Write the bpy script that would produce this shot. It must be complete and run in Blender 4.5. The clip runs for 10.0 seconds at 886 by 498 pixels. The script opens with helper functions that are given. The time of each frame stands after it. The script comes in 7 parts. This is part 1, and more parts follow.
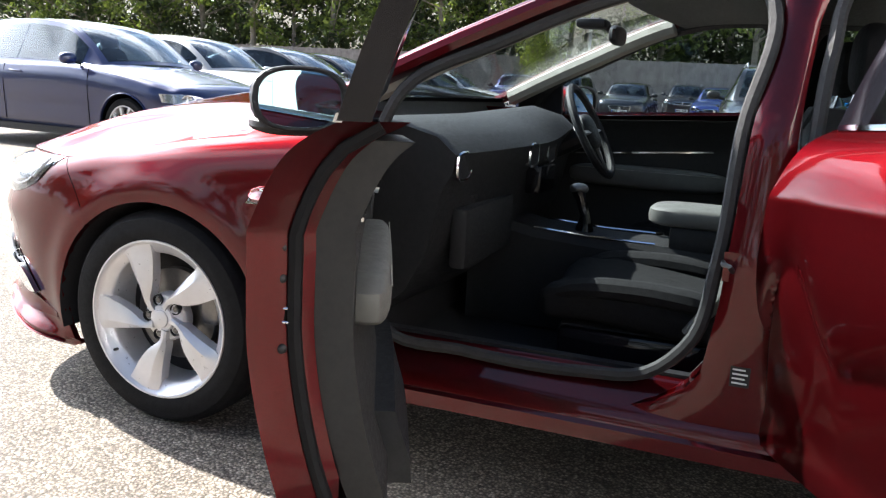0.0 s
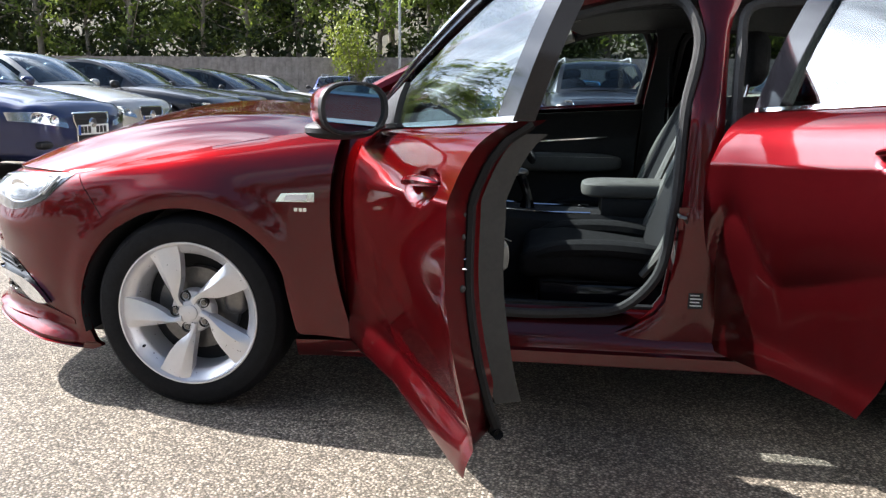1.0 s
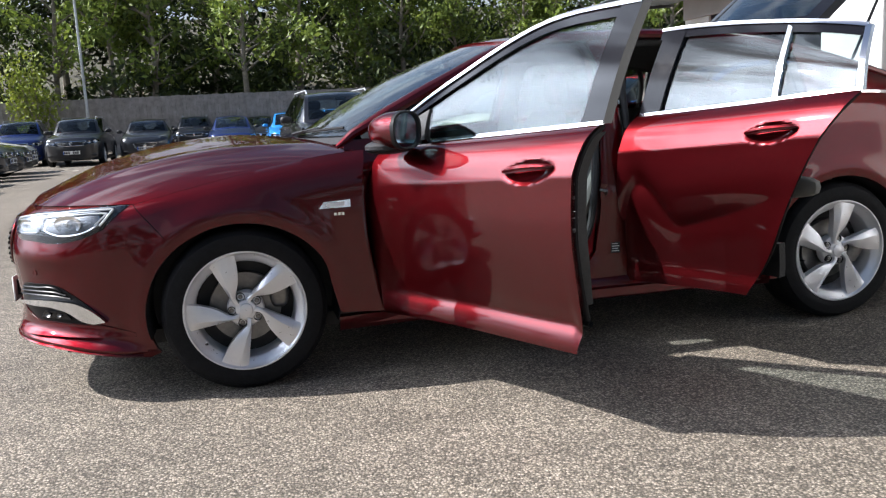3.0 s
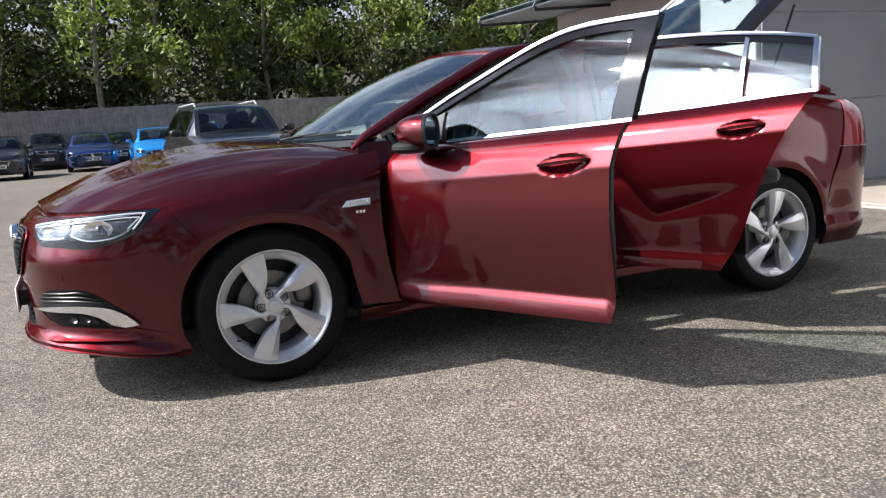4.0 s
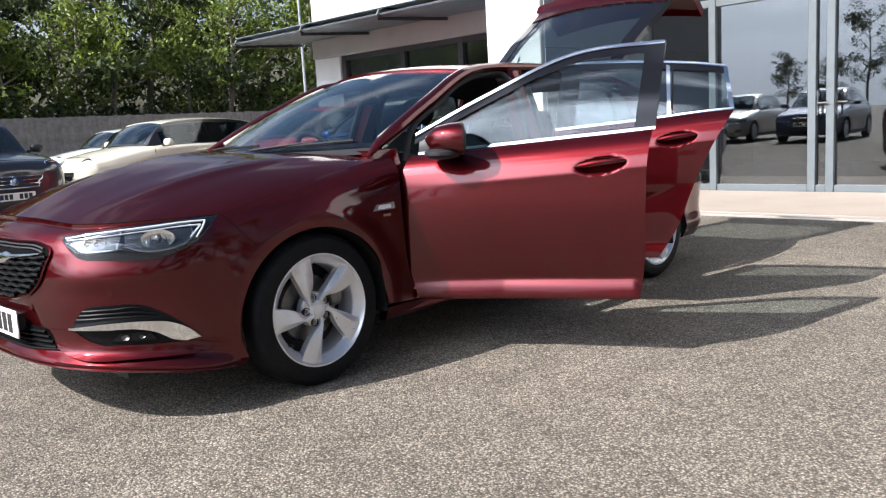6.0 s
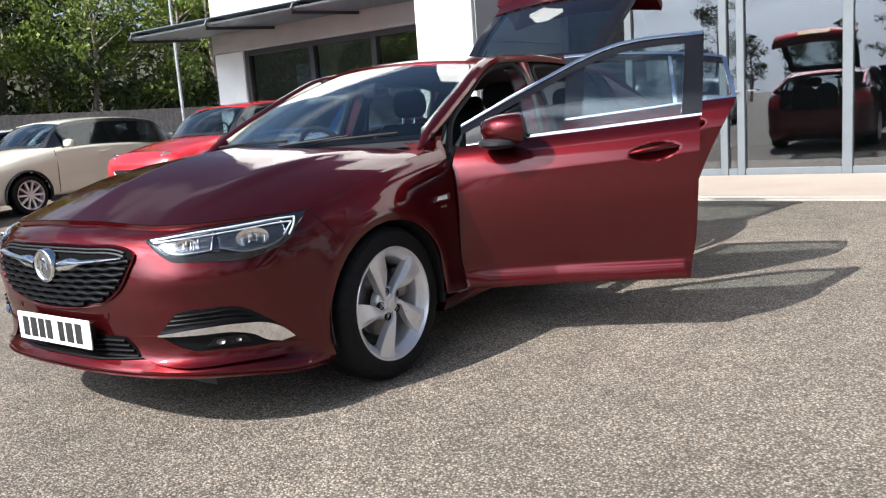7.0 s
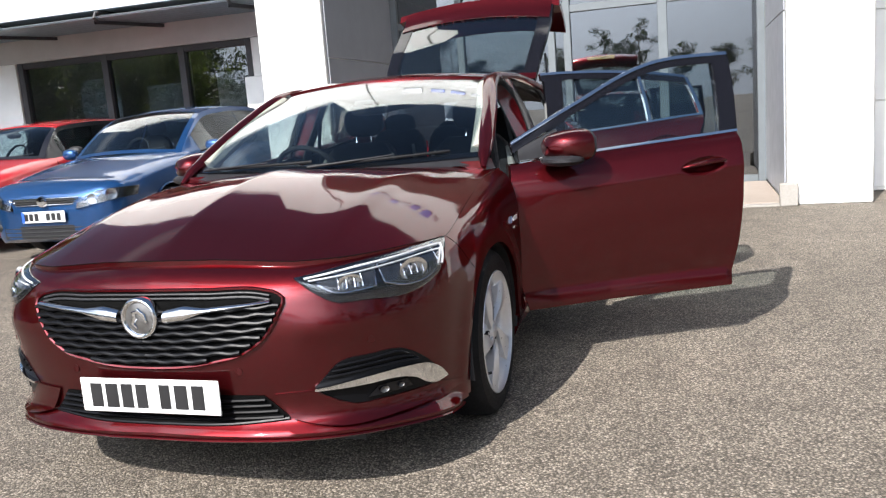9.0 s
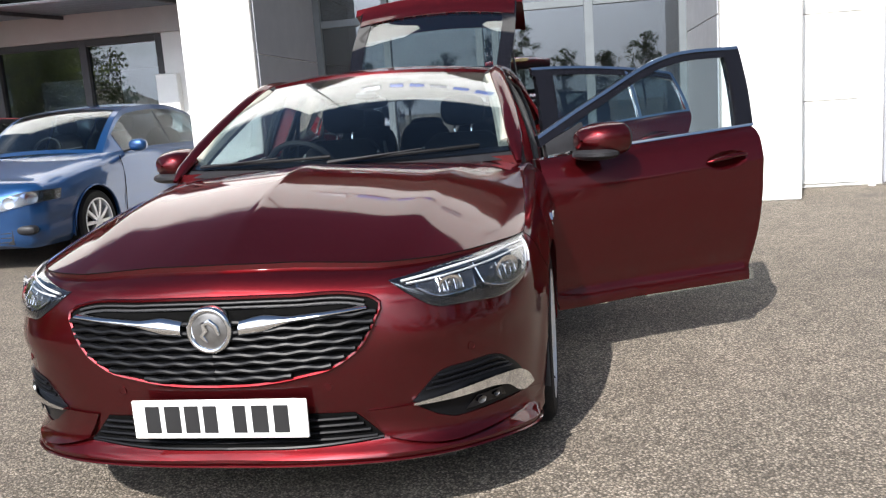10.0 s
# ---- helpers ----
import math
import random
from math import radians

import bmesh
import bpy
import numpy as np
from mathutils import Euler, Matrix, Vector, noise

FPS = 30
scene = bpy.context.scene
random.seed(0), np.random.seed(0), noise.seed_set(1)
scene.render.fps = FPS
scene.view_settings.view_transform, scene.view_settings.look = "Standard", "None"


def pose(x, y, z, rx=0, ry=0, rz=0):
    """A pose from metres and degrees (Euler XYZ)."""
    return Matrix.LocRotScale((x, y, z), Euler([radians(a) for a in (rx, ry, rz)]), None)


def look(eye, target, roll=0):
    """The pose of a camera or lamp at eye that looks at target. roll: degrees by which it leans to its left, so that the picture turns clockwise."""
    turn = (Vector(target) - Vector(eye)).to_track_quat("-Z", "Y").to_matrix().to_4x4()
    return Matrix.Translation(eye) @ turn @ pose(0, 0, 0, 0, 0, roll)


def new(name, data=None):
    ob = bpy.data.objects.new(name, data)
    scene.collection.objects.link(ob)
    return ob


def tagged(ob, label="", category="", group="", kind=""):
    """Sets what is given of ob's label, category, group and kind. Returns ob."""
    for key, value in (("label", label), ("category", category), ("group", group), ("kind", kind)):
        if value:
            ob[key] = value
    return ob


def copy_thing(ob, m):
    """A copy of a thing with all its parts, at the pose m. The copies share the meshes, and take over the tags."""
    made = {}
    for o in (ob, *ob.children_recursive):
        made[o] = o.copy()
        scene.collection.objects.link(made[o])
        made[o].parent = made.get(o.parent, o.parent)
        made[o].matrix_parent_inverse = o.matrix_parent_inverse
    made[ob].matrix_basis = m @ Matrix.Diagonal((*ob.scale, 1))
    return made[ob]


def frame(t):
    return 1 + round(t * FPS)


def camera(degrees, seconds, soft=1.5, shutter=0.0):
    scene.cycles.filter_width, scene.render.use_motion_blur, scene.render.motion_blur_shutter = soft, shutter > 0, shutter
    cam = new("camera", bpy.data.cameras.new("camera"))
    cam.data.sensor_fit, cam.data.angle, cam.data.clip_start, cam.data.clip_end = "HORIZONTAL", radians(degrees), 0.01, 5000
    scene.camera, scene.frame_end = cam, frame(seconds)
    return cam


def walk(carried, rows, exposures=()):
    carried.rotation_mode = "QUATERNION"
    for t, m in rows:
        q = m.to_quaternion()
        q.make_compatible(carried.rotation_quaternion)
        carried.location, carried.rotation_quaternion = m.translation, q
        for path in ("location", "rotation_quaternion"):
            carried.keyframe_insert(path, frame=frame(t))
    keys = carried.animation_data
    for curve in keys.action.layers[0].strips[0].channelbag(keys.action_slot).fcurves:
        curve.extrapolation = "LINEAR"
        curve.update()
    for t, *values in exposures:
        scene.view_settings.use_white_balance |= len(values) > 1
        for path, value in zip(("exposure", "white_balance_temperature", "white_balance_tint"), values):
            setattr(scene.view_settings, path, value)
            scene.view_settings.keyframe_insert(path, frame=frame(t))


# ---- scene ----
cam = camera(56.9, 10.0, 1.25)
PATH = [
    (0, (1.657, -2.832, 1.088), (0.956, -1.002, 0.691), 3.1),
    (0.5, (1.517, -3.135, 1.102), (1.023, -1.234, 0.723), 1.5),
    (1, (1.225, -3.436, 1.09), (0.953, -1.492, 0.707), 0.6),
    (1.5, (0.94, -3.69, 1.101), (0.783, -1.735, 0.711), -0.2),
    (2, (0.693, -3.952, 1.138), (0.68, -1.987, 0.764), -1.5),
    (2.5, (0.369, -4.112, 1.118), (0.63, -2.157, 0.785), -2.4),
    (3, (0.032, -4.273, 1.086), (0.493, -2.354, 0.762), -2.9),
    (4.3, (-0.929, -4.333, 1.078), (-0.074, -2.551, 0.772), -3.8),
    (4.5, (-1.09, -4.336, 1.078), (-0.193, -2.574, 0.777), -3.9),
    (5, (-1.43, -4.167, 1.045), (-0.334, -2.519, 0.755), -4.1),
    (5.5, (-1.753, -3.991, 1.069), (-0.477, -2.478, 0.782), -3.3),
    (7, (-2.663, -3.114, 1.125), (-1.064, -1.957, 0.8), -4.3),
    (7.5, (-2.86, -2.793, 1.17), (-1.155, -1.804, 0.831), -4.2),
    (8, (-2.917, -2.416, 1.192), (-1.138, -1.573, 0.84), -4.4),
    (8.5, (-3.017, -2.041, 1.192), (-1.184, -1.317, 0.854), -4.5),
    (9, (-3.13, -1.692, 1.218), (-1.248, -1.096, 0.894), -4.4),
    (9.5, (-3.096, -1.321, 1.224), (-1.175, -0.873, 0.895), -4.0),
    (10, (-3.077, -1.01, 1.21), (-1.132, -0.689, 0.876), -4.1),
]
walk(cam, [(t, look(eye, target, roll)) for t, eye, target, roll in PATH], [(0, 2.1, 6500, 10), (1, 1.7, 6450, 10), (2.5, 1.2, 6300, 10), (4.5, 1.05, 6250, 10), (7.5, 1.12, 6350, 10), (10, 0.9, 6450, 10)])


# ---- world, sun and exposure ----
SUN_DIR = Vector((1.54, -0.46, -1.427)).normalized()
sun_data = bpy.data.lights.new("sun", "SUN")
sun_data.energy, sun_data.angle, sun_data.color = 5.0, radians(0.5), (1.0, 0.955, 0.90)
sun = new("sun", sun_data)
sun.matrix_world = Matrix.Translation((-12, 4, 14)) @ SUN_DIR.to_track_quat("-Z", "Y").to_matrix().to_4x4()

world = bpy.data.worlds.new("sky")
scene.world = world
world.use_nodes = True
wn, wl = world.node_tree.nodes, world.node_tree.links
sky = wn.new("ShaderNodeTexSky")
sky.sky_type, sky.sun_disc = "NISHITA", False
sky.dust_density, sky.air_density = 0.6, 1.0
sky.sun_elevation, sky.sun_rotation = radians(41.6), radians(286.6)
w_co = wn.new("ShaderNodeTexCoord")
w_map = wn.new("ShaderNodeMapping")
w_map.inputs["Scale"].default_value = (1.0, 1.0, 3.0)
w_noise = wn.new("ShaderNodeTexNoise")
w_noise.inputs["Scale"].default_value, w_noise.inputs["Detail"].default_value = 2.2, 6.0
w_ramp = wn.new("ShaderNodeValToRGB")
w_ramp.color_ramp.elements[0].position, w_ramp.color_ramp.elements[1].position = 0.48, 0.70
w_mix = wn.new("ShaderNodeMixRGB")
w_dot = wn.new("ShaderNodeVectorMath")
w_dot.operation = "DOT_PRODUCT"
w_dot.inputs[1].default_value = tuple(-SUN_DIR)
w_pow, w_glow = wn.new("ShaderNodeMath"), wn.new("ShaderNodeMath")
w_pow.operation, w_glow.operation = "POWER", "MULTIPLY_ADD"
w_pow.inputs[1].default_value = 8.0
w_pow.use_clamp = True
w_glow.inputs[1].default_value, w_glow.inputs[2].default_value = 16.0, 1.0
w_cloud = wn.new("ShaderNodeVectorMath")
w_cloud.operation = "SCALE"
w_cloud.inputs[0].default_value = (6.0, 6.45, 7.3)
wl.new(w_co.outputs["Generated"], w_dot.inputs[0])
wl.new(w_dot.outputs["Value"], w_pow.inputs[0])
wl.new(w_pow.outputs["Value"], w_glow.inputs[0])
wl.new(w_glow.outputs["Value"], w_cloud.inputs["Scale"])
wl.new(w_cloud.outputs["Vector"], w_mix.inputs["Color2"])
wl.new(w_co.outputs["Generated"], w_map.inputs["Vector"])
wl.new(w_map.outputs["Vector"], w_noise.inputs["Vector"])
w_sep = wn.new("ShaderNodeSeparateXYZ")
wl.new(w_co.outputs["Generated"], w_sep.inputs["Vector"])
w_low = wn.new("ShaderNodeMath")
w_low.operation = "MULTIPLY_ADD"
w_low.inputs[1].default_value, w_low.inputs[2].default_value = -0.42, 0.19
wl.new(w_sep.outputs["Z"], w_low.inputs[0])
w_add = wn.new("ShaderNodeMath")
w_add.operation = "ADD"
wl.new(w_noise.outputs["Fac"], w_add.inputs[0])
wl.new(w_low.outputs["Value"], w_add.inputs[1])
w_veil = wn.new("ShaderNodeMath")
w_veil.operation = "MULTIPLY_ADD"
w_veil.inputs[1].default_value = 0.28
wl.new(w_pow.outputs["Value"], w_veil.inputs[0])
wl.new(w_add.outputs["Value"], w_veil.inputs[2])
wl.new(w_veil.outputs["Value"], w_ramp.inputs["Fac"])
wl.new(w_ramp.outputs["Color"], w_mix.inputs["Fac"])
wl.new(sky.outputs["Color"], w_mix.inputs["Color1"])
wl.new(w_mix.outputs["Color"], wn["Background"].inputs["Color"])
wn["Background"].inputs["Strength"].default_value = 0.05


# ---- materials ----
MATS = {}


def material(name):
    m = bpy.data.materials.new(name)
    m.use_nodes = True
    MATS[name] = m
    n = m.node_tree.nodes
    return m, n, m.node_tree.links, n["Principled BSDF"]


def coords(n, l, scale, kind="Object"):
    tc, mp = n.new("ShaderNodeTexCoord"), n.new("ShaderNodeMapping")
    mp.inputs["Scale"].default_value = scale if hasattr(scale, "__len__") else (scale,) * 3
    l.new(tc.outputs[kind], mp.inputs["Vector"])
    return mp.outputs["Vector"]


def noise_node(n, l, vec, scale, detail=4.0, rough=0.6):
    t = n.new("ShaderNodeTexNoise")
    t.inputs["Scale"].default_value, t.inputs["Detail"].default_value, t.inputs["Roughness"].default_value = scale, detail, rough
    l.new(vec, t.inputs["Vector"])
    return t.outputs["Fac"]


def ramp(n, l, fac, stops):
    r = n.new("ShaderNodeValToRGB")
    while len(r.color_ramp.elements) < len(stops):
        r.color_ramp.elements.new(0.5)
    for e, (p, c) in zip(r.color_ramp.elements, stops):
        e.position, e.color = p, (*c, 1) if hasattr(c, "__len__") else (c, c, c, 1)
    l.new(fac, r.inputs["Fac"])
    return r.outputs["Color"]


def bump(n, l, b, height, strength, distance):
    bp = n.new("ShaderNodeBump")
    bp.inputs["Strength"].default_value, bp.inputs["Distance"].default_value = strength, distance
    l.new(height, bp.inputs["Height"])
    l.new(bp.outputs["Normal"], b.inputs["Normal"])
    return bp


def mix_rgb(n, l, fac, a, b, mode="MIX"):
    m = n.new("ShaderNodeMixRGB")
    m.blend_type = mode
    for key, v in (("Fac", fac), ("Color1", a), ("Color2", b)):
        if isinstance(v, (int, float)):
            m.inputs[key].default_value = v if key == "Fac" else (v, v, v, 1)
        elif isinstance(v, tuple):
            m.inputs[key].default_value = (*v, 1)
        else:
            l.new(v, m.inputs[key])
    return m.outputs["Color"]


def simple(name, color, rough=0.5, metal=0.0, vary=0.12, scale=14.0, grain=0.0, grain_scale=300.0, coat=0.0, spec=0.5):
    """A surface of one base colour with soft variation, and a fine relief where it has one."""
    m, n, l, b = material(name)
    vec = coords(n, l, 1.0)
    f = noise_node(n, l, vec, scale)
    lo, hi = tuple(c * (1 - vary) for c in color), tuple(min(1, c * (1 + vary)) for c in color)
    l.new(ramp(n, l, f, [(0.3, lo), (0.7, hi)]), b.inputs["Base Color"])
    r = ramp(n, l, noise_node(n, l, vec, scale * 3.1), [(0.3, max(0.02, rough * 0.85)), (0.7, min(1, rough * 1.15))])
    l.new(r, b.inputs["Roughness"])
    b.inputs["Metallic"].default_value = metal
    b.inputs["Coat Weight"].default_value = coat
    b.inputs["Coat Roughness"].default_value = 0.03
    b.inputs["Specular IOR Level"].default_value = spec
    if grain:
        bump(n, l, b, noise_node(n, l, vec, grain_scale, 2.0), grain, 0.002)
    return m


def paint(name, color, flake=0.35, metal=0.35, rough=0.32):
    """Car paint: a pigmented base with fine flakes under a clear coat, with faint dust."""
    m, n, l, b = material(name)
    vec = coords(n, l, 1.0)
    v = n.new("ShaderNodeTexVoronoi")
    v.inputs["Scale"].default_value = 1800.0
    l.new(vec, v.inputs["Vector"])
    lo, hi = tuple(c * (1 - flake) for c in color), tuple(min(1, c * (1 + flake)) for c in color)
    fl = ramp(n, l, v.outputs["Color"], [(0.2, lo), (0.8, hi)])
    dust = ramp(n, l, noise_node(n, l, vec, 9.0, 6.0), [(0.5, 0.0), (0.85, 0.008)])
    l.new(mix_rgb(n, l, dust, fl, (0.35, 0.31, 0.27)), b.inputs["Base Color"])
    b.inputs["Metallic"].default_value, b.inputs["Roughness"].default_value = metal, rough
    b.inputs["Coat Weight"].default_value = 1.0
    l.new(ramp(n, l, noise_node(n, l, vec, 5.0), [(0.3, 0.03), (0.75, 0.07)]), b.inputs["Coat Roughness"])
    return m


def glass(name, tint, gloss=1.0, ior=1.5):
    """Thin sheet glass: clear and tinted by its body, with a mirror-like surface."""
    m, n, l, b = material(name)
    n.remove(b)
    tr, gl, mx, fr = n.new("ShaderNodeBsdfTransparent"), n.new("ShaderNodeBsdfGlossy"), n.new("ShaderNodeMixShader"), n.new("ShaderNodeLayerWeight")
    vec = coords(n, l, 1.0)
    d = ramp(n, l, noise_node(n, l, vec, 3.0, 5.0), [(0.3, tuple(t * 0.96 for t in tint)), (0.7, tint)])
    l.new(d, tr.inputs["Color"])
    gl.inputs["Roughness"].default_value = 0.01
    gl.inputs["Color"].default_value = (gloss, gloss, gloss, 1)
    f0 = ((ior - 1) / (ior + 1)) ** 2
    fr.inputs["Blend"].default_value = 0.5
    pw, ma = n.new("ShaderNodeMath"), n.new("ShaderNodeMath")
    pw.operation, ma.operation = "POWER", "MULTIPLY_ADD"
    pw.inputs[1].default_value = 4.0
    ma.inputs[1].default_value, ma.inputs[2].default_value = 1 - f0, f0
    l.new(fr.outputs["Facing"], pw.inputs[0])
    l.new(pw.outputs["Value"], ma.inputs[0])
    l.new(ma.outputs["Value"], mx.inputs["Fac"])
    l.new(tr.outputs["BSDF"], mx.inputs[1])
    l.new(gl.outputs["BSDF"], mx.inputs[2])
    l.new(mx.outputs["Shader"], n["Material Output"].inputs["Surface"])
    return m


def asphalt():
    m, n, l, b = material("asphalt")
    vec = coords(n, l, 1.0)
    v = n.new("ShaderNodeTexVoronoi")
    v.inputs["Scale"].default_value = 112.0
    l.new(vec, v.inputs["Vector"])
    sep = n.new("ShaderNodeSeparateColor")
    l.new(v.outputs["Color"], sep.inputs["Color"])
    chips = ramp(n, l, sep.outputs["Red"], [(0.0, (0.132, 0.113, 0.090)), (0.35, (0.225, 0.190, 0.150)), (0.7, (0.31, 0.263, 0.210)), (1.0, (0.46, 0.398, 0.325))])
    edge = ramp(n, l, v.outputs["Distance"], [(0.22, 1.0), (0.64, 0.30)])
    col = mix_rgb(n, l, 0.95, chips, edge, "MULTIPLY")
    big = ramp(n, l, noise_node(n, l, vec, 0.35, 6.0), [(0.3, 0.74), (0.7, 1.12)])
    mid = ramp(n, l, noise_node(n, l, vec, 5.0, 5.0), [(0.3, 0.8), (0.7, 1.15)])
    col = mix_rgb(n, l, 1.0, mix_rgb(n, l, 1.0, col, big, "MULTIPLY"), mid, "MULTIPLY")
    stain = ramp(n, l, noise_node(n, l, vec, 0.9, 3.0), [(0.62, 0.0), (0.72, 0.35)])
    col = mix_rgb(n, l, stain, col, (0.055, 0.05, 0.048))
    l.new(col, b.inputs["Base Color"])
    b.inputs["Roughness"].default_value = 0.82
    b.inputs["Specular IOR Level"].default_value = 0.35
    hmix = mix_rgb(n, l, 0.35, edge, noise_node(n, l, vec, 260.0, 2.0))
    bump(n, l, b, hmix, 0.85, 0.006)
    return m


def paving(name, color, joint=0.0):
    m, n, l, b = material(name)
    vec = coords(n, l, 1.0)
    f = noise_node(n, l, vec, 1.3, 6.0)
    g = noise_node(n, l, vec, 60.0, 3.0)
    c = mix_rgb(n, l, 0.5, ramp(n, l, f, [(0.3, tuple(k * 0.8 for k in color)), (0.7, tuple(k * 1.12 for k in color))]), ramp(n, l, g, [(0.3, tuple(k * 0.82 for k in color)), (0.7, tuple(min(1, k * 1.15) for k in color))]))
    l.new(c, b.inputs["Base Color"])
    b.inputs["Roughness"].default_value = 0.85
    bump(n, l, b, g, 0.4, 0.003)
    return m


def leaf_mat(name, a, c):
    m, n, l, b = material(name)
    geo = n.new("ShaderNodeNewGeometry")
    oi = n.new("ShaderNodeObjectInfo")
    base = ramp(n, l, geo.outputs["Random Per Island"], [(0.0, a), (1.0, c)])
    tone = ramp(n, l, oi.outputs["Random"], [(0.0, 0.75), (1.0, 1.25)])
    l.new(mix_rgb(n, l, 1.0, base, tone, "MULTIPLY"), b.inputs["Base Color"])
    b.inputs["Roughness"].default_value = 0.55
    tl, mx = n.new("ShaderNodeBsdfTranslucent"), n.new("ShaderNodeMixShader")
    l.new(base, tl.inputs["Color"])
    mx.inputs["Fac"].default_value = 0.35
    l.new(b.outputs["BSDF"], mx.inputs[1])
    l.new(tl.outputs["BSDF"], mx.inputs[2])
    l.new(mx.outputs["Shader"], n["Material Output"].inputs["Surface"])
    return m


RED = paint("red_paint", (0.084, 0.0056, 0.0076), 0.3, 0.92, 0.40)
RED.node_tree.nodes["Principled BSDF"].inputs["Coat IOR"].default_value = 1.45
RED.node_tree.nodes["Principled BSDF"].inputs["Specular IOR Level"].default_value = 0.0
RED.node_tree.nodes["Principled BSDF"].inputs["Specular Tint"].default_value = (0.45, 0.05, 0.11, 1)
ASPHALT = asphalt()
CHROME = simple("chrome", (0.82, 0.83, 0.85), 0.07, 1.0, 0.04)
ALLOY = simple("alloy", (0.70, 0.70, 0.72), 0.32, 0.55, 0.04, 20)
RUBBER = simple("tyre_rubber", (0.008, 0.008, 0.009), 0.65, 0, 0.25, 40, 0.2, 500, spec=0.15)
SEAL = simple("seal_rubber", (0.006, 0.0062, 0.007), 0.6, 0, 0.2, 30, spec=0.15)
GREYSEAL = simple("grey_seal", (0.032, 0.032, 0.033), 0.75, 0, 0.15, 40, 0.4, 700, spec=0.3)
BLACK = simple("black_plastic", (0.014, 0.014, 0.016), 0.5, 0, 0.2, 30, 0.2, 700, spec=0.35)
# near-black that puts the shade of gaps and openings into the colour
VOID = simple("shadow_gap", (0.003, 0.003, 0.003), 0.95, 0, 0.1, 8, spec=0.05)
GLOSSBLACK = simple("gloss_black", (0.006, 0.006, 0.008), 0.07, 0, 0.1, 8, spec=0.3)
DASH = simple("dash_plastic", (0.013, 0.0133, 0.0145), 0.62, 0, 0.15, 30, 0.4, 900, spec=0.3)
GREYTRIM = simple("grey_trim", (0.021, 0.0208, 0.0205), 0.65, 0, 0.1, 30, 0.3, 900, spec=0.3)
CLOTH = simple("seat_cloth", (0.008, 0.0083, 0.0092), 0.9, 0, 0.3, 60, 0.6, 1100, spec=0.2)
LEATHER = simple("grey_leather", (0.10, 0.10, 0.092), 0.55, 0, 0.1, 20, 0.3, 600, spec=0.35)
PALETRIM = simple("pale_trim", (0.30, 0.29, 0.25), 0.7, 0, 0.08, 20, 0.3, 700, spec=0.3)
CARPET = simple("carpet", (0.014, 0.014, 0.016), 0.95, 0, 0.3, 80, 0.6, 900)
GLASS = glass("car_glass", (0.80, 0.86, 0.87), 1.0, 1.5)
PARKGLASS = glass("parked_car_glass", (0.46, 0.53, 0.56), 1.0, 1.5)
SCREENGLASS = glass("windscreen_glass", (0.80, 0.85, 0.86), 1.0, 1.38)
DARKGLASS = glass("tinted_glass", (0.66, 0.72, 0.72), 1.0, 1.78)
SHOWGLASS = glass("shopfront_glass", (0.55, 0.60, 0.63), 1.0, 2.3)
LENS = glass("lamp_lens", (0.95, 0.96, 0.97), 1.0, 1.45)
MIRROR = simple("mirror_silver", (0.42, 0.52, 0.54), 0.015, 1.0, 0.02)
STEEL = simple("brake_steel", (0.20, 0.195, 0.19), 0.4, 0.9, 0.2, 30)
WHITEPLASTIC = simple("plate_white", (0.80, 0.80, 0.78), 0.35, 0, 0.04, 20)
YELLOWPLATE = simple("plate_yellow", (0.75, 0.55, 0.05), 0.35, 0, 0.04, 20)
INK = simple("plate_black", (0.015, 0.015, 0.016), 0.4)
BLUEINK = simple("blue_band", (0.02, 0.09, 0.45), 0.4)
REDLENS = simple("red_lens", (0.35, 0.012, 0.015), 0.12, 0, 0.1, 30, coat=1.0)
WHITEWALL = simple("white_render", (0.73, 0.72, 0.69), 0.7, 0, 0.05, 2.5, 0.15, 200)
GREYPANEL = simple("grey_cladding", (0.30, 0.31, 0.335), 0.42, 0.1, 0.06, 1.5)
BEIGEBAND = simple("beige_fascia", (0.42, 0.40, 0.38), 0.6, 0, 0.06, 2)
ALU = simple("aluminium_frame", (0.11, 0.125, 0.135), 0.5, 0.0, 0.07, 6)
DARKFRAME = simple("dark_frame", (0.026, 0.025, 0.027), 0.5, 0, 0.1, 6)
STEELBLUE = simple("canopy_steel", (0.16, 0.19, 0.215), 0.42, 0.3, 0.08, 6)
INSIDE = simple("showroom_wall", (0.16, 0.155, 0.15), 0.8, 0, 0.1, 1)
PAVE = paving("concrete_paving", (0.30, 0.248, 0.208))
KERB = paving("kerb_stone", (0.29, 0.27, 0.245))
TIMBER = simple("weathered_timber", (0.27, 0.245, 0.225), 0.85, 0, 0.3, 3, 0.5, 60)
BARK = simple("bark", (0.22, 0.19, 0.15), 0.9, 0, 0.4, 6, 0.8, 40)
GALV = simple("galvanised_steel", (0.45, 0.46, 0.47), 0.45, 0.8, 0.1, 10)
WHITELINE = simple("road_marking", (0.62, 0.60, 0.56), 0.8, 0, 0.2, 5)
BACKING = simple("leaf_litter", (0.055, 0.05, 0.03), 0.95, 0, 0.5, 2, 0.5, 30)


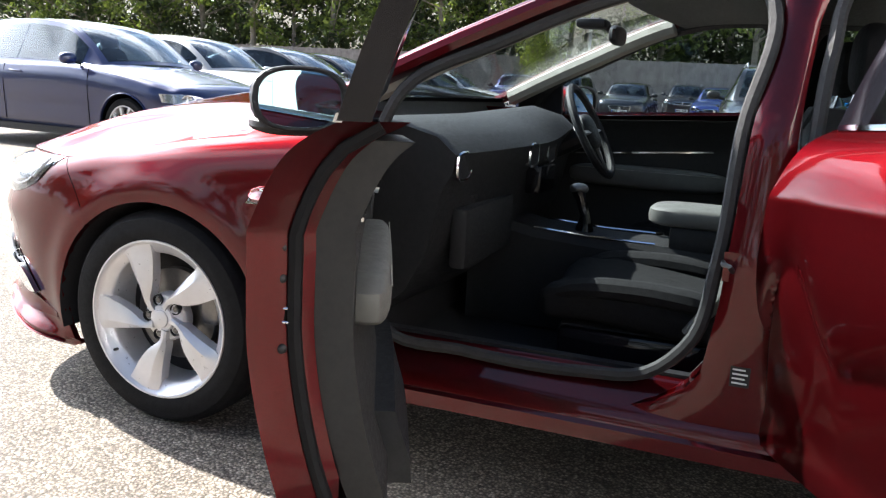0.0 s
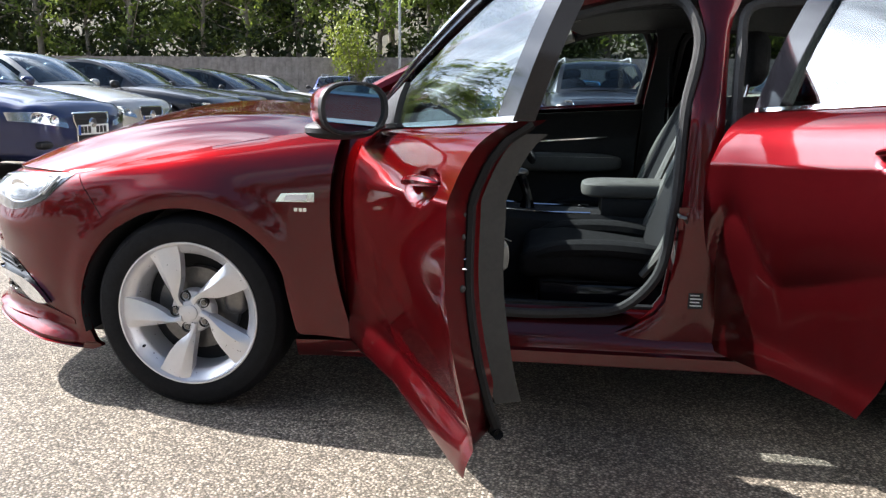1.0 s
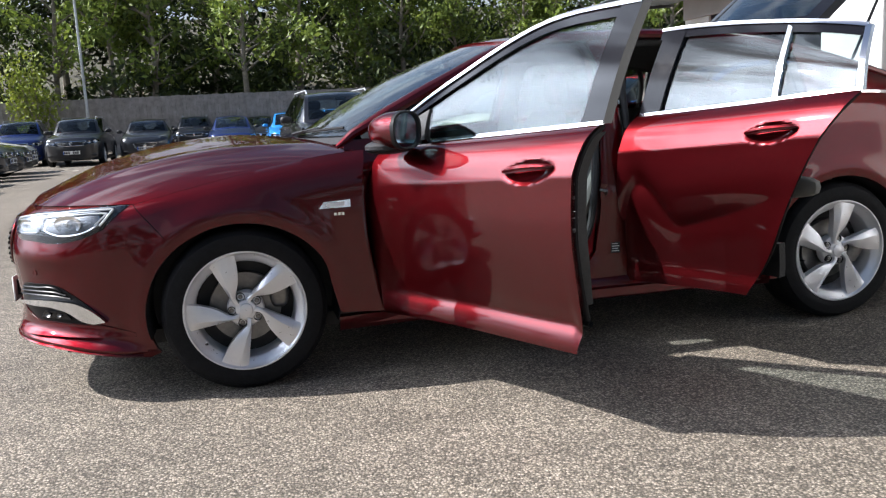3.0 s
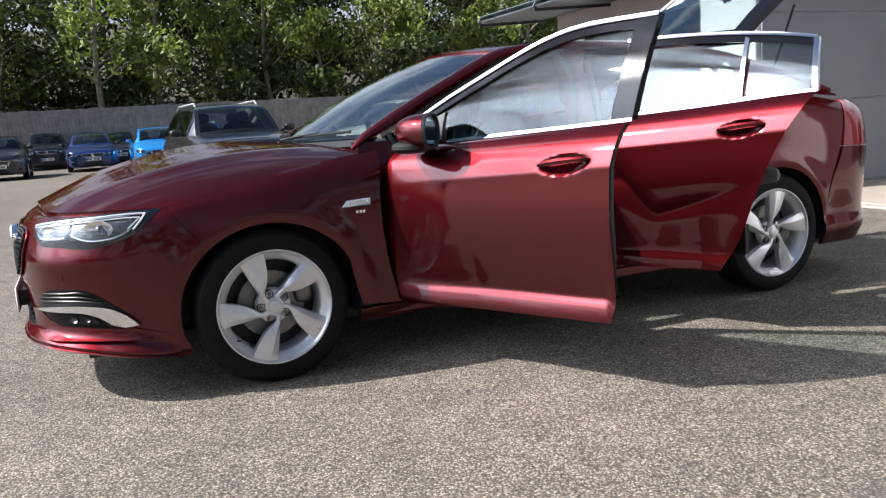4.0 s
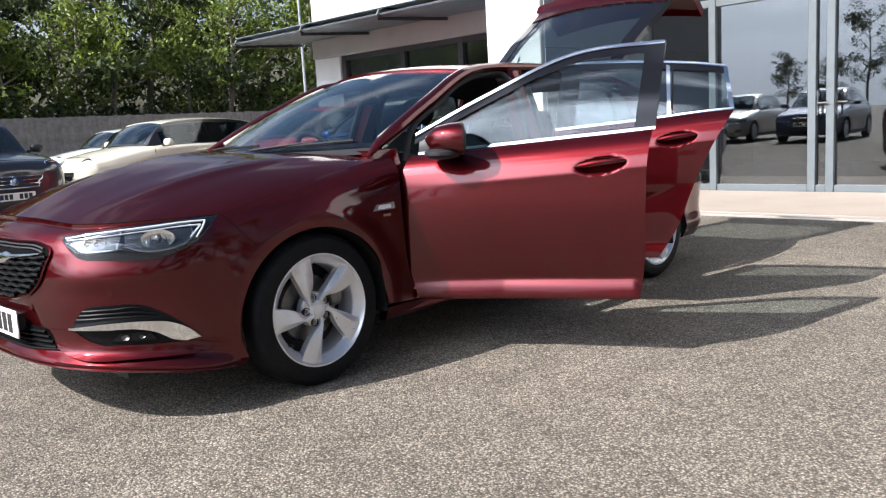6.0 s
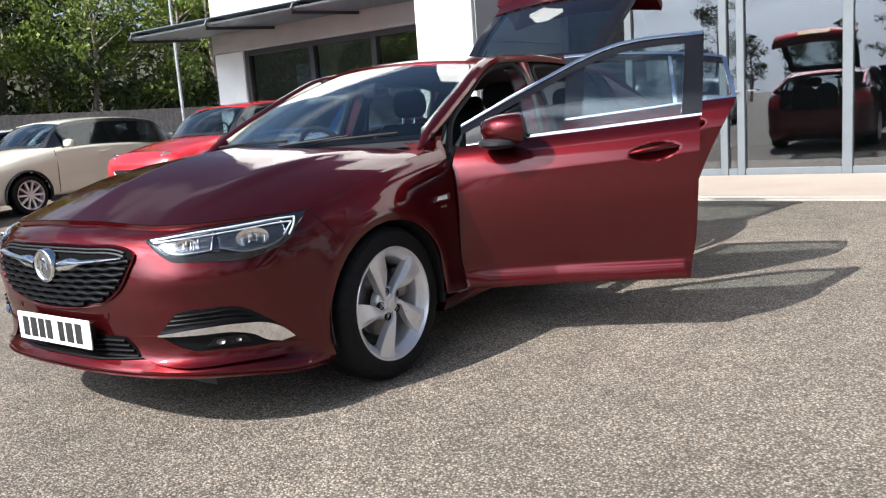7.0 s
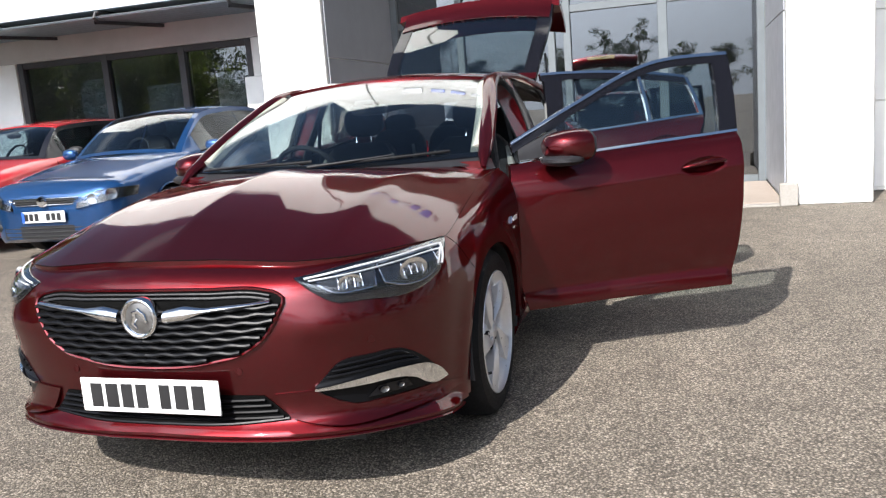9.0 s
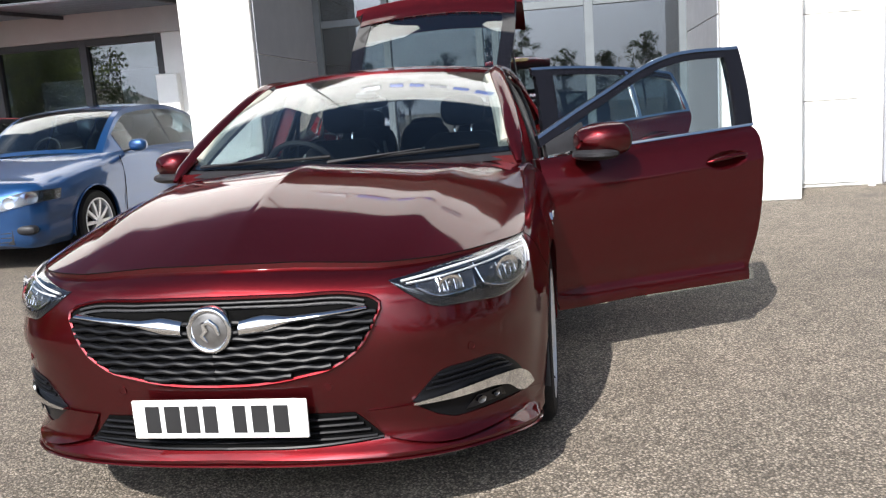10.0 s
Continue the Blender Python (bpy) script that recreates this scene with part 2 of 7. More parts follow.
# ---- mesh helpers ----
def solid(name, verts, faces, mat, parent=None, label="", sharp=35, smooth=True):
    me = bpy.data.meshes.new(name)
    me.from_pydata([tuple(map(float, v)) for v in verts], [], [tuple(int(i) for i in f) for f in faces])
    if smooth or len(verts) < 3000:
        bm = bmesh.new()
        bm.from_mesh(me)
        bmesh.ops.remove_doubles(bm, verts=bm.verts, dist=1e-5)
        bmesh.ops.recalc_face_normals(bm, faces=bm.faces)
        bm.to_mesh(me)
        bm.free()
    if smooth:
        me.shade_smooth()
        me.set_sharp_from_angle(angle=radians(sharp))
    me.materials.append(mat)
    ob = new(name, me)
    if parent is not None:
        ob.parent = parent
    if label:
        ob["label"] = label
    return ob


def part(name, bm, mat, parent=None, label="", sharp=35):
    bmesh.ops.recalc_face_normals(bm, faces=bm.faces)
    me = bpy.data.meshes.new(name)
    bm.to_mesh(me)
    bm.free()
    me.shade_smooth()
    me.set_sharp_from_angle(angle=radians(sharp))
    me.materials.append(mat)
    ob = new(name, me)
    if parent is not None:
        ob.parent = parent
    if label:
        ob["label"] = label
    return ob


def empty(name, m=None):
    ob = new(name)
    ob.empty_display_size = 0.1
    if m is not None:
        ob.matrix_world = m
    return ob


class Build:
    """Gathers verts and faces of one mesh."""

    def __init__(self):
        self.v, self.f = [], []

    def grid(self, P, close=False):
        P = np.asarray(P, float)
        m, n, k = P.shape[0], P.shape[1], len(self.v)
        self.v += [tuple(p) for p in P.reshape(-1, 3)]
        for i in range(m - 1):
            for j in range(n if close else n - 1):
                a, b = k + i * n + j, k + i * n + (j + 1) % n
                self.f.append((a, b, b + n, a + n))
        return self

    def shell(self, P, Q, back=True):
        """Front sheet P and back sheet Q (or its rim alone), closed round the edge."""
        P, Q = np.asarray(P, float), np.asarray(Q, float)
        self.grid(P)
        if back:
            self.grid(Q)
        loop = lambda A: np.concatenate([A[:, 0], A[-1, 1:], A[-2::-1, -1], A[0, -2:0:-1]])
        self.grid(np.stack([loop(P), loop(Q)]), close=True)
        return self

    def box(self, x0, y0, z0, x1, y1, z1):
        k = len(self.v)
        self.v += [(x, y, z) for x in (x0, x1) for y in (y0, y1) for z in (z0, z1)]
        self.f += [tuple(k + i for i in q) for q in ((0, 1, 3, 2), (4, 6, 7, 5), (0, 4, 5, 1), (2, 3, 7, 6), (0, 2, 6, 4), (1, 5, 7, 3))]
        return self

    def tube(self, pts, r, sides=8, squash=1.0, cap=True):
        pts = np.asarray(pts, float)
        tang = np.gradient(pts, axis=0)
        rings, up = [], None
        for i, (p, t) in enumerate(zip(pts, tang)):
            t = t / (np.linalg.norm(t) + 1e-9)
            if up is None:
                up = np.array([0, 0, 1.0]) if abs(t[2]) < 0.9 else np.array([1.0, 0, 0])
            s = np.cross(t, up)
            s /= np.linalg.norm(s) + 1e-9
            up = np.cross(s, t)
            rr = r[i] if hasattr(r, "__len__") else r
            a = np.linspace(0, 2 * np.pi, sides, endpoint=False)
            rings.append(p + rr * (np.cos(a)[:, None] * s + squash * np.sin(a)[:, None] * up))
        k, n = len(self.v), sides
        self.grid(rings, close=True)
        if cap:
            self.f.append(tuple(k + i for i in range(n))[::-1])
            self.f.append(tuple(k + (len(pts) - 1) * n + i for i in range(n)))
        return self

    def lathe(self, prof, axis_y=True, seg=48):
        """prof: (radius, offset) turned round the y axis."""
        a = np.linspace(0, 2 * np.pi, seg, endpoint=False)
        rings = [[(r * math.cos(t), o, r * math.sin(t)) for t in a] for r, o in prof]
        return self.grid(rings, close=True)

    def ball(self, c, r, seg=14, rings=9, power=1.0):
        """An ellipsoid; power below 1 squares it off."""
        rows = []
        q = lambda v: math.copysign(abs(v) ** power, v)
        for i in range(rings + 1):
            ph = -math.pi / 2 + math.pi * i / rings
            rows.append([(c[0] + r[0] * q(math.cos(ph)) * q(math.cos(t)), c[1] + r[1] * q(math.cos(ph)) * q(math.sin(t)), c[2] + r[2] * q(math.sin(ph))) for t in np.linspace(0, 2 * math.pi, seg, endpoint=False)])
        return self.grid(rows, close=True)

    def turned(self, m):
        self.v = [tuple(m @ Vector(p)) for p in self.v]
        return self

    def make(self, name, mat, parent=None, label="", sharp=35, smooth=True):
        return solid(name, self.v, self.f, mat, parent, label, sharp, smooth)


def bevelled_box(name, x0, y0, z0, x1, y1, z1, mat, parent=None, label="", w=0.01, seg=2):
    bm = bmesh.new()
    bmesh.ops.create_cube(bm, size=1.0)
    for v in bm.verts:
        v.co = Vector(((x0 + x1) / 2 + v.co.x * (x1 - x0), (y0 + y1) / 2 + v.co.y * (y1 - y0), (z0 + z1) / 2 + v.co.z * (z1 - z0)))
    if w:
        bmesh.ops.bevel(bm, geom=bm.edges[:], offset=w, segments=seg, affect="EDGES", profile=0.5)
    return part(name, bm, mat, parent, label, 40)


def curve1(xs, ys):
    """A smooth curve through the points."""
    xs, ys = np.asarray(xs, float), np.asarray(ys, float)
    h = np.diff(xs)
    d = np.diff(ys, axis=0) / (h if ys.ndim == 1 else h[:, None])
    m = np.empty_like(ys)
    m[0], m[-1] = d[0], d[-1]
    w = h[:-1] / (h[:-1] + h[1:])
    w = w if ys.ndim == 1 else w[:, None]
    m[1:-1] = (1 - w) * d[:-1] + w * d[1:]

    def f(x):
        x = np.clip(np.asarray(x, float), xs[0], xs[-1])
        i = np.clip(np.searchsorted(xs, x) - 1, 0, len(xs) - 2)
        t, hh = (x - xs[i]) / h[i], h[i]
        if ys.ndim > 1:
            t, hh = t[..., None], hh[..., None]
        return ys[i] * (1 + 2 * t) * (1 - t) ** 2 + hh * m[i] * t * (1 - t) ** 2 + ys[i + 1] * t * t * (3 - 2 * t) + hh * m[i + 1] * t * t * (t - 1)

    return f


def resample(pts, n):
    pts = np.asarray(pts, float)
    s = np.r_[0, np.cumsum(np.linalg.norm(np.diff(pts, axis=0), axis=1))]
    t = np.linspace(0, s[-1], n)
    return np.stack([np.interp(t, s, pts[:, k]) for k in range(pts.shape[1])], 1)


def smoothline(pts, n=40):
    pts = np.asarray(pts, float)
    s = np.r_[0, np.cumsum(np.linalg.norm(np.diff(pts, axis=0), axis=1))]
    return curve1(s, pts)(np.linspace(0, s[-1], n))


def coons(bottom, right, top, left, m, n):
    """A sheet spanned by four edges; m points along bottom and top, n along the sides."""
    b, t, l, r = resample(bottom, m), resample(top, m), resample(left, n), resample(right, n)
    u, v = np.linspace(0, 1, m)[None, :, None], np.linspace(0, 1, n)[:, None, None]
    S = (1 - v) * b[None] + v * t[None] + (1 - u) * l[:, None] + u * r[:, None]
    return S - ((1 - u) * (1 - v) * b[0] + u * (1 - v) * b[-1] + (1 - u) * v * t[0] + u * v * t[-1])


# ---- ground, paving, fence ----
def smooth01(t):
    t = min(1.0, max(0.0, t))
    return t * t * (3 - 2 * t)


def ground_z(x, y):
    """The forecourt rises a little under the parked rows."""
    a = 0.12 * smooth01((-x - 1.4) / 1.4) * smooth01((y - 1.2) / 1.8) * (1 - smooth01((y - 13) / 8)) * (1 - smooth01((-x - 12) / 8))
    return a + 0.06 * smooth01((x - 2.6) / 1.2) * smooth01((y - 2.4) / 1.6) * (1 - smooth01((y - 16) / 5)) * (1 - smooth01((x - 9) / 2))


gx_ = [-400, -60, -24] + list(np.arange(-20, 12.1, 0.5)) + [16, 60, 400]
gy_ = [-400, -60, -12] + list(np.arange(-6, 24.1, 0.5)) + [30, 60, 400]
gb = Build().grid([[(x, y, ground_z(x, y)) for x in gx_] for y in gy_])
tagged(gb.make("ground", ASPHALT), "worn tan-grey asphalt forecourt with coarse exposed chippings", "ground", kind="structure")
pv = tagged(bevelled_box("pavement", 6.18, -2.58, -0.1, 8.44, 2.50, 0.035, PAVE, None, "", 0.008, 1), "tan concrete paving strip before the showroom glazing", "pavement", kind="structure")
kb = tagged(bevelled_box("kerb", 6.06, -2.58, -0.1, 6.176, 2.50, 0.022, KERB, None, "", 0.006, 1), "flush stone edging of the paving strip", "kerb", kind="structure")
for k, x in enumerate((12.4, 15.2, 18.0, 20.8, 23.6, 26.4, 29.2)):
    tagged(bevelled_box("parking_line", -9.2, x - 7.6, -0.01, -4.6, x - 7.5, 0.005, WHITELINE, None, "", 0, 1), "faded white painted bay line", "bay line", "bay lines", "structure")

# timber fence
fence = tagged(empty("fence", pose(0, 37.5, 0)), "weathered grey vertical-board timber fence before the trees", "fence")
FH = 2.62
bm_b = Build()
for i in range(18):
    x = i * 0.165
    bm_b.box(x, -0.012 + 0.014 * (i % 2), 0.05, x + 0.158, 0.012 + 0.014 * (i % 2), FH + 0.02 * random.uniform(-1, 1))
for z in (0.5, 1.4, 2.3):
    bm_b.box(0, 0.02, z, 2.97, 0.07, z + 0.09)
fp = bm_b.make("fence_panel", TIMBER, fence, smooth=False)
tagged(fp, kind="stuff")
post = Build().box(-0.06, -0.02, 0, 0.06, 0.10, FH + 0.03).make("fence_post", TIMBER, fence, smooth=False)
fp.location, post.location = (-62, 0, 0), (-62, 0, 0)
for k in range(1, 38):
    for src in (fp, post):
        o = new(src.name.split(".")[0], src.data)
        o.parent, o.location = fence, (-62 + 2.97 * k, 0, 0)
        if src is fp:
            tagged(o, kind="stuff")

# lamp posts
for x, y, h in ((-6.6, 36.6, 9.0), (22.7, 30.0, 10.0)):
    lp = tagged(empty("street_lamp", pose(x, y, 0)), "slim galvanised steel lamp post beside the fence", "lamp post", "lamp posts")
    Build().tube([(0, 0, 0), (0, 0, 1.5), (0, 0, h)], [0.09, 0.075, 0.05], 10).make("pole", GALV, lp)
    Build().tube([(0, 0, h - 0.05), (0, -0.3, h + 0.05), (0, -0.8, h + 0.08)], 0.03, 8).make("arm", GALV, lp)
    bevelled_box("lamp_head", -0.12, -1.2, h + 0.03, 0.12, -0.7, h + 0.11, GALV, lp, "grey lantern head", 0.03)
    Build().ball((0, -0.05, 2.6), (0.07, 0.05, 0.09)).make("junction_box", GALV, lp)

# ---- the showroom ----
GX = 8.5
show = tagged(empty("showroom_building", pose(0, 0, 0)), "white rendered car showroom with full-height glazing and a louvred canopy", "showroom")


def block(name, x0, y0, z0, x1, y1, z1, mat, parent=show, label="", w=0.012):
    return bevelled_box(name, x0, y0, z0, x1, y1, z1, mat, parent, label, w, 1)


block("column", 6.10, 2.53, 0, 8.62, 3.40, 7.2, WHITEWALL, label="white rendered projecting column")
block("column", 6.10, -3.42, 0, 8.62, -2.60, 7.2, WHITEWALL, label="white rendered projecting column")
for z0, z1 in ((0.06, 1.02), (1.032, 1.99), (2.002, 2.96), (2.972, 3.93), (3.942, 7.1)):
    block("cladding_panel", 6.16, 2.506, z0, 8.44, 2.526, z1, GREYPANEL, label="smooth grey cladding panel", w=0.004)
for z0, z1 in ((0.06, 1.99), (2.002, 3.93), (3.942, 7.1)):
    block("cladding_panel", 6.16, -2.596, z0, 8.44, -2.576, z1, GREYPANEL, label="smooth grey cladding panel", w=0.004)
block("plinth", 6.02, -2.70, 0, 6.12, -2.52, 0.24, KERB, w=0.01)
# glazed front: frames and panes
mull = [(2.46, 0.05), (1.48, 0.05), (0.18, 0.05), (-0.04, 0.05), (-1.31, 0.06), (-2.53, 0.05)]
for y, w in mull:
    block("mullion", GX - 0.06, y - w, 0.03, GX + 0.08, y + w, 6.8, ALU, label="grey-blue aluminium mullion", w=0.006)
for z0, z1 in ((0.03, 0.12), (2.46, 2.56), (4.6, 4.7)):
    for (ya, wa), (yb, wb) in zip(mull[1:], mull[:-1]):
        block("transom", GX - 0.05, ya + wa + 0.002, z0, GX + 0.07, yb - wb - 0.002, z1, ALU, label="grey-blue aluminium rail", w=0.005)
for (ya, wa), (yb, wb) in zip(mull[1:], mull[:-1]):
    for z0, z1 in ((0.122, 2.458), (2.562, 4.598), (4.702, 6.8)):
        Build().box(GX - 0.004, ya + wa - 0.01, z0 - 0.01, GX + 0.004, yb - wb + 0.01, z1 + 0.01).make("pane", SHOWGLASS, show, "large reflective glass pane", smooth=False)
for y in (0.10, -0.13):
    hd = Build().tube([(GX - 0.10, y, 0.98), (GX - 0.10, y, 1.28)], 0.014, 8).tube([(GX - 0.10, y, 1.02), (GX - 0.04, y, 1.02)], 0.009, 6).tube([(GX - 0.10, y, 1.24), (GX - 0.04, y, 1.24)], 0.009, 6)
    hd.tube([(GX - 0.09, y, 1.13), (GX - 0.09, y - 0.12, 1.13)], 0.010, 6).make("door_pull", CHROME, show, "steel door pull")
# white fascia above the glazing with a lettered sign, high over the forecourt
block("fascia", 6.14, -2.58, 4.75, 6.40, 2.51, 7.2, WHITEWALL, label="white rendered fascia over the glazing")
block("fascia_soffit", 6.404, -2.56, 4.75, 8.43, 2.49, 4.80, WHITEWALL, label="white soffit")
for k, (y, wd, zc, hh) in enumerate(((1.5, 0.42, 5.7, 0.34), (0.95, 0.30, 5.66, 0.26), (0.52, 0.30, 5.66, 0.26), (0.08, 0.34, 5.66, 0.26), (-0.38, 0.30, 5.66, 0.26), (-0.84, 0.34, 5.72, 0.34), (-1.30, 0.30, 5.66, 0.26))):
    block("sign_bar", 6.10, y - wd / 2, zc - hh / 2, 6.138, y + wd / 2, zc + hh / 2, BLUEINK if k % 3 else GREYPANEL, label="blue sign shape", w=0.01)
# wing with window and canopy
block("wall", 8.50, 9.42, 0, 8.85, 10.25, 2.62, WHITEWALL, label="white rendered pier")
block("wall", 8.50, 3.40, 0, 8.85, 4.86, 2.62, WHITEWALL, label="white rendered pier")
block("wall", 8.36, 4.62, 0, 8.497, 4.95, 2.02, WHITEWALL, label="low cream pier")
block("wall", 8.50, 4.86, 0, 8.85, 9.42, 0.40, WHITEWALL)
block("fascia", 8.46, 3.404, 2.62, 8.85, 10.25, 3.04, BEIGEBAND, label="beige band above the window")
block("upper_wall", 8.50, 3.404, 3.04, 8.90, 10.25, 7.2, WHITEWALL, label="white upper wall")
block("end_wall", 8.85, 9.95, 0, 22, 10.25, 7.2, WHITEWALL, label="white end wall")
block("rear_wall", 21.7, -14, 0, 22, 9.95, 7.2, WHITEWALL)
block("building_roof", 8.4, -14, 7.2, 22, 10.3, 7.4, GREYPANEL)
for y in (9.36, 7.63, 6.15, 4.92):
    block("window_frame", 8.54, y - 0.06, 0.40, 8.68, y + 0.06, 2.62, DARKFRAME, label="dark window frame", w=0.006)
for z in (0.43, 2.57):
    block("window_frame", 8.545, 4.98, z - 0.05, 8.675, 9.30, z + 0.05, DARKFRAME, label="dark window frame", w=0.006)
for ya, yb in ((7.69, 9.30), (6.21, 7.57), (4.98, 6.09)):
    Build().box(8.60, ya - 0.02, 0.46, 8.608, yb + 0.02, 2.54).make("window_pane", SHOWGLASS, show, "reflective window pane", smooth=False)
canopy = empty("canopy")
canopy.parent = show
y0, y1 = 3.42, 10.75
for k, x in enumerate((7.02, 7.27, 7.52, 7.77, 8.02, 8.27)):
    b = Build()
    prof = [(-0.115, 0.018), (-0.07, 0.034), (0.02, 0.03), (0.115, -0.004), (0.105, -0.016), (0.0, 0.008), (-0.10, -0.004)]
    r = [[(x + px, y, 2.93 + pz + 0.012 * k) for px, pz in prof] for y in (y0, y1)]
    b.grid(r, close=True)
    b.f += [tuple(range(7)), tuple(range(7, 14))]
    b.make("louvre", STEELBLUE, canopy, "blue-grey metal louvre blade", 25)
# sheet added over the louvres, keeps sun stripes off the wall
block("canopy_sheet", 6.98, y0, 3.045, 8.47, y1, 3.06, STEELBLUE, canopy, "blue-grey sheet added over the louvres to block the sun", 0.003)
for y in (10.6, 8.45, 6.36, 4.2):
    Build().grid([[(x, y + dy, 2.90 + dz + 0.05 * (x - 7.0)) for dy, dz in ((-0.03, -0.05), (0.03, -0.05), (0.03, 0.0), (-0.03, 0.0))] for x in (6.90, 7.4, 8.46)], close=True).make("bracket", DARKFRAME, canopy, "dark canopy bracket")
    Build().tube([(6.93, y, 2.89), (6.86, y, 2.93), (6.90, y, 3.0), (7.05, y, 3.02), (8.4, y, 3.10)], 0.022, 8).make("tie_rod", DARKFRAME, canopy)
# wall to the far side, with a sectional door
block("wall", 7.10, -9.0, 0, 7.4, -3.42, 6.5, WHITEWALL, label="white rendered wall")
for z0, z1 in ((0.05, 1.0), (1.012, 1.98), (1.992, 2.96)):
    block("panel_door_section", 7.075, -4.32, z0, 7.098, -3.46, z1, WHITEWALL, label="white wall panel", w=0.004)
Build().tube([(7.04, -4.43, 0), (7.04, -4.43, 6.4)], 0.045, 10).make("downpipe", WHITEWALL, show, "white downpipe")
block("roller_door", 7.06, -8.0, 0.02, 7.095, -4.55, 3.2, GREYPANEL, label="pale grey roller door")
# showroom inside
block("inner_floor", 8.6, -13.9, -0.08, 21.7, 9.9, 0.02, GREYTRIM)
block("inner_wall", 14.5, -13.9, 0.02, 14.6, 9.9, 4.0, INSIDE, label="dim back wall of the showroom")
block("inner_ceiling", 8.95, -13.9, 4.0, 21.7, 9.9, 4.1, INSIDE)
block("inner_partition", 8.95, 3.6, 0.02, 14.5, 3.7, 4.0, INSIDE)
block("inner_partition", 7.45, -3.0, 0.02, 14.5, -2.9, 4.0, INSIDE)
LAMPWHITE, ln, ll, lbsdf = material("ceiling_lamp_glow")
lbsdf.inputs["Emission Color"].default_value = (1, 0.97, 0.9, 1)
lbsdf.inputs["Emission Strength"].default_value = 14.0
for x, y in ((10.2, -1.6), (11.4, -1.9), (12.6, -2.2), (10.5, 6.0), (11.5, 8.0), (10.5, 1.0)):
    lamp_o = tagged(empty("ceiling_light", pose(x, y, 3.95)), "small round recessed ceiling light in the showroom", "ceiling light", "showroom lights")
    Build().lathe([(0.001, 0.0), (0.09, 0.0), (0.10, 0.01), (0.11, 0.05)], seg=18).turned(pose(0, 0, 0, -90, 0, 0)).make("diffuser", LAMPWHITE, lamp_o)
for y, z0, z1 in ((7.0, 1.2, 2.1), (5.6, 1.2, 2.2), (8.4, 0.9, 2.3)):
    tagged(bevelled_box("display_board", 9.3, y - 0.42, z0, 9.34, y + 0.42, z1, WHITEPLASTIC, None, "", 0.004, 1), "plain pale display board behind the showroom window", "display board", "display boards")
for y in (7.0, 5.6, 8.4):
    tagged(bevelled_box("display_stand", 9.345, y - 0.35, 0.02, 9.6, y + 0.35, 1.0, GREYTRIM, None, "", 0.01, 1), "grey stand behind the showroom window", "stand", "display stands")


# ---- the red liftback ----
PLAN = curve1(
    [-1.62, -1.42, -1.22, -1.10, -0.98, -0.86, -0.72, -0.58, -0.40, -0.2, 0, 0.35, 0.8, 1.5, 2.2, 2.83, 3.1, 3.35, 3.6, 3.8, 4.0, 4.25, 4.58],
    [(-0.99, 0), (-0.984, 0.2), (-0.957, 0.4), (-0.926, 0.515), (-0.875, 0.62), (-0.80, 0.705), (-0.69, 0.785), (-0.565, 0.845), (-0.40, 0.888), (-0.2, 0.908), (0, 0.918), (0.35, 0.915),
     (0.8, 0.918), (1.5, 0.922), (2.2, 0.922), (2.83, 0.925), (3.1, 0.915), (3.35, 0.89), (3.58, 0.84), (3.74, 0.74), (3.84, 0.58), (3.89, 0.33), (3.905, 0)])
SHOULDER = curve1([-1.62, -1.12, -0.75, -0.4, -0.2, 0, 0.2, 0.36, 0.53, 0.7, 1.1, 1.65, 2.2, 2.7, 3.1, 3.4, 3.7, 4.58], [0.805, 0.79, 0.795, 0.80, 0.845, 0.885, 0.92, 0.945, 0.962, 0.975, 0.998, 1.03, 1.065, 1.10, 1.10, 1.075, 1.05, 1.03])
ROUND = curve1([-0.5, -0.27, -0.2, -0.13, -0.08, -0.045, -0.02, 0, 0.05], [0, 0, 0.004, 0.014, 0.03, 0.05, 0.077, 0.112, 0.16])
ROUND_K = curve1([-1.62, -1.0, -0.7, -0.4, -0.1, 0.36, 0.55, 0.9, 2.6, 3.4, 4.58], [1.05, 1.05, 0.8, 0.5, 0.8, 1.0, 0.9, 1.0, 1.0, 0.85, 0.9])
LOW_F = curve1([0.1, 0.19, 0.215, 0.235, 0.25, 0.265, 0.28, 0.30, 0.33, 0.40, 0.48, 1.2], [0.16, 0.07, 0.035, 0.0, -0.016, -0.018, -0.004, 0.014, 0.018, 0.010, 0, 0])
LIP = curve1([-1.62, -1.2, -1.0, -0.8, -0.6, -0.4, 0.2], [0.245, 0.242, 0.240, 0.226, 0.20, 0.178, 0.178])
LOW_S = curve1([0.12, 0.19, 0.25, 0.29, 0.33, 0.38, 0.45, 0.55, 0.62, 1.2], [0.09, 0.05, 0.022, 0.002, 0.004, 0.014, 0.012, 0.004, 0, 0])
LOW_W = curve1([0.12, 0.19, 0.25, 0.30, 0.40, 0.55, 0.62, 1.2], [0.09, 0.05, 0.020, 0.010, 0.004, 0.001, 0, 0])
BLADE = curve1([0.4, 0.7, 1.2, 1.6, 1.655, 1.675, 2.0, 2.3, 2.45, 2.6], [0.36, 0.365, 0.372, 0.378, 0.380, 0.485, 0.56, 0.655, 0.71, 0.76])
BLADE_K = curve1([0.4, 0.62, 0.8, 1.5, 1.655, 1.675, 1.9, 2.2, 2.42, 2.6], [0, 0.010, 0.018, 0.026, 0.026, 0.026, 0.028, 0.024, 0.006, 0])


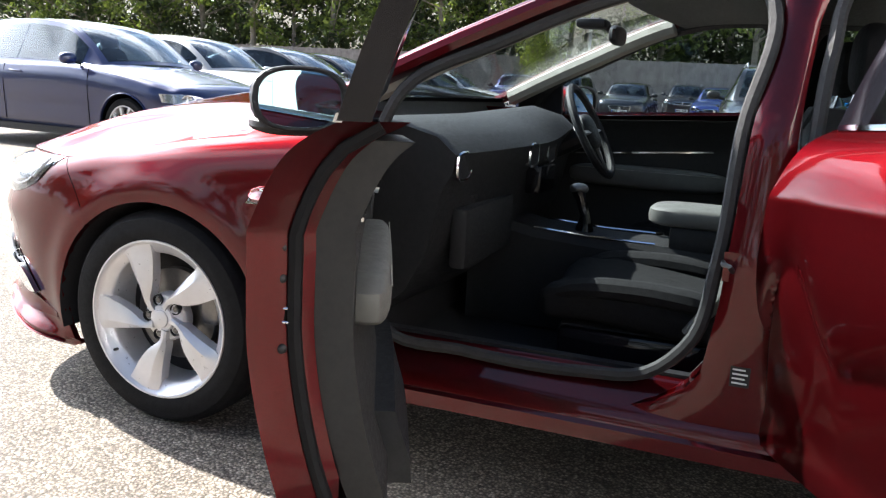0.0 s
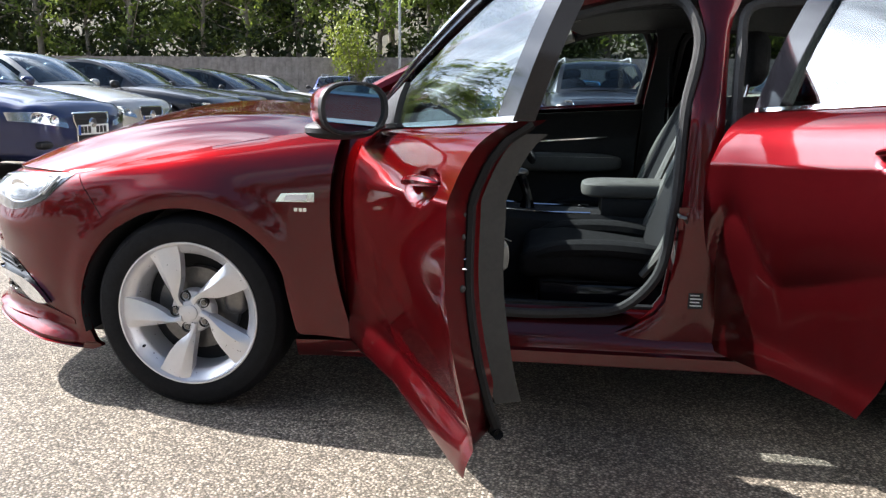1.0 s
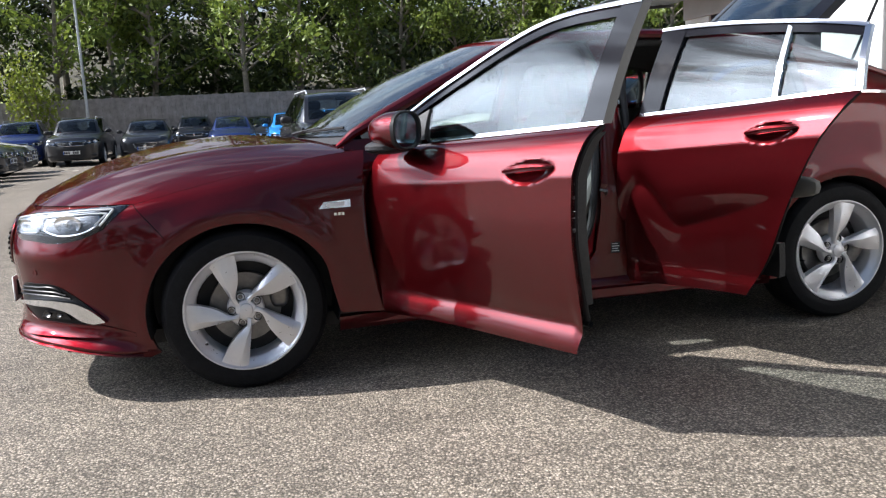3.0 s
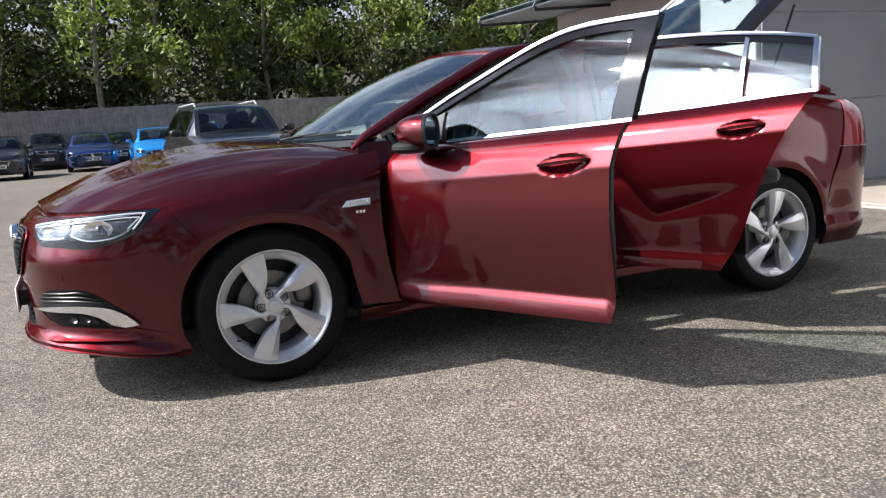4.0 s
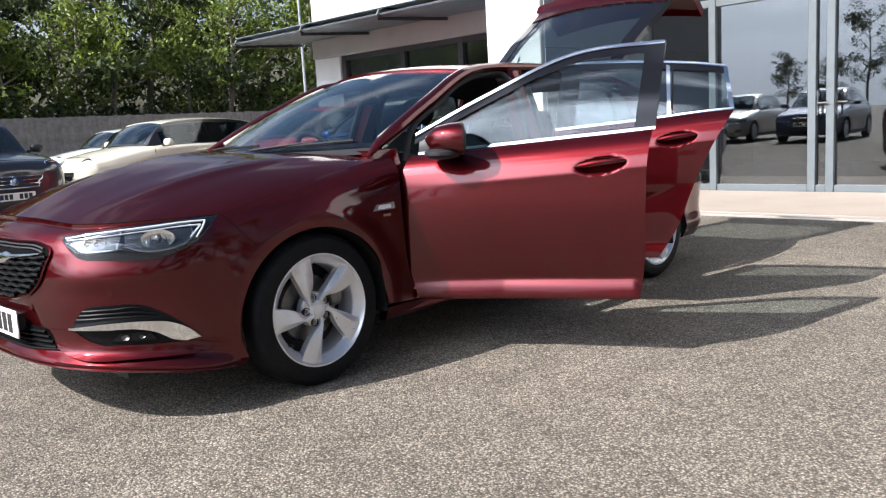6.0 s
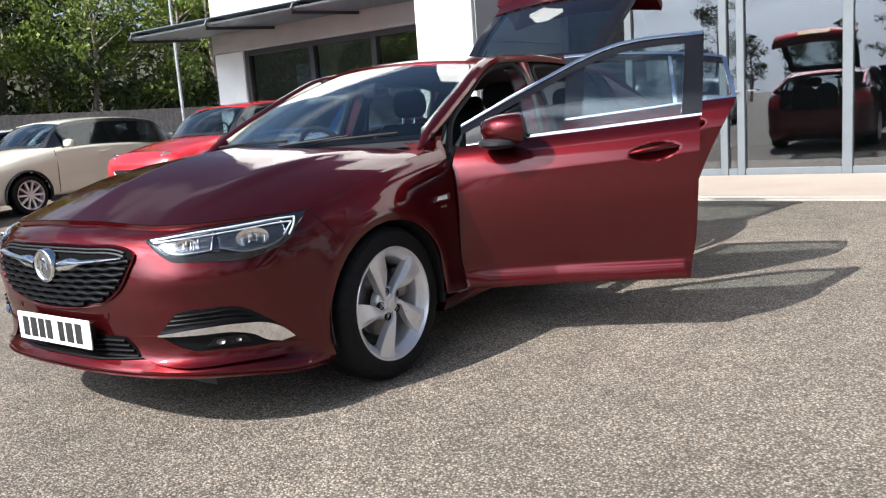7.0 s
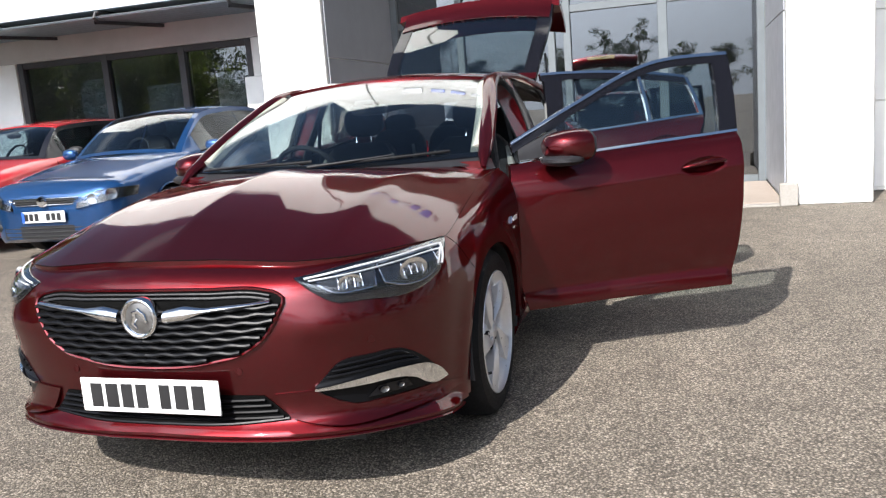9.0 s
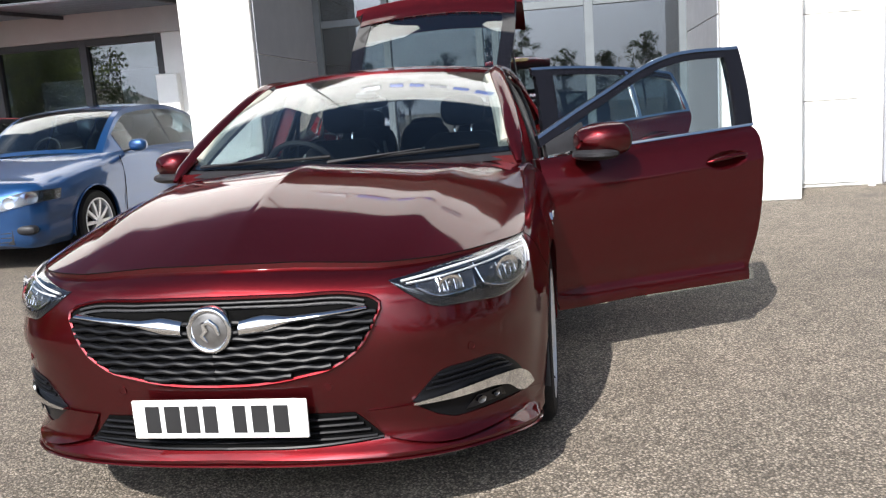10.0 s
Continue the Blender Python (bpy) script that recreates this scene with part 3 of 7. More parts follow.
def skin(uz, extra=0.0, side=-1):
    """The car's outer skin: u runs from the nose's middle along the flank to the tail, z is the height."""
    u, z = np.asarray(uz, float)[..., 0], np.asarray(uz, float)[..., 1]
    e = 0.01
    p, t = PLAN(u), PLAN(np.minimum(u + e, 4.58)) - PLAN(np.maximum(u - e, -1.62))
    t[..., 0] *= np.clip((u + 1.62) / 0.06, 0, 1)
    t /= np.linalg.norm(t, axis=-1, keepdims=True)
    w = np.clip((u + 0.62) / 0.4, 0, 1)
    w = w * w * (3 - 2 * w)
    d = ROUND_K(u) * ROUND(z - SHOULDER(u)) + (1 - w) * LOW_F(z + 0.24 - LIP(u)) + w * (LOW_W(z) + np.clip((u - 0.45) / 0.25, 0, 1) * (LOW_S(z) - LOW_W(z)))
    b = z - BLADE(u)
    d = d + BLADE_K(u) * np.where(b > 0, np.exp(-(np.sqrt(b * b + 4e-5) - 0.0063) / np.where(u < 1.665, 0.08, 0.05)), np.exp(-(np.sqrt(b * b + 4e-5) - 0.0063) / np.where(u < 1.665, 0.045, 0.14)))
    crease = z - (SHOULDER(u) - 0.155)
    d = d - 0.010 * np.clip((u - 0.55) / 0.5, 0, 1) * np.clip((3.3 - u) / 0.4, 0, 1) * np.exp(-np.abs(crease) / 0.05)
    # the doors tuck in towards the sill
    d = d + 0.045 * np.clip((0.74 - z) / 0.44, 0, 1) ** 1.5 * np.clip((u - 0.55) / 0.45, 0, 1) * np.clip((2.5 - u) / 0.3, 0, 1)
    # shelf under the headlamp
    d = d - 0.012 * np.exp(-(((z - 0.60) / 0.05) ** 2)) * np.exp(-(((u + 0.88) / 0.24) ** 4))
    for c in (0.0, 2.829):
        r = np.hypot(u - c, z - 0.34)
        d = d - 0.013 * np.exp(-(((r - 0.40) / 0.055) ** 2)) * (z > 0.2)
    d = d + extra
    x, y = p[..., 0] + t[..., 1] * d, p[..., 1] - t[..., 0] * d
    return np.stack([x, side * y, z + 0 * x], -1)


RAIL = curve1([0.5, 0.9, 1.33, 1.7, 2.2, 2.65, 3.05, 3.45], [(0.785, 1.02), (0.725, 1.215), (0.645, 1.388), (0.64, 1.412), (0.65, 1.398), (0.68, 1.338), (0.715, 1.225), (0.745, 1.09)])


def belt_y(x):
    return -skin(np.stack([x, SHOULDER(x)], -1))[..., 1]


def cabin(xt, extra=0.0, side=-1):
    """The side of the cabin: x along the car, t from the belt (0) to the roof rail (1)."""
    x, t = np.asarray(xt, float)[..., 0], np.asarray(xt, float)[..., 1]
    r = RAIL(x)
    z = SHOULDER(x) + t * (r[..., 1] - SHOULDER(x))
    y = belt_y(x) + t * (r[..., 0] - belt_y(x)) + 0.014 * np.sin(np.pi * np.clip(t, 0, 1)) - extra
    return np.stack([x, side * y, z], -1)


def cabin_xz(xz, extra=0.0, side=-1):
    """As cabin(), but from x and the height z."""
    xz = np.asarray(xz, float)
    x, z = xz[..., 0], xz[..., 1]
    zs, r = SHOULDER(x), RAIL(x)
    return cabin(np.stack([x, (z - zs) / np.maximum(r[..., 1] - zs, 0.02)], -1), extra, side)


car = tagged(empty("car"), "metallic dark red five-door liftback, two side doors and tailgate open", "car")


def panel(name, P2, mat, parent, side=-1, lift=0.0, depth=0.02, fn=skin, label="", off=None, back=False):
    b = Build().shell(fn(P2, -lift, side), fn(P2, depth - lift, side), back)
    if off is not None:
        b.turned(Matrix.Translation(-Vector(off)))
    return b.make(name, mat, parent, label, 30)


FLAT = 0.93


def ring_arc(c, r, a0, a1, n=20):
    a = np.radians(np.linspace(a0, a1, n))
    return np.stack([c[0] + r * np.cos(a), c[1] + FLAT * r * np.sin(a)], 1)


AR = 0.385
# Front: bumper, wings
top_edge = np.array([(-1.62, 0.800), (-1.4, 0.797), (-1.2, 0.786), (-1.12, 0.782), (-0.9, 0.784), (-0.65, 0.792), (-0.40, 0.797)])
for s in (-1, 1):
    arch_f = ring_arc((0, 0.34), AR, 205, 133, 14)
    wing_split = np.array([arch_f[-1], (-0.335, 0.71), (-0.40, 0.797)])
    right = np.concatenate([[(-0.395, 0.172)], arch_f, wing_split[1:]])
    P = coons(smoothline([(-1.62, 0.236), (-1.2, 0.234), (-1.0, 0.231), (-0.8, 0.217), (-0.6, 0.192), (-0.395, 0.172)]), right, smoothline(top_edge), [(-1.62, 0.236), (-1.62, 0.80)], 60, 64)
    if s > 0:
        if abs(P[0, 0, 0] - P[0, -1, 0]) < abs(P[0, 0, 0] - P[-1, 0, 0]):
            P = P.transpose(1, 0, 2)
        if P[0, 0, 0] > P[0, -1, 0]:
            P = P[:, ::-1]
        whole = lambda d: np.concatenate([skin(P, d, -1)[:, ::-1], skin(P, d, 1)[:, 1:]], 1)
        Build().shell(whole(0.0), whole(0.02)).make("front_bumper", RED, car, "red front bumper with a lower lip", 30)
    # gap between bumper and wing
    line = smoothline([(-0.405, 0.793), (-0.345, 0.728), (-0.285, 0.655)], 16)
    Build().tube(skin(line, 0.0010, s), 0.0020, 6).make("panel_gap", VOID, car, "dark panel gap")
    arch = ring_arc((0, 0.34), AR, 133, -8, 30)
    P = coons(np.concatenate([arch, [(0.575, 0.275)]]), smoothline([(0.575, 0.275), (0.535, 0.42), (0.508, 0.6), (0.508, 0.8), (0.535, 0.958)]),
              smoothline([(-0.40, 0.797), (-0.2, 0.842), (0, 0.882), (0.2, 0.917), (0.36, 0.942), (0.535, 0.958)]), [arch[0], (-0.335, 0.71), (-0.40, 0.797)], 44, 26)
    panel("front_wing", P, RED, car, s, label="red front wing with a flared wheel arch")
    # rear quarter and rear bumper
    arch_r = ring_arc((2.829, 0.34), AR, 160, 0, 30)
    P = coons(arch_r, smoothline([(3.214, 0.34), (3.26, 0.55), (3.35, 0.8), (3.42, 1.04)]), smoothline([(2.72, 1.095), (2.95, 1.10), (3.2, 1.09), (3.42, 1.06)]),
              smoothline([(2.467, 0.472), (2.50, 0.68), (2.61, 0.92), (2.72, 1.095)]), 44, 26)
    panel("rear_quarter", P, RED, car, s)
    P = coons([(3.22, 0.22), (3.7, 0.2), (4.58, 0.2)], [(4.58, 0.2), (4.58, 0.72)], [(3.38, 0.78), (3.8, 0.76), (4.58, 0.72)], [(3.214, 0.22), (3.22, 0.40), (3.29, 0.6), (3.38, 0.78)], 30, 16)
    panel("rear_bumper", P, RED, car, s)
    P = coons([(3.38, 0.785), (3.9, 0.765), (4.0, 0.76)], [(4.0, 0.76), (4.0, 1.0)], [(3.43, 1.05), (3.7, 1.04), (4.0, 1.0)], [(3.38, 0.785), (3.43, 1.05)], 18, 10)
    panel("tail_lamp", P, REDLENS, car, s, label="red tail lamp cluster")
    # sill
    P = coons([(0.38, 0.205), (2.45, 0.205)], [(2.45, 0.205), (2.45, 0.275)], [(0.38, 0.268), (2.45, 0.275)], [(0.38, 0.205), (0.38, 0.268)], 40, 8)
    panel("side_skirt", P, RED, car, s, depth=0.05, label="red side skirt along the sill")
    # cabin side behind the rear door
    X = np.linspace(2.70, 3.44, 20)
    P = np.stack([np.stack([X, np.full_like(X, t)], -1) for t in np.linspace(0, 1, 8)])
    panel("rear_pillar", P, RED, car, s, fn=cabin)
    # roof rail and windscreen pillar
    X = np.r_[np.linspace(0.5, 1.3, 16), np.linspace(1.4, 3.42, 22)]
    R = RAIL(X)
    pts = np.stack([X, s * (R[:, 0] - 0.012), R[:, 1] + 0.002], 1)
    pts = np.vstack([[(0.43, s * 0.785, 0.972)], pts])
    X = np.r_[0.43, X]
    Build().tube(pts, np.interp(X, [0.43, 0.5, 0.65, 1.3, 1.4, 3.42], [0.012, 0.028, 0.040, 0.040, 0.034, 0.034]), 10, 0.75).make("roof_rail", RED, car, "red windscreen pillar and roof rail")
    # wheel wells
    for cx in (0.0, 2.829):
        a = np.radians(np.linspace(-14, 194, 26))
        Build().grid([[(cx + r * math.cos(t), s * y, 0.34 + FLAT * r * math.sin(t)) for t in a] for r, y in ((AR + 0.004, 0.905), (AR - 0.002, 0.88), (AR, 0.62), (0.1, 0.60))]).make("wheel_well", BLACK, car, "black wheel arch liner")


# Bonnet
def bonnet(a, b):
    """a across from -1 to 1, b from the nose to the windscreen."""
    s = np.sign(a + 1e-9)
    u = -1.62 + 1.22 * np.abs(a) ** 1.0
    f = skin(np.stack([u, np.interp(u, top_edge[:, 0], top_edge[:, 1])], -1), 0, 1)
    f[..., 1] *= s
    ae = np.abs(a)
    rear = np.stack([0.50 - 0.20 * (1 - ae**2), 0.775 * a, 1.0 - 0.01 * (1 - ae**2)], -1)
    P = f + (rear - f) * b[..., None]
    xs = P[..., 0]
    uu = np.clip(-0.40 + 0.90 * b, -0.4, 0.5)
    edge = skin(np.stack([uu, np.interp(uu, [-0.4, -0.2, 0, 0.2, 0.36, 0.53], [0.797, 0.842, 0.882, 0.917, 0.942, 0.958])], -1), 0.0, 1)
    k = ae**3
    straight = skin(np.array([[-0.40, 0.797]]), 0, 1)[0]
    endp = np.array([0.50, 0.775, 1.0])
    dev = edge - (straight + (endp - straight) * b[..., None])
    dev[..., 0] = 0
    dev[..., 1] *= s
    P = P + dev * k[..., None]
    crown = 0.105 * np.sin(np.pi * np.clip(b * 0.92 + 0.04, 0, 1)) ** 0.85
    P[..., 2] += crown * (1 - ae**2.2)
    return P


A, B = np.meshgrid(np.linspace(-1, 1, 121), np.linspace(0, 1, 56))
P = bonnet(A, B)
for _ in range(60):
    P[1:-1, 1:-1] += 0.25 * (P[:-2, 1:-1] + P[2:, 1:-1] + P[1:-1, :-2] + P[1:-1, 2:] - 4 * P[1:-1, 1:-1]) * np.array([0, 0, 1.0])
# sharp spine along the middle and a softer crease to each side
P[..., 2] += 0.018 * np.exp(-np.abs(A) / 0.17) * np.clip(B * 5, 0, 1) * np.clip((1 - B) * 4, 0, 1)
rg = 0.46 + 0.26 * B
for sg in (-1, 1):
    d = (A * sg - rg) / 0.07
    P[..., 2] += 0.010 * np.where(d < 0, np.exp(-(d / 1.6) ** 2), np.exp(-((d / 0.8) ** 2))) * np.clip(B * 3, 0, 1) * np.clip((1 - B) * 3, 0, 1)
Q = P - np.array([0, 0, 0.02])
Build().shell(P, Q, False).make("bonnet", RED, car, "red bonnet with a sharp central spine and two side creases", 30)
for edge in (P[:, 0], P[:, -1], P[0]):
    Build().tube(edge - np.array([0, 0, 0.0012]), 0.0017, 6).make("panel_gap", VOID, car, "dark bonnet gap")


# Windscreen, cowl, roof
def screen(v, t, lift=0.0):
    bot = np.stack([0.52 - 0.20 * (1 - v**2), 0.765 * v, 1.022 - 0.008 * (1 - v**2)], -1)
    top = np.stack([1.34 - 0.15 * (1 - v**2), 0.615 * v, 1.392 + 0.034 * (1 - v**2)], -1)
    P = bot + (top - bot) * t[..., None]
    k = np.sin(np.pi * t) * 0.035 + lift
    P[..., 0] -= 0.45 * k
    P[..., 2] += 0.9 * k
    return P


V, T = np.meshgrid(np.linspace(-1, 1, 31), np.linspace(0, 1, 18))
Build().shell(screen(V, T), screen(V, T, -0.005)).make("windscreen", SCREENGLASS, car, "clear raked windscreen", 30)
for v0, v1, t0, t1 in ((-1, 1, 0, 0.045), (-1, 1, 0.955, 1)):
    V, T = np.meshgrid(np.linspace(v0, v1, 31), np.linspace(t0, t1, 4))
    Build().shell(screen(V, T, -0.007), screen(V, T, -0.010)).make("windscreen_border", GLOSSBLACK, car, "black glass border")
v = np.linspace(-1, 1, 31)
cowl = [np.stack([0.49 - 0.20 * (1 - v**2), 0.775 * v, 0.985 - 0.01 * (1 - v**2)], 1), np.stack([0.535 - 0.20 * (1 - v**2), 0.765 * v, 1.02 - 0.008 * (1 - v**2)], 1), np.stack([0.56 - 0.20 * (1 - v**2), 0.76 * v, 0.95 + 0 * v], 1)]
Build().grid(cowl).make("cowl", BLACK, car, "black plastic cowl below the windscreen")


def roof(u, v, drop=0.0):
    xe = 1.34 + 1.48 * u
    r = RAIL(xe)
    x = xe - 0.15 * (1 - v**2) * (1 - u) - 0.02 * (1 - v**2) * u
    crown = np.interp(u, [0, 0.3, 0.7, 1], [0.036, 0.05, 0.055, 0.06])
    return np.stack([x, (r[..., 0] - 0.02) * v, r[..., 1] + 0.008 + crown * (1 - np.abs(v) ** 2.3) - drop], -1)


U, V = np.meshgrid(np.linspace(0, 1, 30), np.linspace(-1, 1, 25))
Build().shell(roof(U, V), roof(U, V, 0.025), False).make("roof", RED, car, "red roof panel", 30)
Build().shell(roof(U, V * 0.98, 0.05), roof(U, V * 0.98, 0.06)).make("headliner", DASH, car, "dark headlining")

# Wipers
for y0, y1, x0 in ((-0.62, 0.02, 0.50), (0.02, 0.66, 0.40)):
    vv = np.linspace(y0, y1, 14) / 0.765
    tt = np.interp(vv, [vv[0], vv[-1]], [0.050, 0.012])
    wiper = Build().tube(screen(vv, tt, 0.008), 0.0055, 6, 1.4).make("wiper", SEAL, car, "black windscreen wiper")
    arm = screen(vv[5:], tt[5:] - np.linspace(-0.012, 0.02, 9), 0.016)
    Build().tube(arm, np.linspace(0.005, 0.011, 9), 6, 0.7).make("wiper_arm", BLACK, wiper, "black wiper arm")

# Underbody
Build().box(-0.75, -0.62, 0.17, 3.75, 0.62, 0.23).make("underbody", BLACK, car, "dark underbody", smooth=False)

# Nose details on the skin
LAMPBODY = simple("lamp_bezel", (0.10, 0.103, 0.11), 0.22, 0.8, 0.5, 25)
SLAT = simple("satin_slat", (0.0045, 0.0047, 0.0058), 0.34, 0, 0.15, 30, spec=0.14)
GUIDE = simple("light_guide", (0.50, 0.51, 0.53), 0.15, 0, 0.03, 20, coat=1.0)
def patch(name, bottom, right, top, left, mat, side, lift, depth, label="", parent=None, m=24, n=8):
    return panel(name, coons(smoothline(bottom, 30), smoothline(right, 12) if len(right) > 2 else right, smoothline(top, 30), smoothline(left, 12) if len(left) > 2 else left, m, n), mat, parent or car, side, lift, depth, label=label, back=True)


def on_skin(uz, lift, side):
    return skin(np.asarray(uz, float), -lift, side)


GR_TOP = curve1([-1.62, -1.4, -1.2, -1.165, -1.146], [0.736, 0.734, 0.724, 0.714, 0.698])
GR_BOT = curve1([-1.62, -1.5, -1.38, -1.27, -1.19, -1.146], [0.486, 0.490, 0.508, 0.540, 0.610, 0.692])
for s in (-1, 1):
    U = np.linspace(-1.62, -1.147, 30)
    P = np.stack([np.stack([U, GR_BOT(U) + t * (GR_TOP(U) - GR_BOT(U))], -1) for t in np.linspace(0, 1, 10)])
    # sheet on the skin; its near-black stands for shade behind the slats
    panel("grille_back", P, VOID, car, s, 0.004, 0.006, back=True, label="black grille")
    edge = np.concatenate([np.stack([U, GR_BOT(U)], 1), np.stack([U, GR_TOP(U)], 1)[::-1]])
    Build().tube(on_skin(smoothline(edge, 60), 0.006, s), 0.006, 6).make("grille_frame", RED, car, "red grille surround")
    for k in range(8):
        z0 = 0.512 + 0.0225 * k
        n = 90
        u = np.linspace(-1.62, -1.15, n)
        wave = 0.0024 * np.sin((u + 1.62) * 2 * np.pi / 0.092 + k * np.pi)
        z = z0 + wave + 0.010 * ((u + 1.62) / 0.45) ** 2
        ok = (z > GR_BOT(u) + 0.012) & (z < GR_TOP(u) - 0.03)
        if ok.sum() > 6:
            line = np.stack([u, z], 1)[ok]
            Build().tube(on_skin(line, 0.012, s), 0.0088, 8, 0.85).make("grille_slat", SLAT, car, "dark grey wavy grille slat")
    for dz in (0.012, 0.024):
        u = np.linspace(-1.62, -1.19, 30)
        Build().tube(on_skin(np.stack([u, GR_TOP(u) - dz], 1), 0.011, s), 0.004, 6).make("grille_slat", BLACK, car)
    # chrome wing to each side of the badge
    u = np.linspace(-1.535, -1.185, 26)
    zc = 0.658 + 0.036 * ((u + 1.535) / 0.35) ** 0.8
    w = np.interp(u, [-1.535, -1.47, -1.40, -1.185], [0.022, 0.025, 0.011, 0.005])
    P = np.stack([np.stack([u, zc + t * w], -1) for t in np.linspace(-1, 1, 7)])
    bulge = np.array([0, 0.010, 0.014, 0.015, 0.014, 0.010, 0])
    G = np.stack([on_skin(P[i], 0.016 + bulge[i], s) for i in range(7)])
    Build().shell(G, on_skin(P, 0.008, s)).make("grille_wing", CHROME, car, "polished chrome grille bar")
    # headlamp
    lb = [(-1.108, 0.746), (-1.048, 0.704), (-0.985, 0.671), (-0.92, 0.666), (-0.86, 0.664), (-0.76, 0.656), (-0.68, 0.661), (-0.61, 0.676), (-0.53, 0.706)]
    lt = [(-1.115, 0.752), (-0.937, 0.772), (-0.715, 0.786), (-0.55, 0.793), (-0.42, 0.796)]
    lr_, ll_ = [(-0.53, 0.706), (-0.478, 0.752), (-0.42, 0.796)], [(-1.108, 0.746), (-1.115, 0.752)]
    lamp = patch("headlamp", lb, lr_, lt, ll_, GLOSSBLACK, s, 0.002, 0.03, "clear headlamp with silver bowls on a black base", m=34, n=12)
    LP = coons(smoothline(lb, 34), smoothline(lr_, 12), smoothline(lt, 34), ll_, 40, 14)
    dome = np.sin(np.pi * np.linspace(0, 1, LP.shape[0]))[:, None] ** 0.5 * np.sin(np.pi * np.linspace(0, 1, LP.shape[1]))[None, :] ** 0.5
    Build().shell(skin(LP, -0.004 - 0.020 * dome, s), skin(LP, -0.0025 - 0.019 * dome, s)).make("lens", LENS, lamp, "clear lens", 50)
    # silver housings of the two bowls, stepped up from the black base
    for fb_, ft_ in (([(-1.035, 0.728), (-0.985, 0.702), (-0.90, 0.698), (-0.835, 0.702)], [(-1.03, 0.742), (-0.93, 0.754), (-0.82, 0.764)]),
                     ([(-0.80, 0.708), (-0.74, 0.690), (-0.66, 0.688), (-0.585, 0.706), (-0.545, 0.728)], [(-0.805, 0.764), (-0.68, 0.772), (-0.55, 0.776)])):
        patch("bowl_housing", fb_, [fb_[-1], ft_[-1]], ft_, [fb_[0], ft_[0]], LAMPBODY, s, 0.007, 0.005, "grey chromed lamp housing", lamp, 16, 6)
        rim_l = np.concatenate([smoothline(fb_, 24), smoothline(ft_, 24)[::-1], np.array(fb_[:1])])
        Build().tube(on_skin(rim_l, 0.009, s), 0.0026, 6).make("bowl_edge", CHROME, lamp, "bright chrome edge")
    for cu, cz, rr in ((-0.925, 0.726, 0.024), (-0.68, 0.731, 0.036)):
        c = on_skin([[cu, cz]], 0.008, s)[0]
        nrm = on_skin([[cu, cz]], 0.1, s)[0] - on_skin([[cu, cz]], 0.0, s)[0]
        m = Matrix.Translation(Vector(c)) @ Vector(nrm).to_track_quat("Y", "Z").to_matrix().to_4x4()
        Build().lathe([(rr, 0.008), (rr * 0.92, 0.0078), (rr * 0.6, 0.002), (rr * 0.3, -0.001), (0.001, -0.0015)], seg=28).turned(m @ Matrix.Diagonal((1.7, 1, 1, 1))).make("reflector", CHROME, lamp, "silver bowl reflector")
        Build().ball((0, 0.004, 0), (rr * 0.36, rr * 0.25, rr * 0.36)).turned(m).make("bulb_cap", STEEL, lamp)
        for kk in range(-3, 4):
            flute = smoothline([(cu + 0.014 * kk, cz - 0.017), (cu + 0.014 * kk + 0.002, cz), (cu + 0.014 * kk, cz + 0.020)], 6)
            Build().tube(on_skin(flute, 0.0125, s), 0.0016, 5).make("flute", CHROME if kk % 2 else LAMPBODY, lamp)
    for off, rr in ((0.007, 0.0042), (0.021, 0.0034)):
        line = np.array([(-1.085 + off, 0.752 - off * 0.5), (-0.93, 0.770 - off), (-0.71, 0.783 - off), (-0.55 - off, 0.790 - off), (-0.475 - off * 1.6, 0.790 - off)])
        Build().tube(on_skin(smoothline(line, 40), 0.012, s), rr, 6).make("light_guide", GUIDE, lamp, "white daytime light strip")
        line = np.array([(-0.475 - off * 1.6, 0.790 - off), (-0.49 - off * 1.6, 0.765 - off * 0.4), (-0.525 - off * 1.6, 0.722 + off * 0.2)])
        Build().tube(on_skin(smoothline(line, 16), 0.012, s), rr, 6).make("light_guide", GUIDE, lamp, "white daytime light strip")
    # lower intake half
    li = [(-1.62, 0.300), (-1.35, 0.302), (-1.166, 0.314)]
    lo = [(-1.62, 0.392), (-1.36, 0.393), (-1.242, 0.390)]
    # no recess here: the opening's shade is painted as a near-black sheet
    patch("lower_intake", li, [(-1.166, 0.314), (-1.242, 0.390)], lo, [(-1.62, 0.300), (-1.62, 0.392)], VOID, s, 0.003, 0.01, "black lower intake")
    for k in range(4):
        u = np.linspace(-1.62, -1.185 - 0.018 * k, 20)
        Build().tube(on_skin(np.stack([u, 0.313 + 0.020 * k + 0.004 * ((u + 1.62) / 0.4) ** 2], 1), 0.008, s), 0.007, 6, 0.7).make("intake_slat", SLAT, car)
    Build().tube(on_skin(smoothline([(-1.62, 0.297), (-1.35, 0.299), (-1.168, 0.311)], 30), 0.006, s), 0.005, 6).make("intake_edge", SLAT, car)
    # fog lamp recess with fins, chrome blade and lamp
    bz_low = [(-1.075, 0.398), (-1.0, 0.354), (-0.937, 0.333), (-0.845, 0.331), (-0.692, 0.325), (-0.60, 0.322)]
    bz_top = [(-1.075, 0.404), (-1.045, 0.434), (-0.997, 0.478), (-0.883, 0.490), (-0.76, 0.482), (-0.67, 0.432), (-0.60, 0.375), (-0.557, 0.334)]
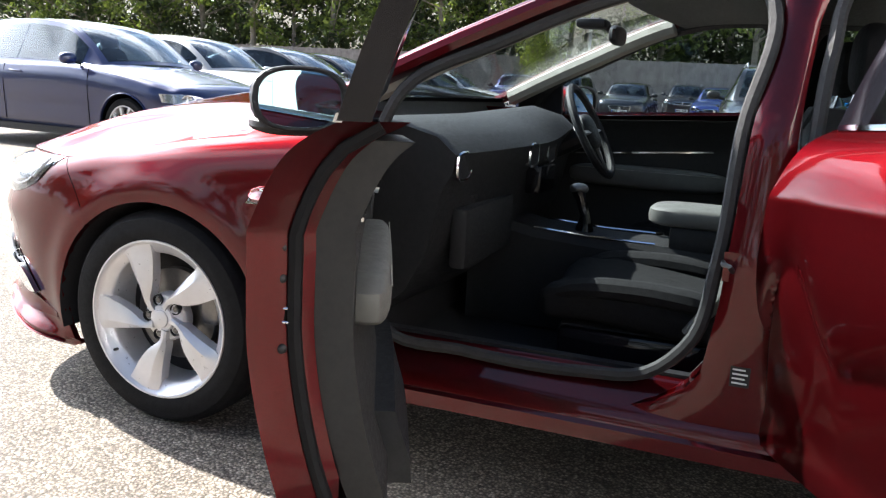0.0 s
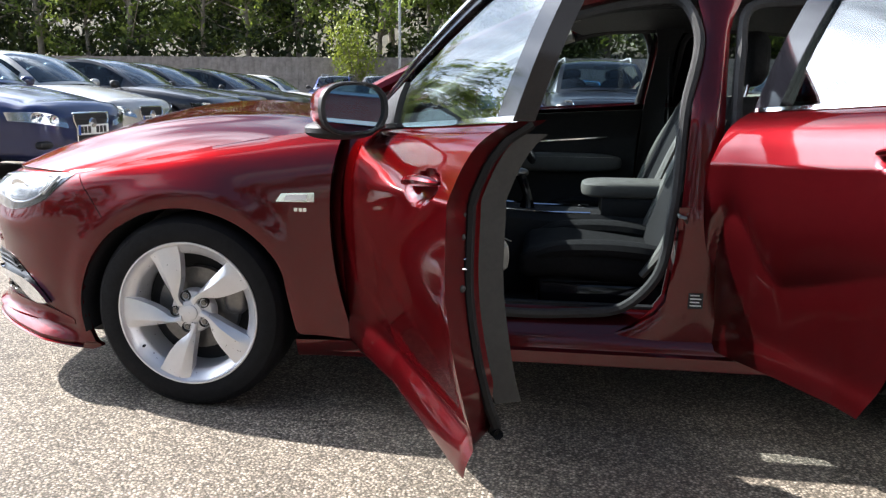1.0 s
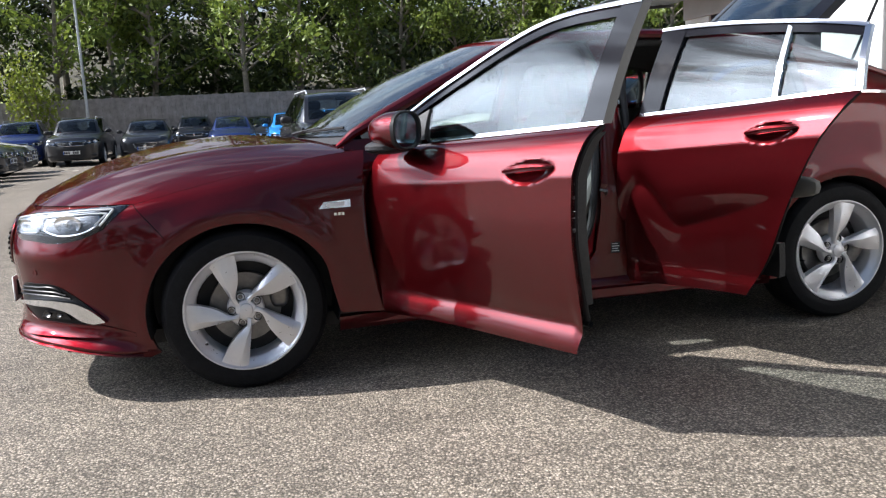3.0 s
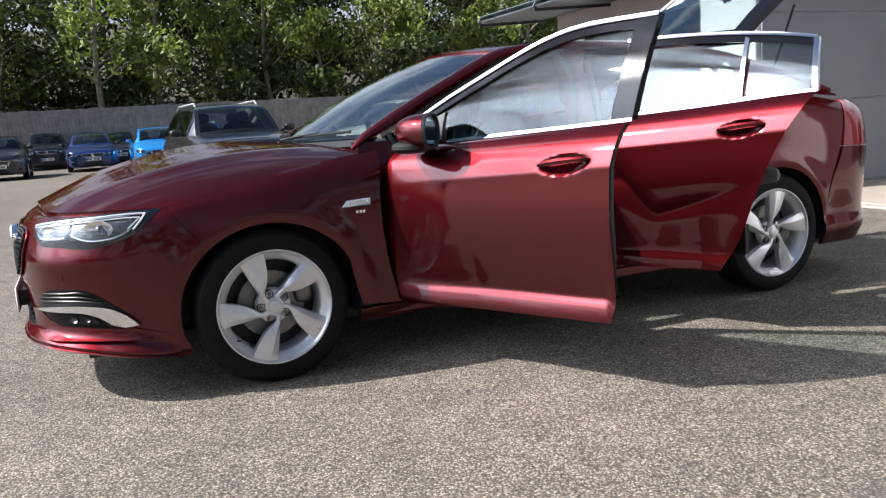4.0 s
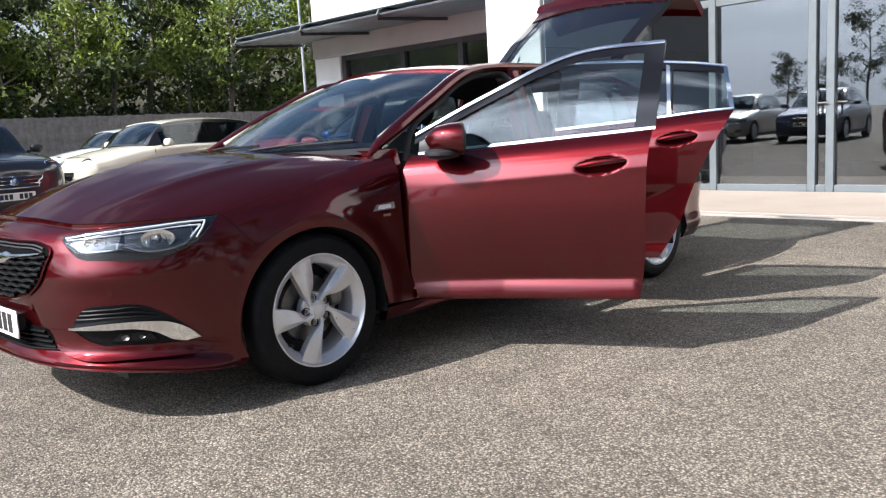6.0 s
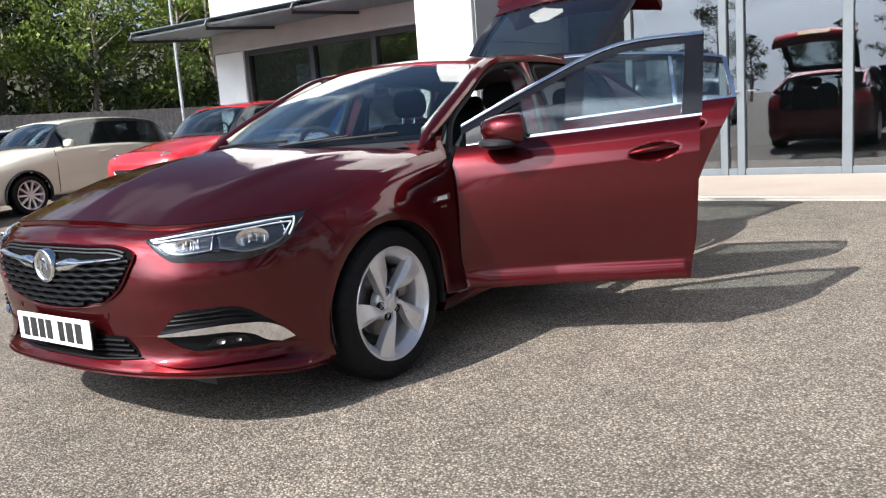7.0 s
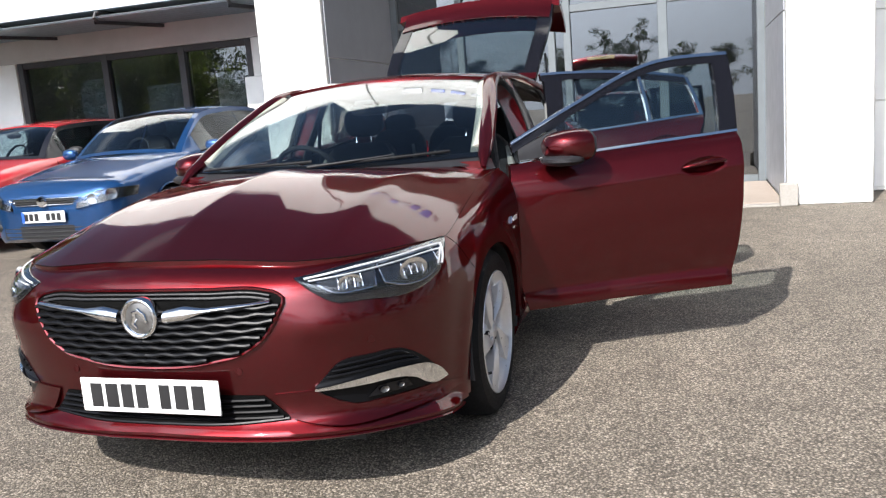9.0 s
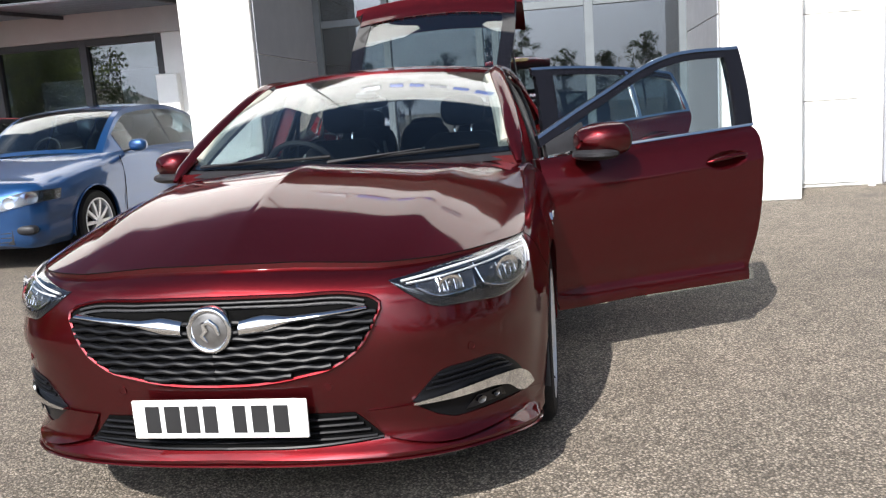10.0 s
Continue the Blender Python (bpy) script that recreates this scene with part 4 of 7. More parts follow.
    fog = patch("fog_bezel", bz_low, [(-0.60, 0.322), (-0.557, 0.334)], bz_top, [(-1.075, 0.398), (-1.075, 0.404)], SLAT, s, 0.003, 0.012, "black fog lamp surround", m=34, n=10)
    for k in range(3):
        line = smoothline([(-1.035 + 0.018 * k, 0.437 + 0.017 * k), (-0.88, 0.443 + 0.016 * k), (-0.76, 0.440 + 0.015 * k), (-0.70 - 0.02 * k, 0.433 + 0.013 * k)], 22)
        Build().tube(on_skin(line, 0.006, s), 0.0055, 6, 0.7).make("fin", SLAT, fog, "black horizontal fin")
    cb = [(-1.075, 0.397), (-0.91, 0.396), (-0.78, 0.391), (-0.715, 0.372), (-0.665, 0.340), (-0.615, 0.326)]
    ct = [(-1.075, 0.404), (-0.91, 0.421), (-0.76, 0.422), (-0.665, 0.409), (-0.60, 0.375), (-0.557, 0.334)]
    patch("chrome_blade", cb, [(-0.615, 0.326), (-0.557, 0.334)], ct, [(-1.075, 0.397), (-1.075, 0.404)], CHROME, s, 0.020, 0.016, "polished chrome blade", fog, 34, 8)
    patch("fog_lamp", [(-0.90, 0.345), (-0.72, 0.343)], [(-0.72, 0.343), (-0.745, 0.376)], [(-0.86, 0.378), (-0.745, 0.376)], [(-0.90, 0.345), (-0.86, 0.378)], GLOSSBLACK, s, 0.008, 0.004, "small clear fog lamp", fog, 10, 5)
    for cu, ru in ((-0.84, 0.011), (-0.775, 0.008)):
        c = on_skin([[cu, 0.361]], 0.010, s)[0]
        nrm = on_skin([[cu, 0.361]], 0.1, s)[0] - c
        m = Matrix.Translation(Vector(c)) @ Vector(nrm).to_track_quat("Y", "Z").to_matrix().to_4x4()
        Build().lathe([(ru, 0.004), (ru * 0.8, 0.001), (0.001, -0.002)], seg=16).turned(m @ Matrix.Diagonal((1.5, 1, 1, 1))).make("fog_reflector", STEEL, fog)
    # red winglet between intake and fog recess, running back to the arch
    wt = resample([(-1.206, 0.392), (-1.075, 0.396), (-1.0, 0.352), (-0.937, 0.331), (-0.845, 0.329), (-0.692, 0.323), (-0.585, 0.318), (-0.44, 0.285)], 48)
    wb_ = smoothline([(-1.160, 0.316), (-1.12, 0.303), (-1.042, 0.287), (-0.788, 0.277), (-0.60, 0.271), (-0.44, 0.266)], 48)
    tt = np.linspace(0, 1, 9)[:, None]
    W2 = wb_[None] + tt[..., None] * (wt - wb_)[None]
    fade = np.clip((-0.44 - W2[..., 0]) / 0.15, 0, 1)
    Build().shell(skin(W2, -0.002 - (0.005 + 0.012 * (1 - tt) ** 1.5) * fade, s), skin(W2, 0.006, s)).make("winglet", RED, car, "red bumper winglet below the fog lamp", 30)
    # lower lip
    line = smoothline([(-1.62, 0.252), (-1.2, 0.249), (-1.0, 0.246), (-0.8, 0.232), (-0.6, 0.207), (-0.42, 0.186)], 40)
    Build().tube(on_skin(line, 0.003, s), 0.008, 6, 0.5).make("lip", RED, car, "red lower lip")
    # parking sensors
    for cu, cz in ((-1.311, 0.472), (-0.877, 0.536)):
        c = on_skin([[cu, cz]], 0.001, s)[0]
        nrm = on_skin([[cu, cz]], 0.1, s)[0] - c
        m = Matrix.Translation(Vector(c)) @ Vector(nrm).to_track_quat("Y", "Z").to_matrix().to_4x4()
        Build().lathe([(0.013, 0.0), (0.013, 0.002), (0.010, 0.002), (0.0095, 0.001), (0.0005, 0.001)], seg=16).turned(m).make("parking_sensor", RED, car)
# round badge: chrome ring, grey field and a raised crest
badge_m = Matrix.Translation((-1.012, 0, 0.656)) @ pose(0, 0, 0, 0, 0, 90)
badge = Build().lathe([(0.050, 0.004), (0.053, 0.008), (0.058, 0.012), (0.064, 0.010), (0.067, 0.002), (0.067, -0.02)], seg=44).turned(badge_m).make("badge", CHROME, car, "round chrome badge", 60)
Build().lathe([(0.001, 0.009), (0.025, 0.008), (0.042, 0.005), (0.051, 0.003)], seg=36).turned(badge_m).make("badge_field", STEEL, badge, "brushed grey badge field")
Build().tube([tuple(badge_m @ Vector((x, 0.011, z))) for x, z in ((-0.030, -0.012), (-0.022, 0.012), (-0.004, 0.026), (0.014, 0.020), (0.008, 0.002), (0.020, -0.014), (0.006, -0.032))], [0.004, 0.008, 0.010, 0.008, 0.009, 0.007, 0.003], 8, 0.6).make("badge_crest", CHROME, badge)
# number plate with bars in place of its characters
plate = bevelled_box("number_plate", -1.022, -0.26, 0.343, -1.014, 0.26, 0.457, WHITEPLASTIC, car, "white front number plate with black bars", 0.003, 1)
for y0, wd in ((0.198, 0.043), (0.138, 0.046), (0.080, 0.042), (0.025, 0.040), (-0.062, 0.038), (-0.122, 0.046), (-0.184, 0.043)):
    Build().box(-1.0245, y0 - wd / 2, 0.361, -1.0215, y0 + wd / 2, 0.440).make("plate_bar", INK, plate, smooth=False)
Build().box(-1.013, -0.22, 0.367, -0.93, 0.22, 0.437).make("plate_mount", BLACK, car, smooth=False)

# wing badge
P = coons([(0.325, 0.728), (0.455, 0.731)], [(0.455, 0.731), (0.455, 0.762)], [(0.345, 0.757), (0.455, 0.764)], [(0.325, 0.730), (0.345, 0.757)], 10, 4)
for s in (-1, 1):
    wbo = panel("side_repeater", P, CHROME, car, s, 0.008, 0.01, back=True, label="chrome wing repeater badge")
    panel("repeater_lens", P * 0.6 + P.mean((0, 1)) * 0.4, WHITEPLASTIC, wbo, s, 0.010, 0.004, back=True)
for k, uu in enumerate((0.392, 0.408, 0.422)):
    c = on_skin([[uu, 0.705]], 0.002, -1)[0]
    Build().box(c[0] - 0.006, c[1] - 0.002, c[2] - 0.006, c[0] + 0.006, c[1] + 0.002, c[2] + 0.006).make("letter_bar", CHROME, car, smooth=False)


# Wheels
def make_wheel():
    w = empty("wheel")
    w.parent = car
    Build().lathe([(0.245, -0.112), (0.255, -0.116), (0.285, -0.118), (0.312, -0.112), (0.327, -0.098), (0.335, -0.080), (0.337, -0.04), (0.338, 0), (0.337, 0.04), (0.335, 0.080), (0.325, 0.10), (0.30, 0.113), (0.27, 0.113), (0.24, 0.10)], seg=72).make("tyre", RUBBER, w, "black road tyre", 30)
    Build().lathe([(0.243, -0.105), (0.249, -0.112), (0.247, -0.117), (0.242, -0.117), (0.238, -0.109), (0.226, -0.097), (0.208, -0.086), (0.202, -0.075), (0.199, 0.06), (0.235, 0.10), (0.243, 0.10)], seg=72).make("rim", ALLOY, w, "silver alloy rim", 40)
    # blade spokes: one straight edge tangent to the hub, one curved edge that flares to the rim
    for k in range(5):
        sb = Build()
        n = 18
        r = np.linspace(0.030, 0.238, n)
        f = (r - 0.030) / 0.208
        hi = curve1([0.030, 0.058, 0.075, 0.09, 0.11, 0.15, 0.19, 0.238], [-0.012, -0.020, -0.014, -0.003, 0.010, 0.027, 0.038, 0.047])(r)
        lo = -0.0293 - 0.157 * r
        rows = []
        for t in np.linspace(0, 1, 11):
            w_ = lo + (hi - lo) * t
            fold = 0.30
            d = 0.016 * (1 - t / fold) ** 1.2 if t < fold else 0.010 * ((t - fold) / (1 - fold)) ** 1.5
            dep = -0.096 - 0.012 * np.sin(np.pi * np.clip(f * 0.9 + 0.1, 0, 1)) + d * np.clip((1 - f) * 5, 0.25, 1) * np.clip(f * 4, 0.2, 1) - 0.010 * f
            rows.append(np.stack([w_, dep, r], -1))
        G = np.array(rows)
        H = G.copy()
        H[..., 1] += 0.035
        sb.shell(G, H)
        sb.turned(Matrix.Rotation(radians(72 * k - 90), 4, "Y"))
        sb.make("spoke", ALLOY, w, "silver swept blade spoke", 24)
    Build().lathe([(0.001, -0.101), (0.024, -0.1005), (0.027, -0.099), (0.0285, -0.0955), (0.040, -0.0925), (0.046, -0.083), (0.070, -0.078), (0.076, -0.070), (0.077, -0.04)], seg=40).make("hub", ALLOY, w, "silver hub cap", 40)
    for k in range(5):
        a = radians(72 * k + 36)
        Build().lathe([(0.001, -0.084), (0.0085, -0.084), (0.0100, -0.082), (0.0100, -0.06)], seg=8).turned(Matrix.Translation((0.057 * math.cos(a), -0.002, 0.057 * math.sin(a)))).make("lug_bolt", STEEL, w)
        Build().lathe([(0.001, -0.070), (0.0145, -0.070), (0.0150, -0.0865), (0.0175, -0.0865), (0.0185, -0.05)], seg=14).turned(Matrix.Translation((0.057 * math.cos(a), -0.002, 0.057 * math.sin(a)))).make("bolt_recess", BLACK, w)
    Build().tube([(-0.170, -0.098, -0.125), (-0.163, -0.118, -0.121)], 0.005, 6).make("valve", BLACK, w)
    Build().lathe([(0.06, -0.02), (0.145, -0.022), (0.147, -0.012), (0.147, 0.002), (0.06, 0.008)], seg=40).make("brake_disc", STEEL, w, "steel brake disc")
    Build().ball((0.14, -0.02, 0.06), (0.04, 0.035, 0.075), power=0.6).make("caliper", STEEL, w)
    Build().lathe([(0.001, 0.02), (0.21, 0.02), (0.215, 0.08)], seg=30).make("dust_shield", BLACK, w)
    return w


wheel = make_wheel()
wheel.matrix_basis = pose(0, -0.795, 0.335)
for m in (pose(2.829, -0.80, 0.335, 0, 28, 0), pose(0, 0.795, 0.335, 0, 0, 180), pose(2.829, 0.80, 0.335, 0, 40, 180)):
    copy_thing(wheel, m)


# ---- doors ----
def shoulder_line(x0, x1, n=24):
    x = np.linspace(x0, x1, n)
    return np.stack([x, SHOULDER(x)], 1)


def xz_strip(xs, lo, hi, n=5):
    return np.stack([np.stack([xs, lo + t * (hi - lo)], -1) for t in np.linspace(0, 1, n)])


def door_shell(name, P, side, off, label, scoop):
    """Outer skin, and an inner pressing that thins out towards the bottom edge."""
    dep = np.interp(P[..., 1], [0.28, 0.34, 0.48, 1.2], [0.026, 0.045, 0.090, 0.090])
    # the shut faces slope in behind the skin's edge
    along = 1 if abs(P[0, -1, 0] - P[0, 0, 0]) > abs(P[-1, 0, 0] - P[0, 0, 0]) else 0
    k = np.linspace(0, 1, P.shape[along])
    k = k[None, :] if along else k[:, None]
    back = np.clip((k - 0.85) / 0.15, 0, 1) + 0 * P[..., 0]
    Q = skin(P - np.stack([0.055 * back, 0 * back], -1), dep, side)
    hc, hw, hz = scoop
    du = (P[..., 0] - hc) / hw
    q = np.clip(1 - du**2 - ((P[..., 1] - hz - 0.10 * hw * du) / 0.040) ** 2, 0, 1)
    b = Build().shell(skin(P, 0.020 * np.sin(0.5 * np.pi * np.clip(q * 1.2, 0, 1)) ** 1.3, side), Q, True)
    return b.turned(Matrix.Translation(-off)).make(name, RED, car, label, 30)


def make_door(kind, side, angle):
    front = kind == "front"
    hinge = Vector((0.56, side * 0.90, 0)) if front else Vector((1.725, side * 0.89, 0))
    if front:
        left = smoothline([(0.59, 0.275), (0.552, 0.42), (0.524, 0.6), (0.524, 0.8), (0.552, 0.958)])
        right = smoothline([(1.625, 0.285), (1.65, 0.45), (1.662, 0.7), (1.672, 0.9), (1.69, SHOULDER(1.69))])
        bottom, top = [(0.59, 0.275), (1.625, 0.285)], shoulder_line(0.552, 1.69)
    else:
        left = smoothline([(1.65, 0.287), (1.672, 0.5), (1.684, 0.8), (1.708, SHOULDER(1.708))])
        right = smoothline([(2.30, 0.30), (2.41, 0.48), (2.485, 0.68), (2.595, 0.92), (2.705, SHOULDER(2.705))])
        bottom, top = [(1.65, 0.287), (2.30, 0.30)], shoulder_line(1.708, 2.705)
    P = coons(bottom, right, top, left, 96, 96)
    hx0, hx1 = (1.36, 1.585) if front else (2.30, 2.515)
    hz = 0.885 if front else 0.955
    hc, hw = (hx0 + hx1) / 2, (hx1 - hx0) / 2
    door = door_shell(kind + "_door", P, side, hinge, scoop=(hc, hw, hz), label=("open " if angle else "closed ") + "red " + kind + " passenger door with chrome-edged window")
    door.matrix_basis = Matrix.Translation(hinge) @ Matrix.Rotation(radians(angle) * (1 if side < 0 else -1), 4, "Z")
    kw = dict(side=side, off=hinge)
    inset = P[::3, ::3] * np.array([0.935, 0.80]) + P.mean((0, 1)) * np.array([0.065, 0.20]) + np.array([0, 0.065])
    panel("door_card", inset, GREYTRIM, door, depth=0.060, lift=-0.087, back=True, label="grey plastic door lining", **kw)
    # door lining details
    c = P.mean((0, 1))
    ac = Vector(skin(np.array([[c[0] + 0.10, 0.735]]), 0.165, side)[0]) - hinge
    pad = Build().ball(tuple(ac), (0.34, 0.042, 0.048), 28, 12, 0.55).make("armrest", LEATHER, door, "stitched pale grey armrest pad")
    Build().tube([(ac.x - 0.30 + 0.06 * k, ac.y - side * 0.038, ac.z + 0.030) for k in range(11)], 0.0016, 5).make("stitching", PALETRIM, pad)
    pocket = coons([(c[0] - 0.30, 0.36), (c[0] + 0.28, 0.36)], [(c[0] + 0.28, 0.36), (c[0] + 0.28, 0.50)], [(c[0] - 0.30, 0.50), (c[0] + 0.28, 0.50)], [(c[0] - 0.30, 0.36), (c[0] - 0.30, 0.50)], 8, 4)
    panel("pocket", pocket, DASH, door, depth=0.045, lift=-0.14, back=True, **kw)
    strip = coons([(c[0] - 0.22, 0.815), (c[0] + 0.36, 0.86)], [(c[0] + 0.36, 0.86), (c[0] + 0.36, 0.867)], [(c[0] - 0.22, 0.822), (c[0] + 0.36, 0.867)], [(c[0] - 0.22, 0.815), (c[0] - 0.22, 0.822)], 10, 2)
    panel("trim_strip", strip, CHROME, door, depth=0.008, lift=-0.146, back=True, label="thin chrome trim strip", **kw)
    grip = coons([(c[0] - 0.30, 0.825), (c[0] - 0.18, 0.835)], [(c[0] - 0.18, 0.835), (c[0] - 0.18, 0.848)], [(c[0] - 0.30, 0.852), (c[0] - 0.18, 0.848)], [(c[0] - 0.30, 0.825), (c[0] - 0.30, 0.852)], 6, 3)
    panel("inner_handle", grip, CHROME, door, depth=0.012, lift=-0.158, back=True, label="chrome inner handle", **kw)
    # seal round the shut face
    loop = np.concatenate([resample(left[::-1], 20), resample(bottom, 16), resample(right, 24)])
    loop = loop * 0.985 + c * 0.015 - np.array([[0.030, 0]]) * (np.arange(60) > 35)[:, None]
    loop[:, 1] = np.maximum(loop[:, 1], 0.37)
    Build().tube(skin(loop, 0.062, side), 0.012, 8).turned(Matrix.Translation(-hinge)).make("door_seal", SEAL, door, "black rubber door seal")
    lat = skin(np.array([[right[len(right) // 2][0] - 0.024, 0.75]]), 0.045, side)[0]
    lat_t = Matrix.Translation(-hinge)
    latch = Build().box(lat[0] - 0.03, lat[1] - 0.020, lat[2] - 0.008, lat[0] - 0.003, lat[1] + 0.024, lat[2] + 0.008).turned(lat_t).make("latch", VOID, door, "dark latch slot with a bright steel edge", smooth=False)
    Build().tube([(lat[0] - 0.003, lat[1] + side * 0.030, lat[2]), (lat[0] - 0.003, lat[1] + side * 0.020, lat[2] + 0.009), (lat[0] - 0.003, lat[1] - side * 0.022, lat[2] + 0.011)], 0.0018, 6).tube([(lat[0] - 0.003, lat[1] + side * 0.030, lat[2]), (lat[0] - 0.003, lat[1] + side * 0.020, lat[2] - 0.009), (lat[0] - 0.003, lat[1] - side * 0.022, lat[2] - 0.011)], 0.0018, 6).turned(lat_t).make("latch_edge", CHROME, latch, "bright steel latch edge")
    for dz in (0.10, 0.055, -0.05):
        q = skin(np.array([[right[len(right) // 2][0] - 0.026, 0.75 + dz]]), 0.045, side)[0]
        Build().ball((q[0], q[1], q[2]), (0.006, 0.008, 0.008), 8, 6).turned(Matrix.Translation(-hinge)).make("bolt", BLACK, door)
    # window frame, glass, trim
    if front:
        xs = np.linspace(0.575, 1.735, 44)
    else:
        xs = np.linspace(1.735, 2.66, 36)
    zo = RAIL(xs)[:, 1] + 0.004
    zi = np.maximum(zo - 0.046, SHOULDER(xs) + 0.002)
    if front:
        zi = np.where(xs < 0.74, np.maximum(zi, SHOULDER(xs) + 0.004), zi)
    panel("window_frame", xz_strip(xs, zi, zo), GLOSSBLACK, door, depth=0.035, lift=0.0, fn=cabin_xz, back=True, label="black window frame", **kw)
    panel("chrome_trim", xz_strip(xs, zo - 0.010, zo + 0.005), CHROME, door, depth=0.012, lift=0.008, fn=cabin_xz, back=True, label="bright chrome window trim", **kw)
    bx = np.linspace(0.60 if front else 1.73, 1.70 if front else 2.70, 30)
    panel("belt_trim", xz_strip(bx, SHOULDER(bx) - 0.002, SHOULDER(bx) + 0.010), CHROME, door, depth=0.012, lift=0.008, fn=cabin_xz, back=True, label="bright chrome waistline trim", **kw)
    gx = np.linspace(0.66, 1.66, 40) if front else np.linspace(1.80, 2.375, 24)
    zgo = np.maximum(RAIL(gx)[:, 1] - 0.040, SHOULDER(gx) + 0.006)
    pane = panel("window_glass", xz_strip(gx, SHOULDER(gx) - 0.01, zgo, 8), GLASS if front else DARKGLASS, door, depth=0.004, lift=-0.012, fn=cabin_xz, back=True, label="lightly tinted window glass" if front else "tinted window glass", **kw)
    # black pillar covers
    if front:
        Pp = coons([(1.61, SHOULDER(1.61)), (1.70, SHOULDER(1.70))], [(1.70, SHOULDER(1.70)), (1.74, 1.414)], [(1.655, 1.412), (1.74, 1.414)], [(1.61, SHOULDER(1.61)), (1.655, 1.412)], 6, 16)
        panel("pillar_cover", Pp, GLOSSBLACK, door, depth=0.045, lift=0.004, fn=cabin_xz, back=True, label="gloss black pillar cover", **kw)
        sail = coons([(0.60, SHOULDER(0.6) + 0.002), (0.80, SHOULDER(0.8))], [(0.80, SHOULDER(0.8)), (0.80, 1.11)], [(0.60, 1.03), (0.80, 1.12)], [(0.60, SHOULDER(0.6)), (0.60, 1.03)], 8, 6)
        sail[..., 1] = np.minimum(sail[..., 1], RAIL(sail[..., 0])[..., 1] - 0.02)
        panel("mirror_sail", sail, BLACK, door, depth=0.03, lift=-0.002, fn=cabin_xz, back=True, **kw)
    else:
        Pp = coons([(1.72, SHOULDER(1.72)), (1.825, SHOULDER(1.825))], [(1.825, SHOULDER(1.825)), (1.865, 1.40)], [(1.755, 1.414), (1.865, 1.41)], [(1.72, SHOULDER(1.72)), (1.755, 1.414)], 6, 16)
        panel("pillar_cover", Pp, GLOSSBLACK, door, depth=0.045, lift=0.004, fn=cabin_xz, back=True, label="gloss black pillar cover", **kw)
        Pp = coons([(2.355, SHOULDER(2.355)), (2.375, SHOULDER(2.375))], [(2.375, SHOULDER(2.375)), (2.365, 1.36)], [(2.345, 1.37), (2.365, 1.37)], [(2.355, SHOULDER(2.355)), (2.345, 1.37)], 4, 12)
        panel("window_divider", Pp, CHROME, door, depth=0.02, lift=0.004, fn=cabin_xz, back=True, label="chrome window divider", **kw)
        gx = np.linspace(2.385, 2.668, 14)
        panel("quarter_glass", xz_strip(gx, SHOULDER(gx) - 0.01, np.maximum(RAIL(gx)[:, 1] - 0.042, SHOULDER(gx) + 0.01), 6), DARKGLASS, door, depth=0.004, lift=-0.010, fn=cabin_xz, back=True, label="fixed quarter glass", **kw)
        Pp = coons([(2.682, SHOULDER(2.682)), (2.705, SHOULDER(2.705))], [(2.705, SHOULDER(2.705)), (2.672, 1.335)], [(2.650, 1.338), (2.672, 1.335)], [(2.682, SHOULDER(2.682)), (2.650, 1.338)], 5, 12)
        panel("rear_trim", Pp, CHROME, door, depth=0.03, lift=0.006, fn=cabin_xz, back=True, label="chrome rear edge trim", **kw)
    # handle with its dish
    slope = 0.10
    t = np.linspace(-1, 1, 18)
    uz = np.stack([hc + hw * 0.98 * t, hz + 0.010 + slope * hw * t + 0.006 * (1 - t**2)], 1)
    bar = skin(uz, 0, side)
    bar[:, 1] += side * (0.002 + 0.016 * np.sqrt(np.maximum(0, 1 - t**2)))
    Build().tube(bar, 0.006 + 0.015 * (1 - t**2) ** 0.5, 10, 0.6).turned(Matrix.Translation(-hinge)).make("handle", RED, door, "red pull handle")
    if front:
        y0 = side * 0.86
        my = side * 0.965
        mc = Vector((0.735, my, 1.035)) - hinge
        pivot = Matrix.Translation((mc.x, mc.y - side * 0.10, mc.z))
        sweep = pivot @ Matrix.Rotation(radians(-side * 25), 4, "Z") @ pivot.inverted()
        mb = Build()
        rows = []
        for k, x in enumerate(np.linspace(-0.085, 0.07, 10)):
            f = max(0.02, math.sqrt(max(0.0, 1 - (1 - k / 9.0) ** 2))) ** 0.75
            ring = []
            for tt in np.linspace(0, 2 * np.pi, 24, endpoint=False):
                cy, cz = math.cos(tt), math.sin(tt)
                q = lambda v, pw: math.copysign(abs(v) ** pw, v)
                ring.append((mc.x + x, mc.y + 0.118 * f * q(cy, 0.75) + side * 0.012 * (x / 0.07), mc.z + (0.075 * f * q(cz, 0.8)) - 0.012 * side * cy * -1 * 0))
            rows.append(ring)
        mb.grid(rows, close=True)
        mb.turned(sweep).make("mirror_housing", RED, door, "red and black door mirror housing")
        lr = []
        for x, f in ((0.068, 1.0), (0.082, 0.99), (0.084, 0.94), (0.082, 0.87), (0.070, 0.85)):
            lr.append([(mc.x + x, mc.y + 0.118 * f * math.copysign(abs(math.cos(tt)) ** 0.75, math.cos(tt)) + side * 0.012, mc.z + 0.075 * f * math.copysign(abs(math.sin(tt)) ** 0.8, math.sin(tt))) for tt in np.linspace(0, 2 * np.pi, 24, endpoint=False)])
        Build().grid(lr, close=True).turned(sweep).make("mirror_rim", BLACK, door, "black mirror rim")
        gl = []
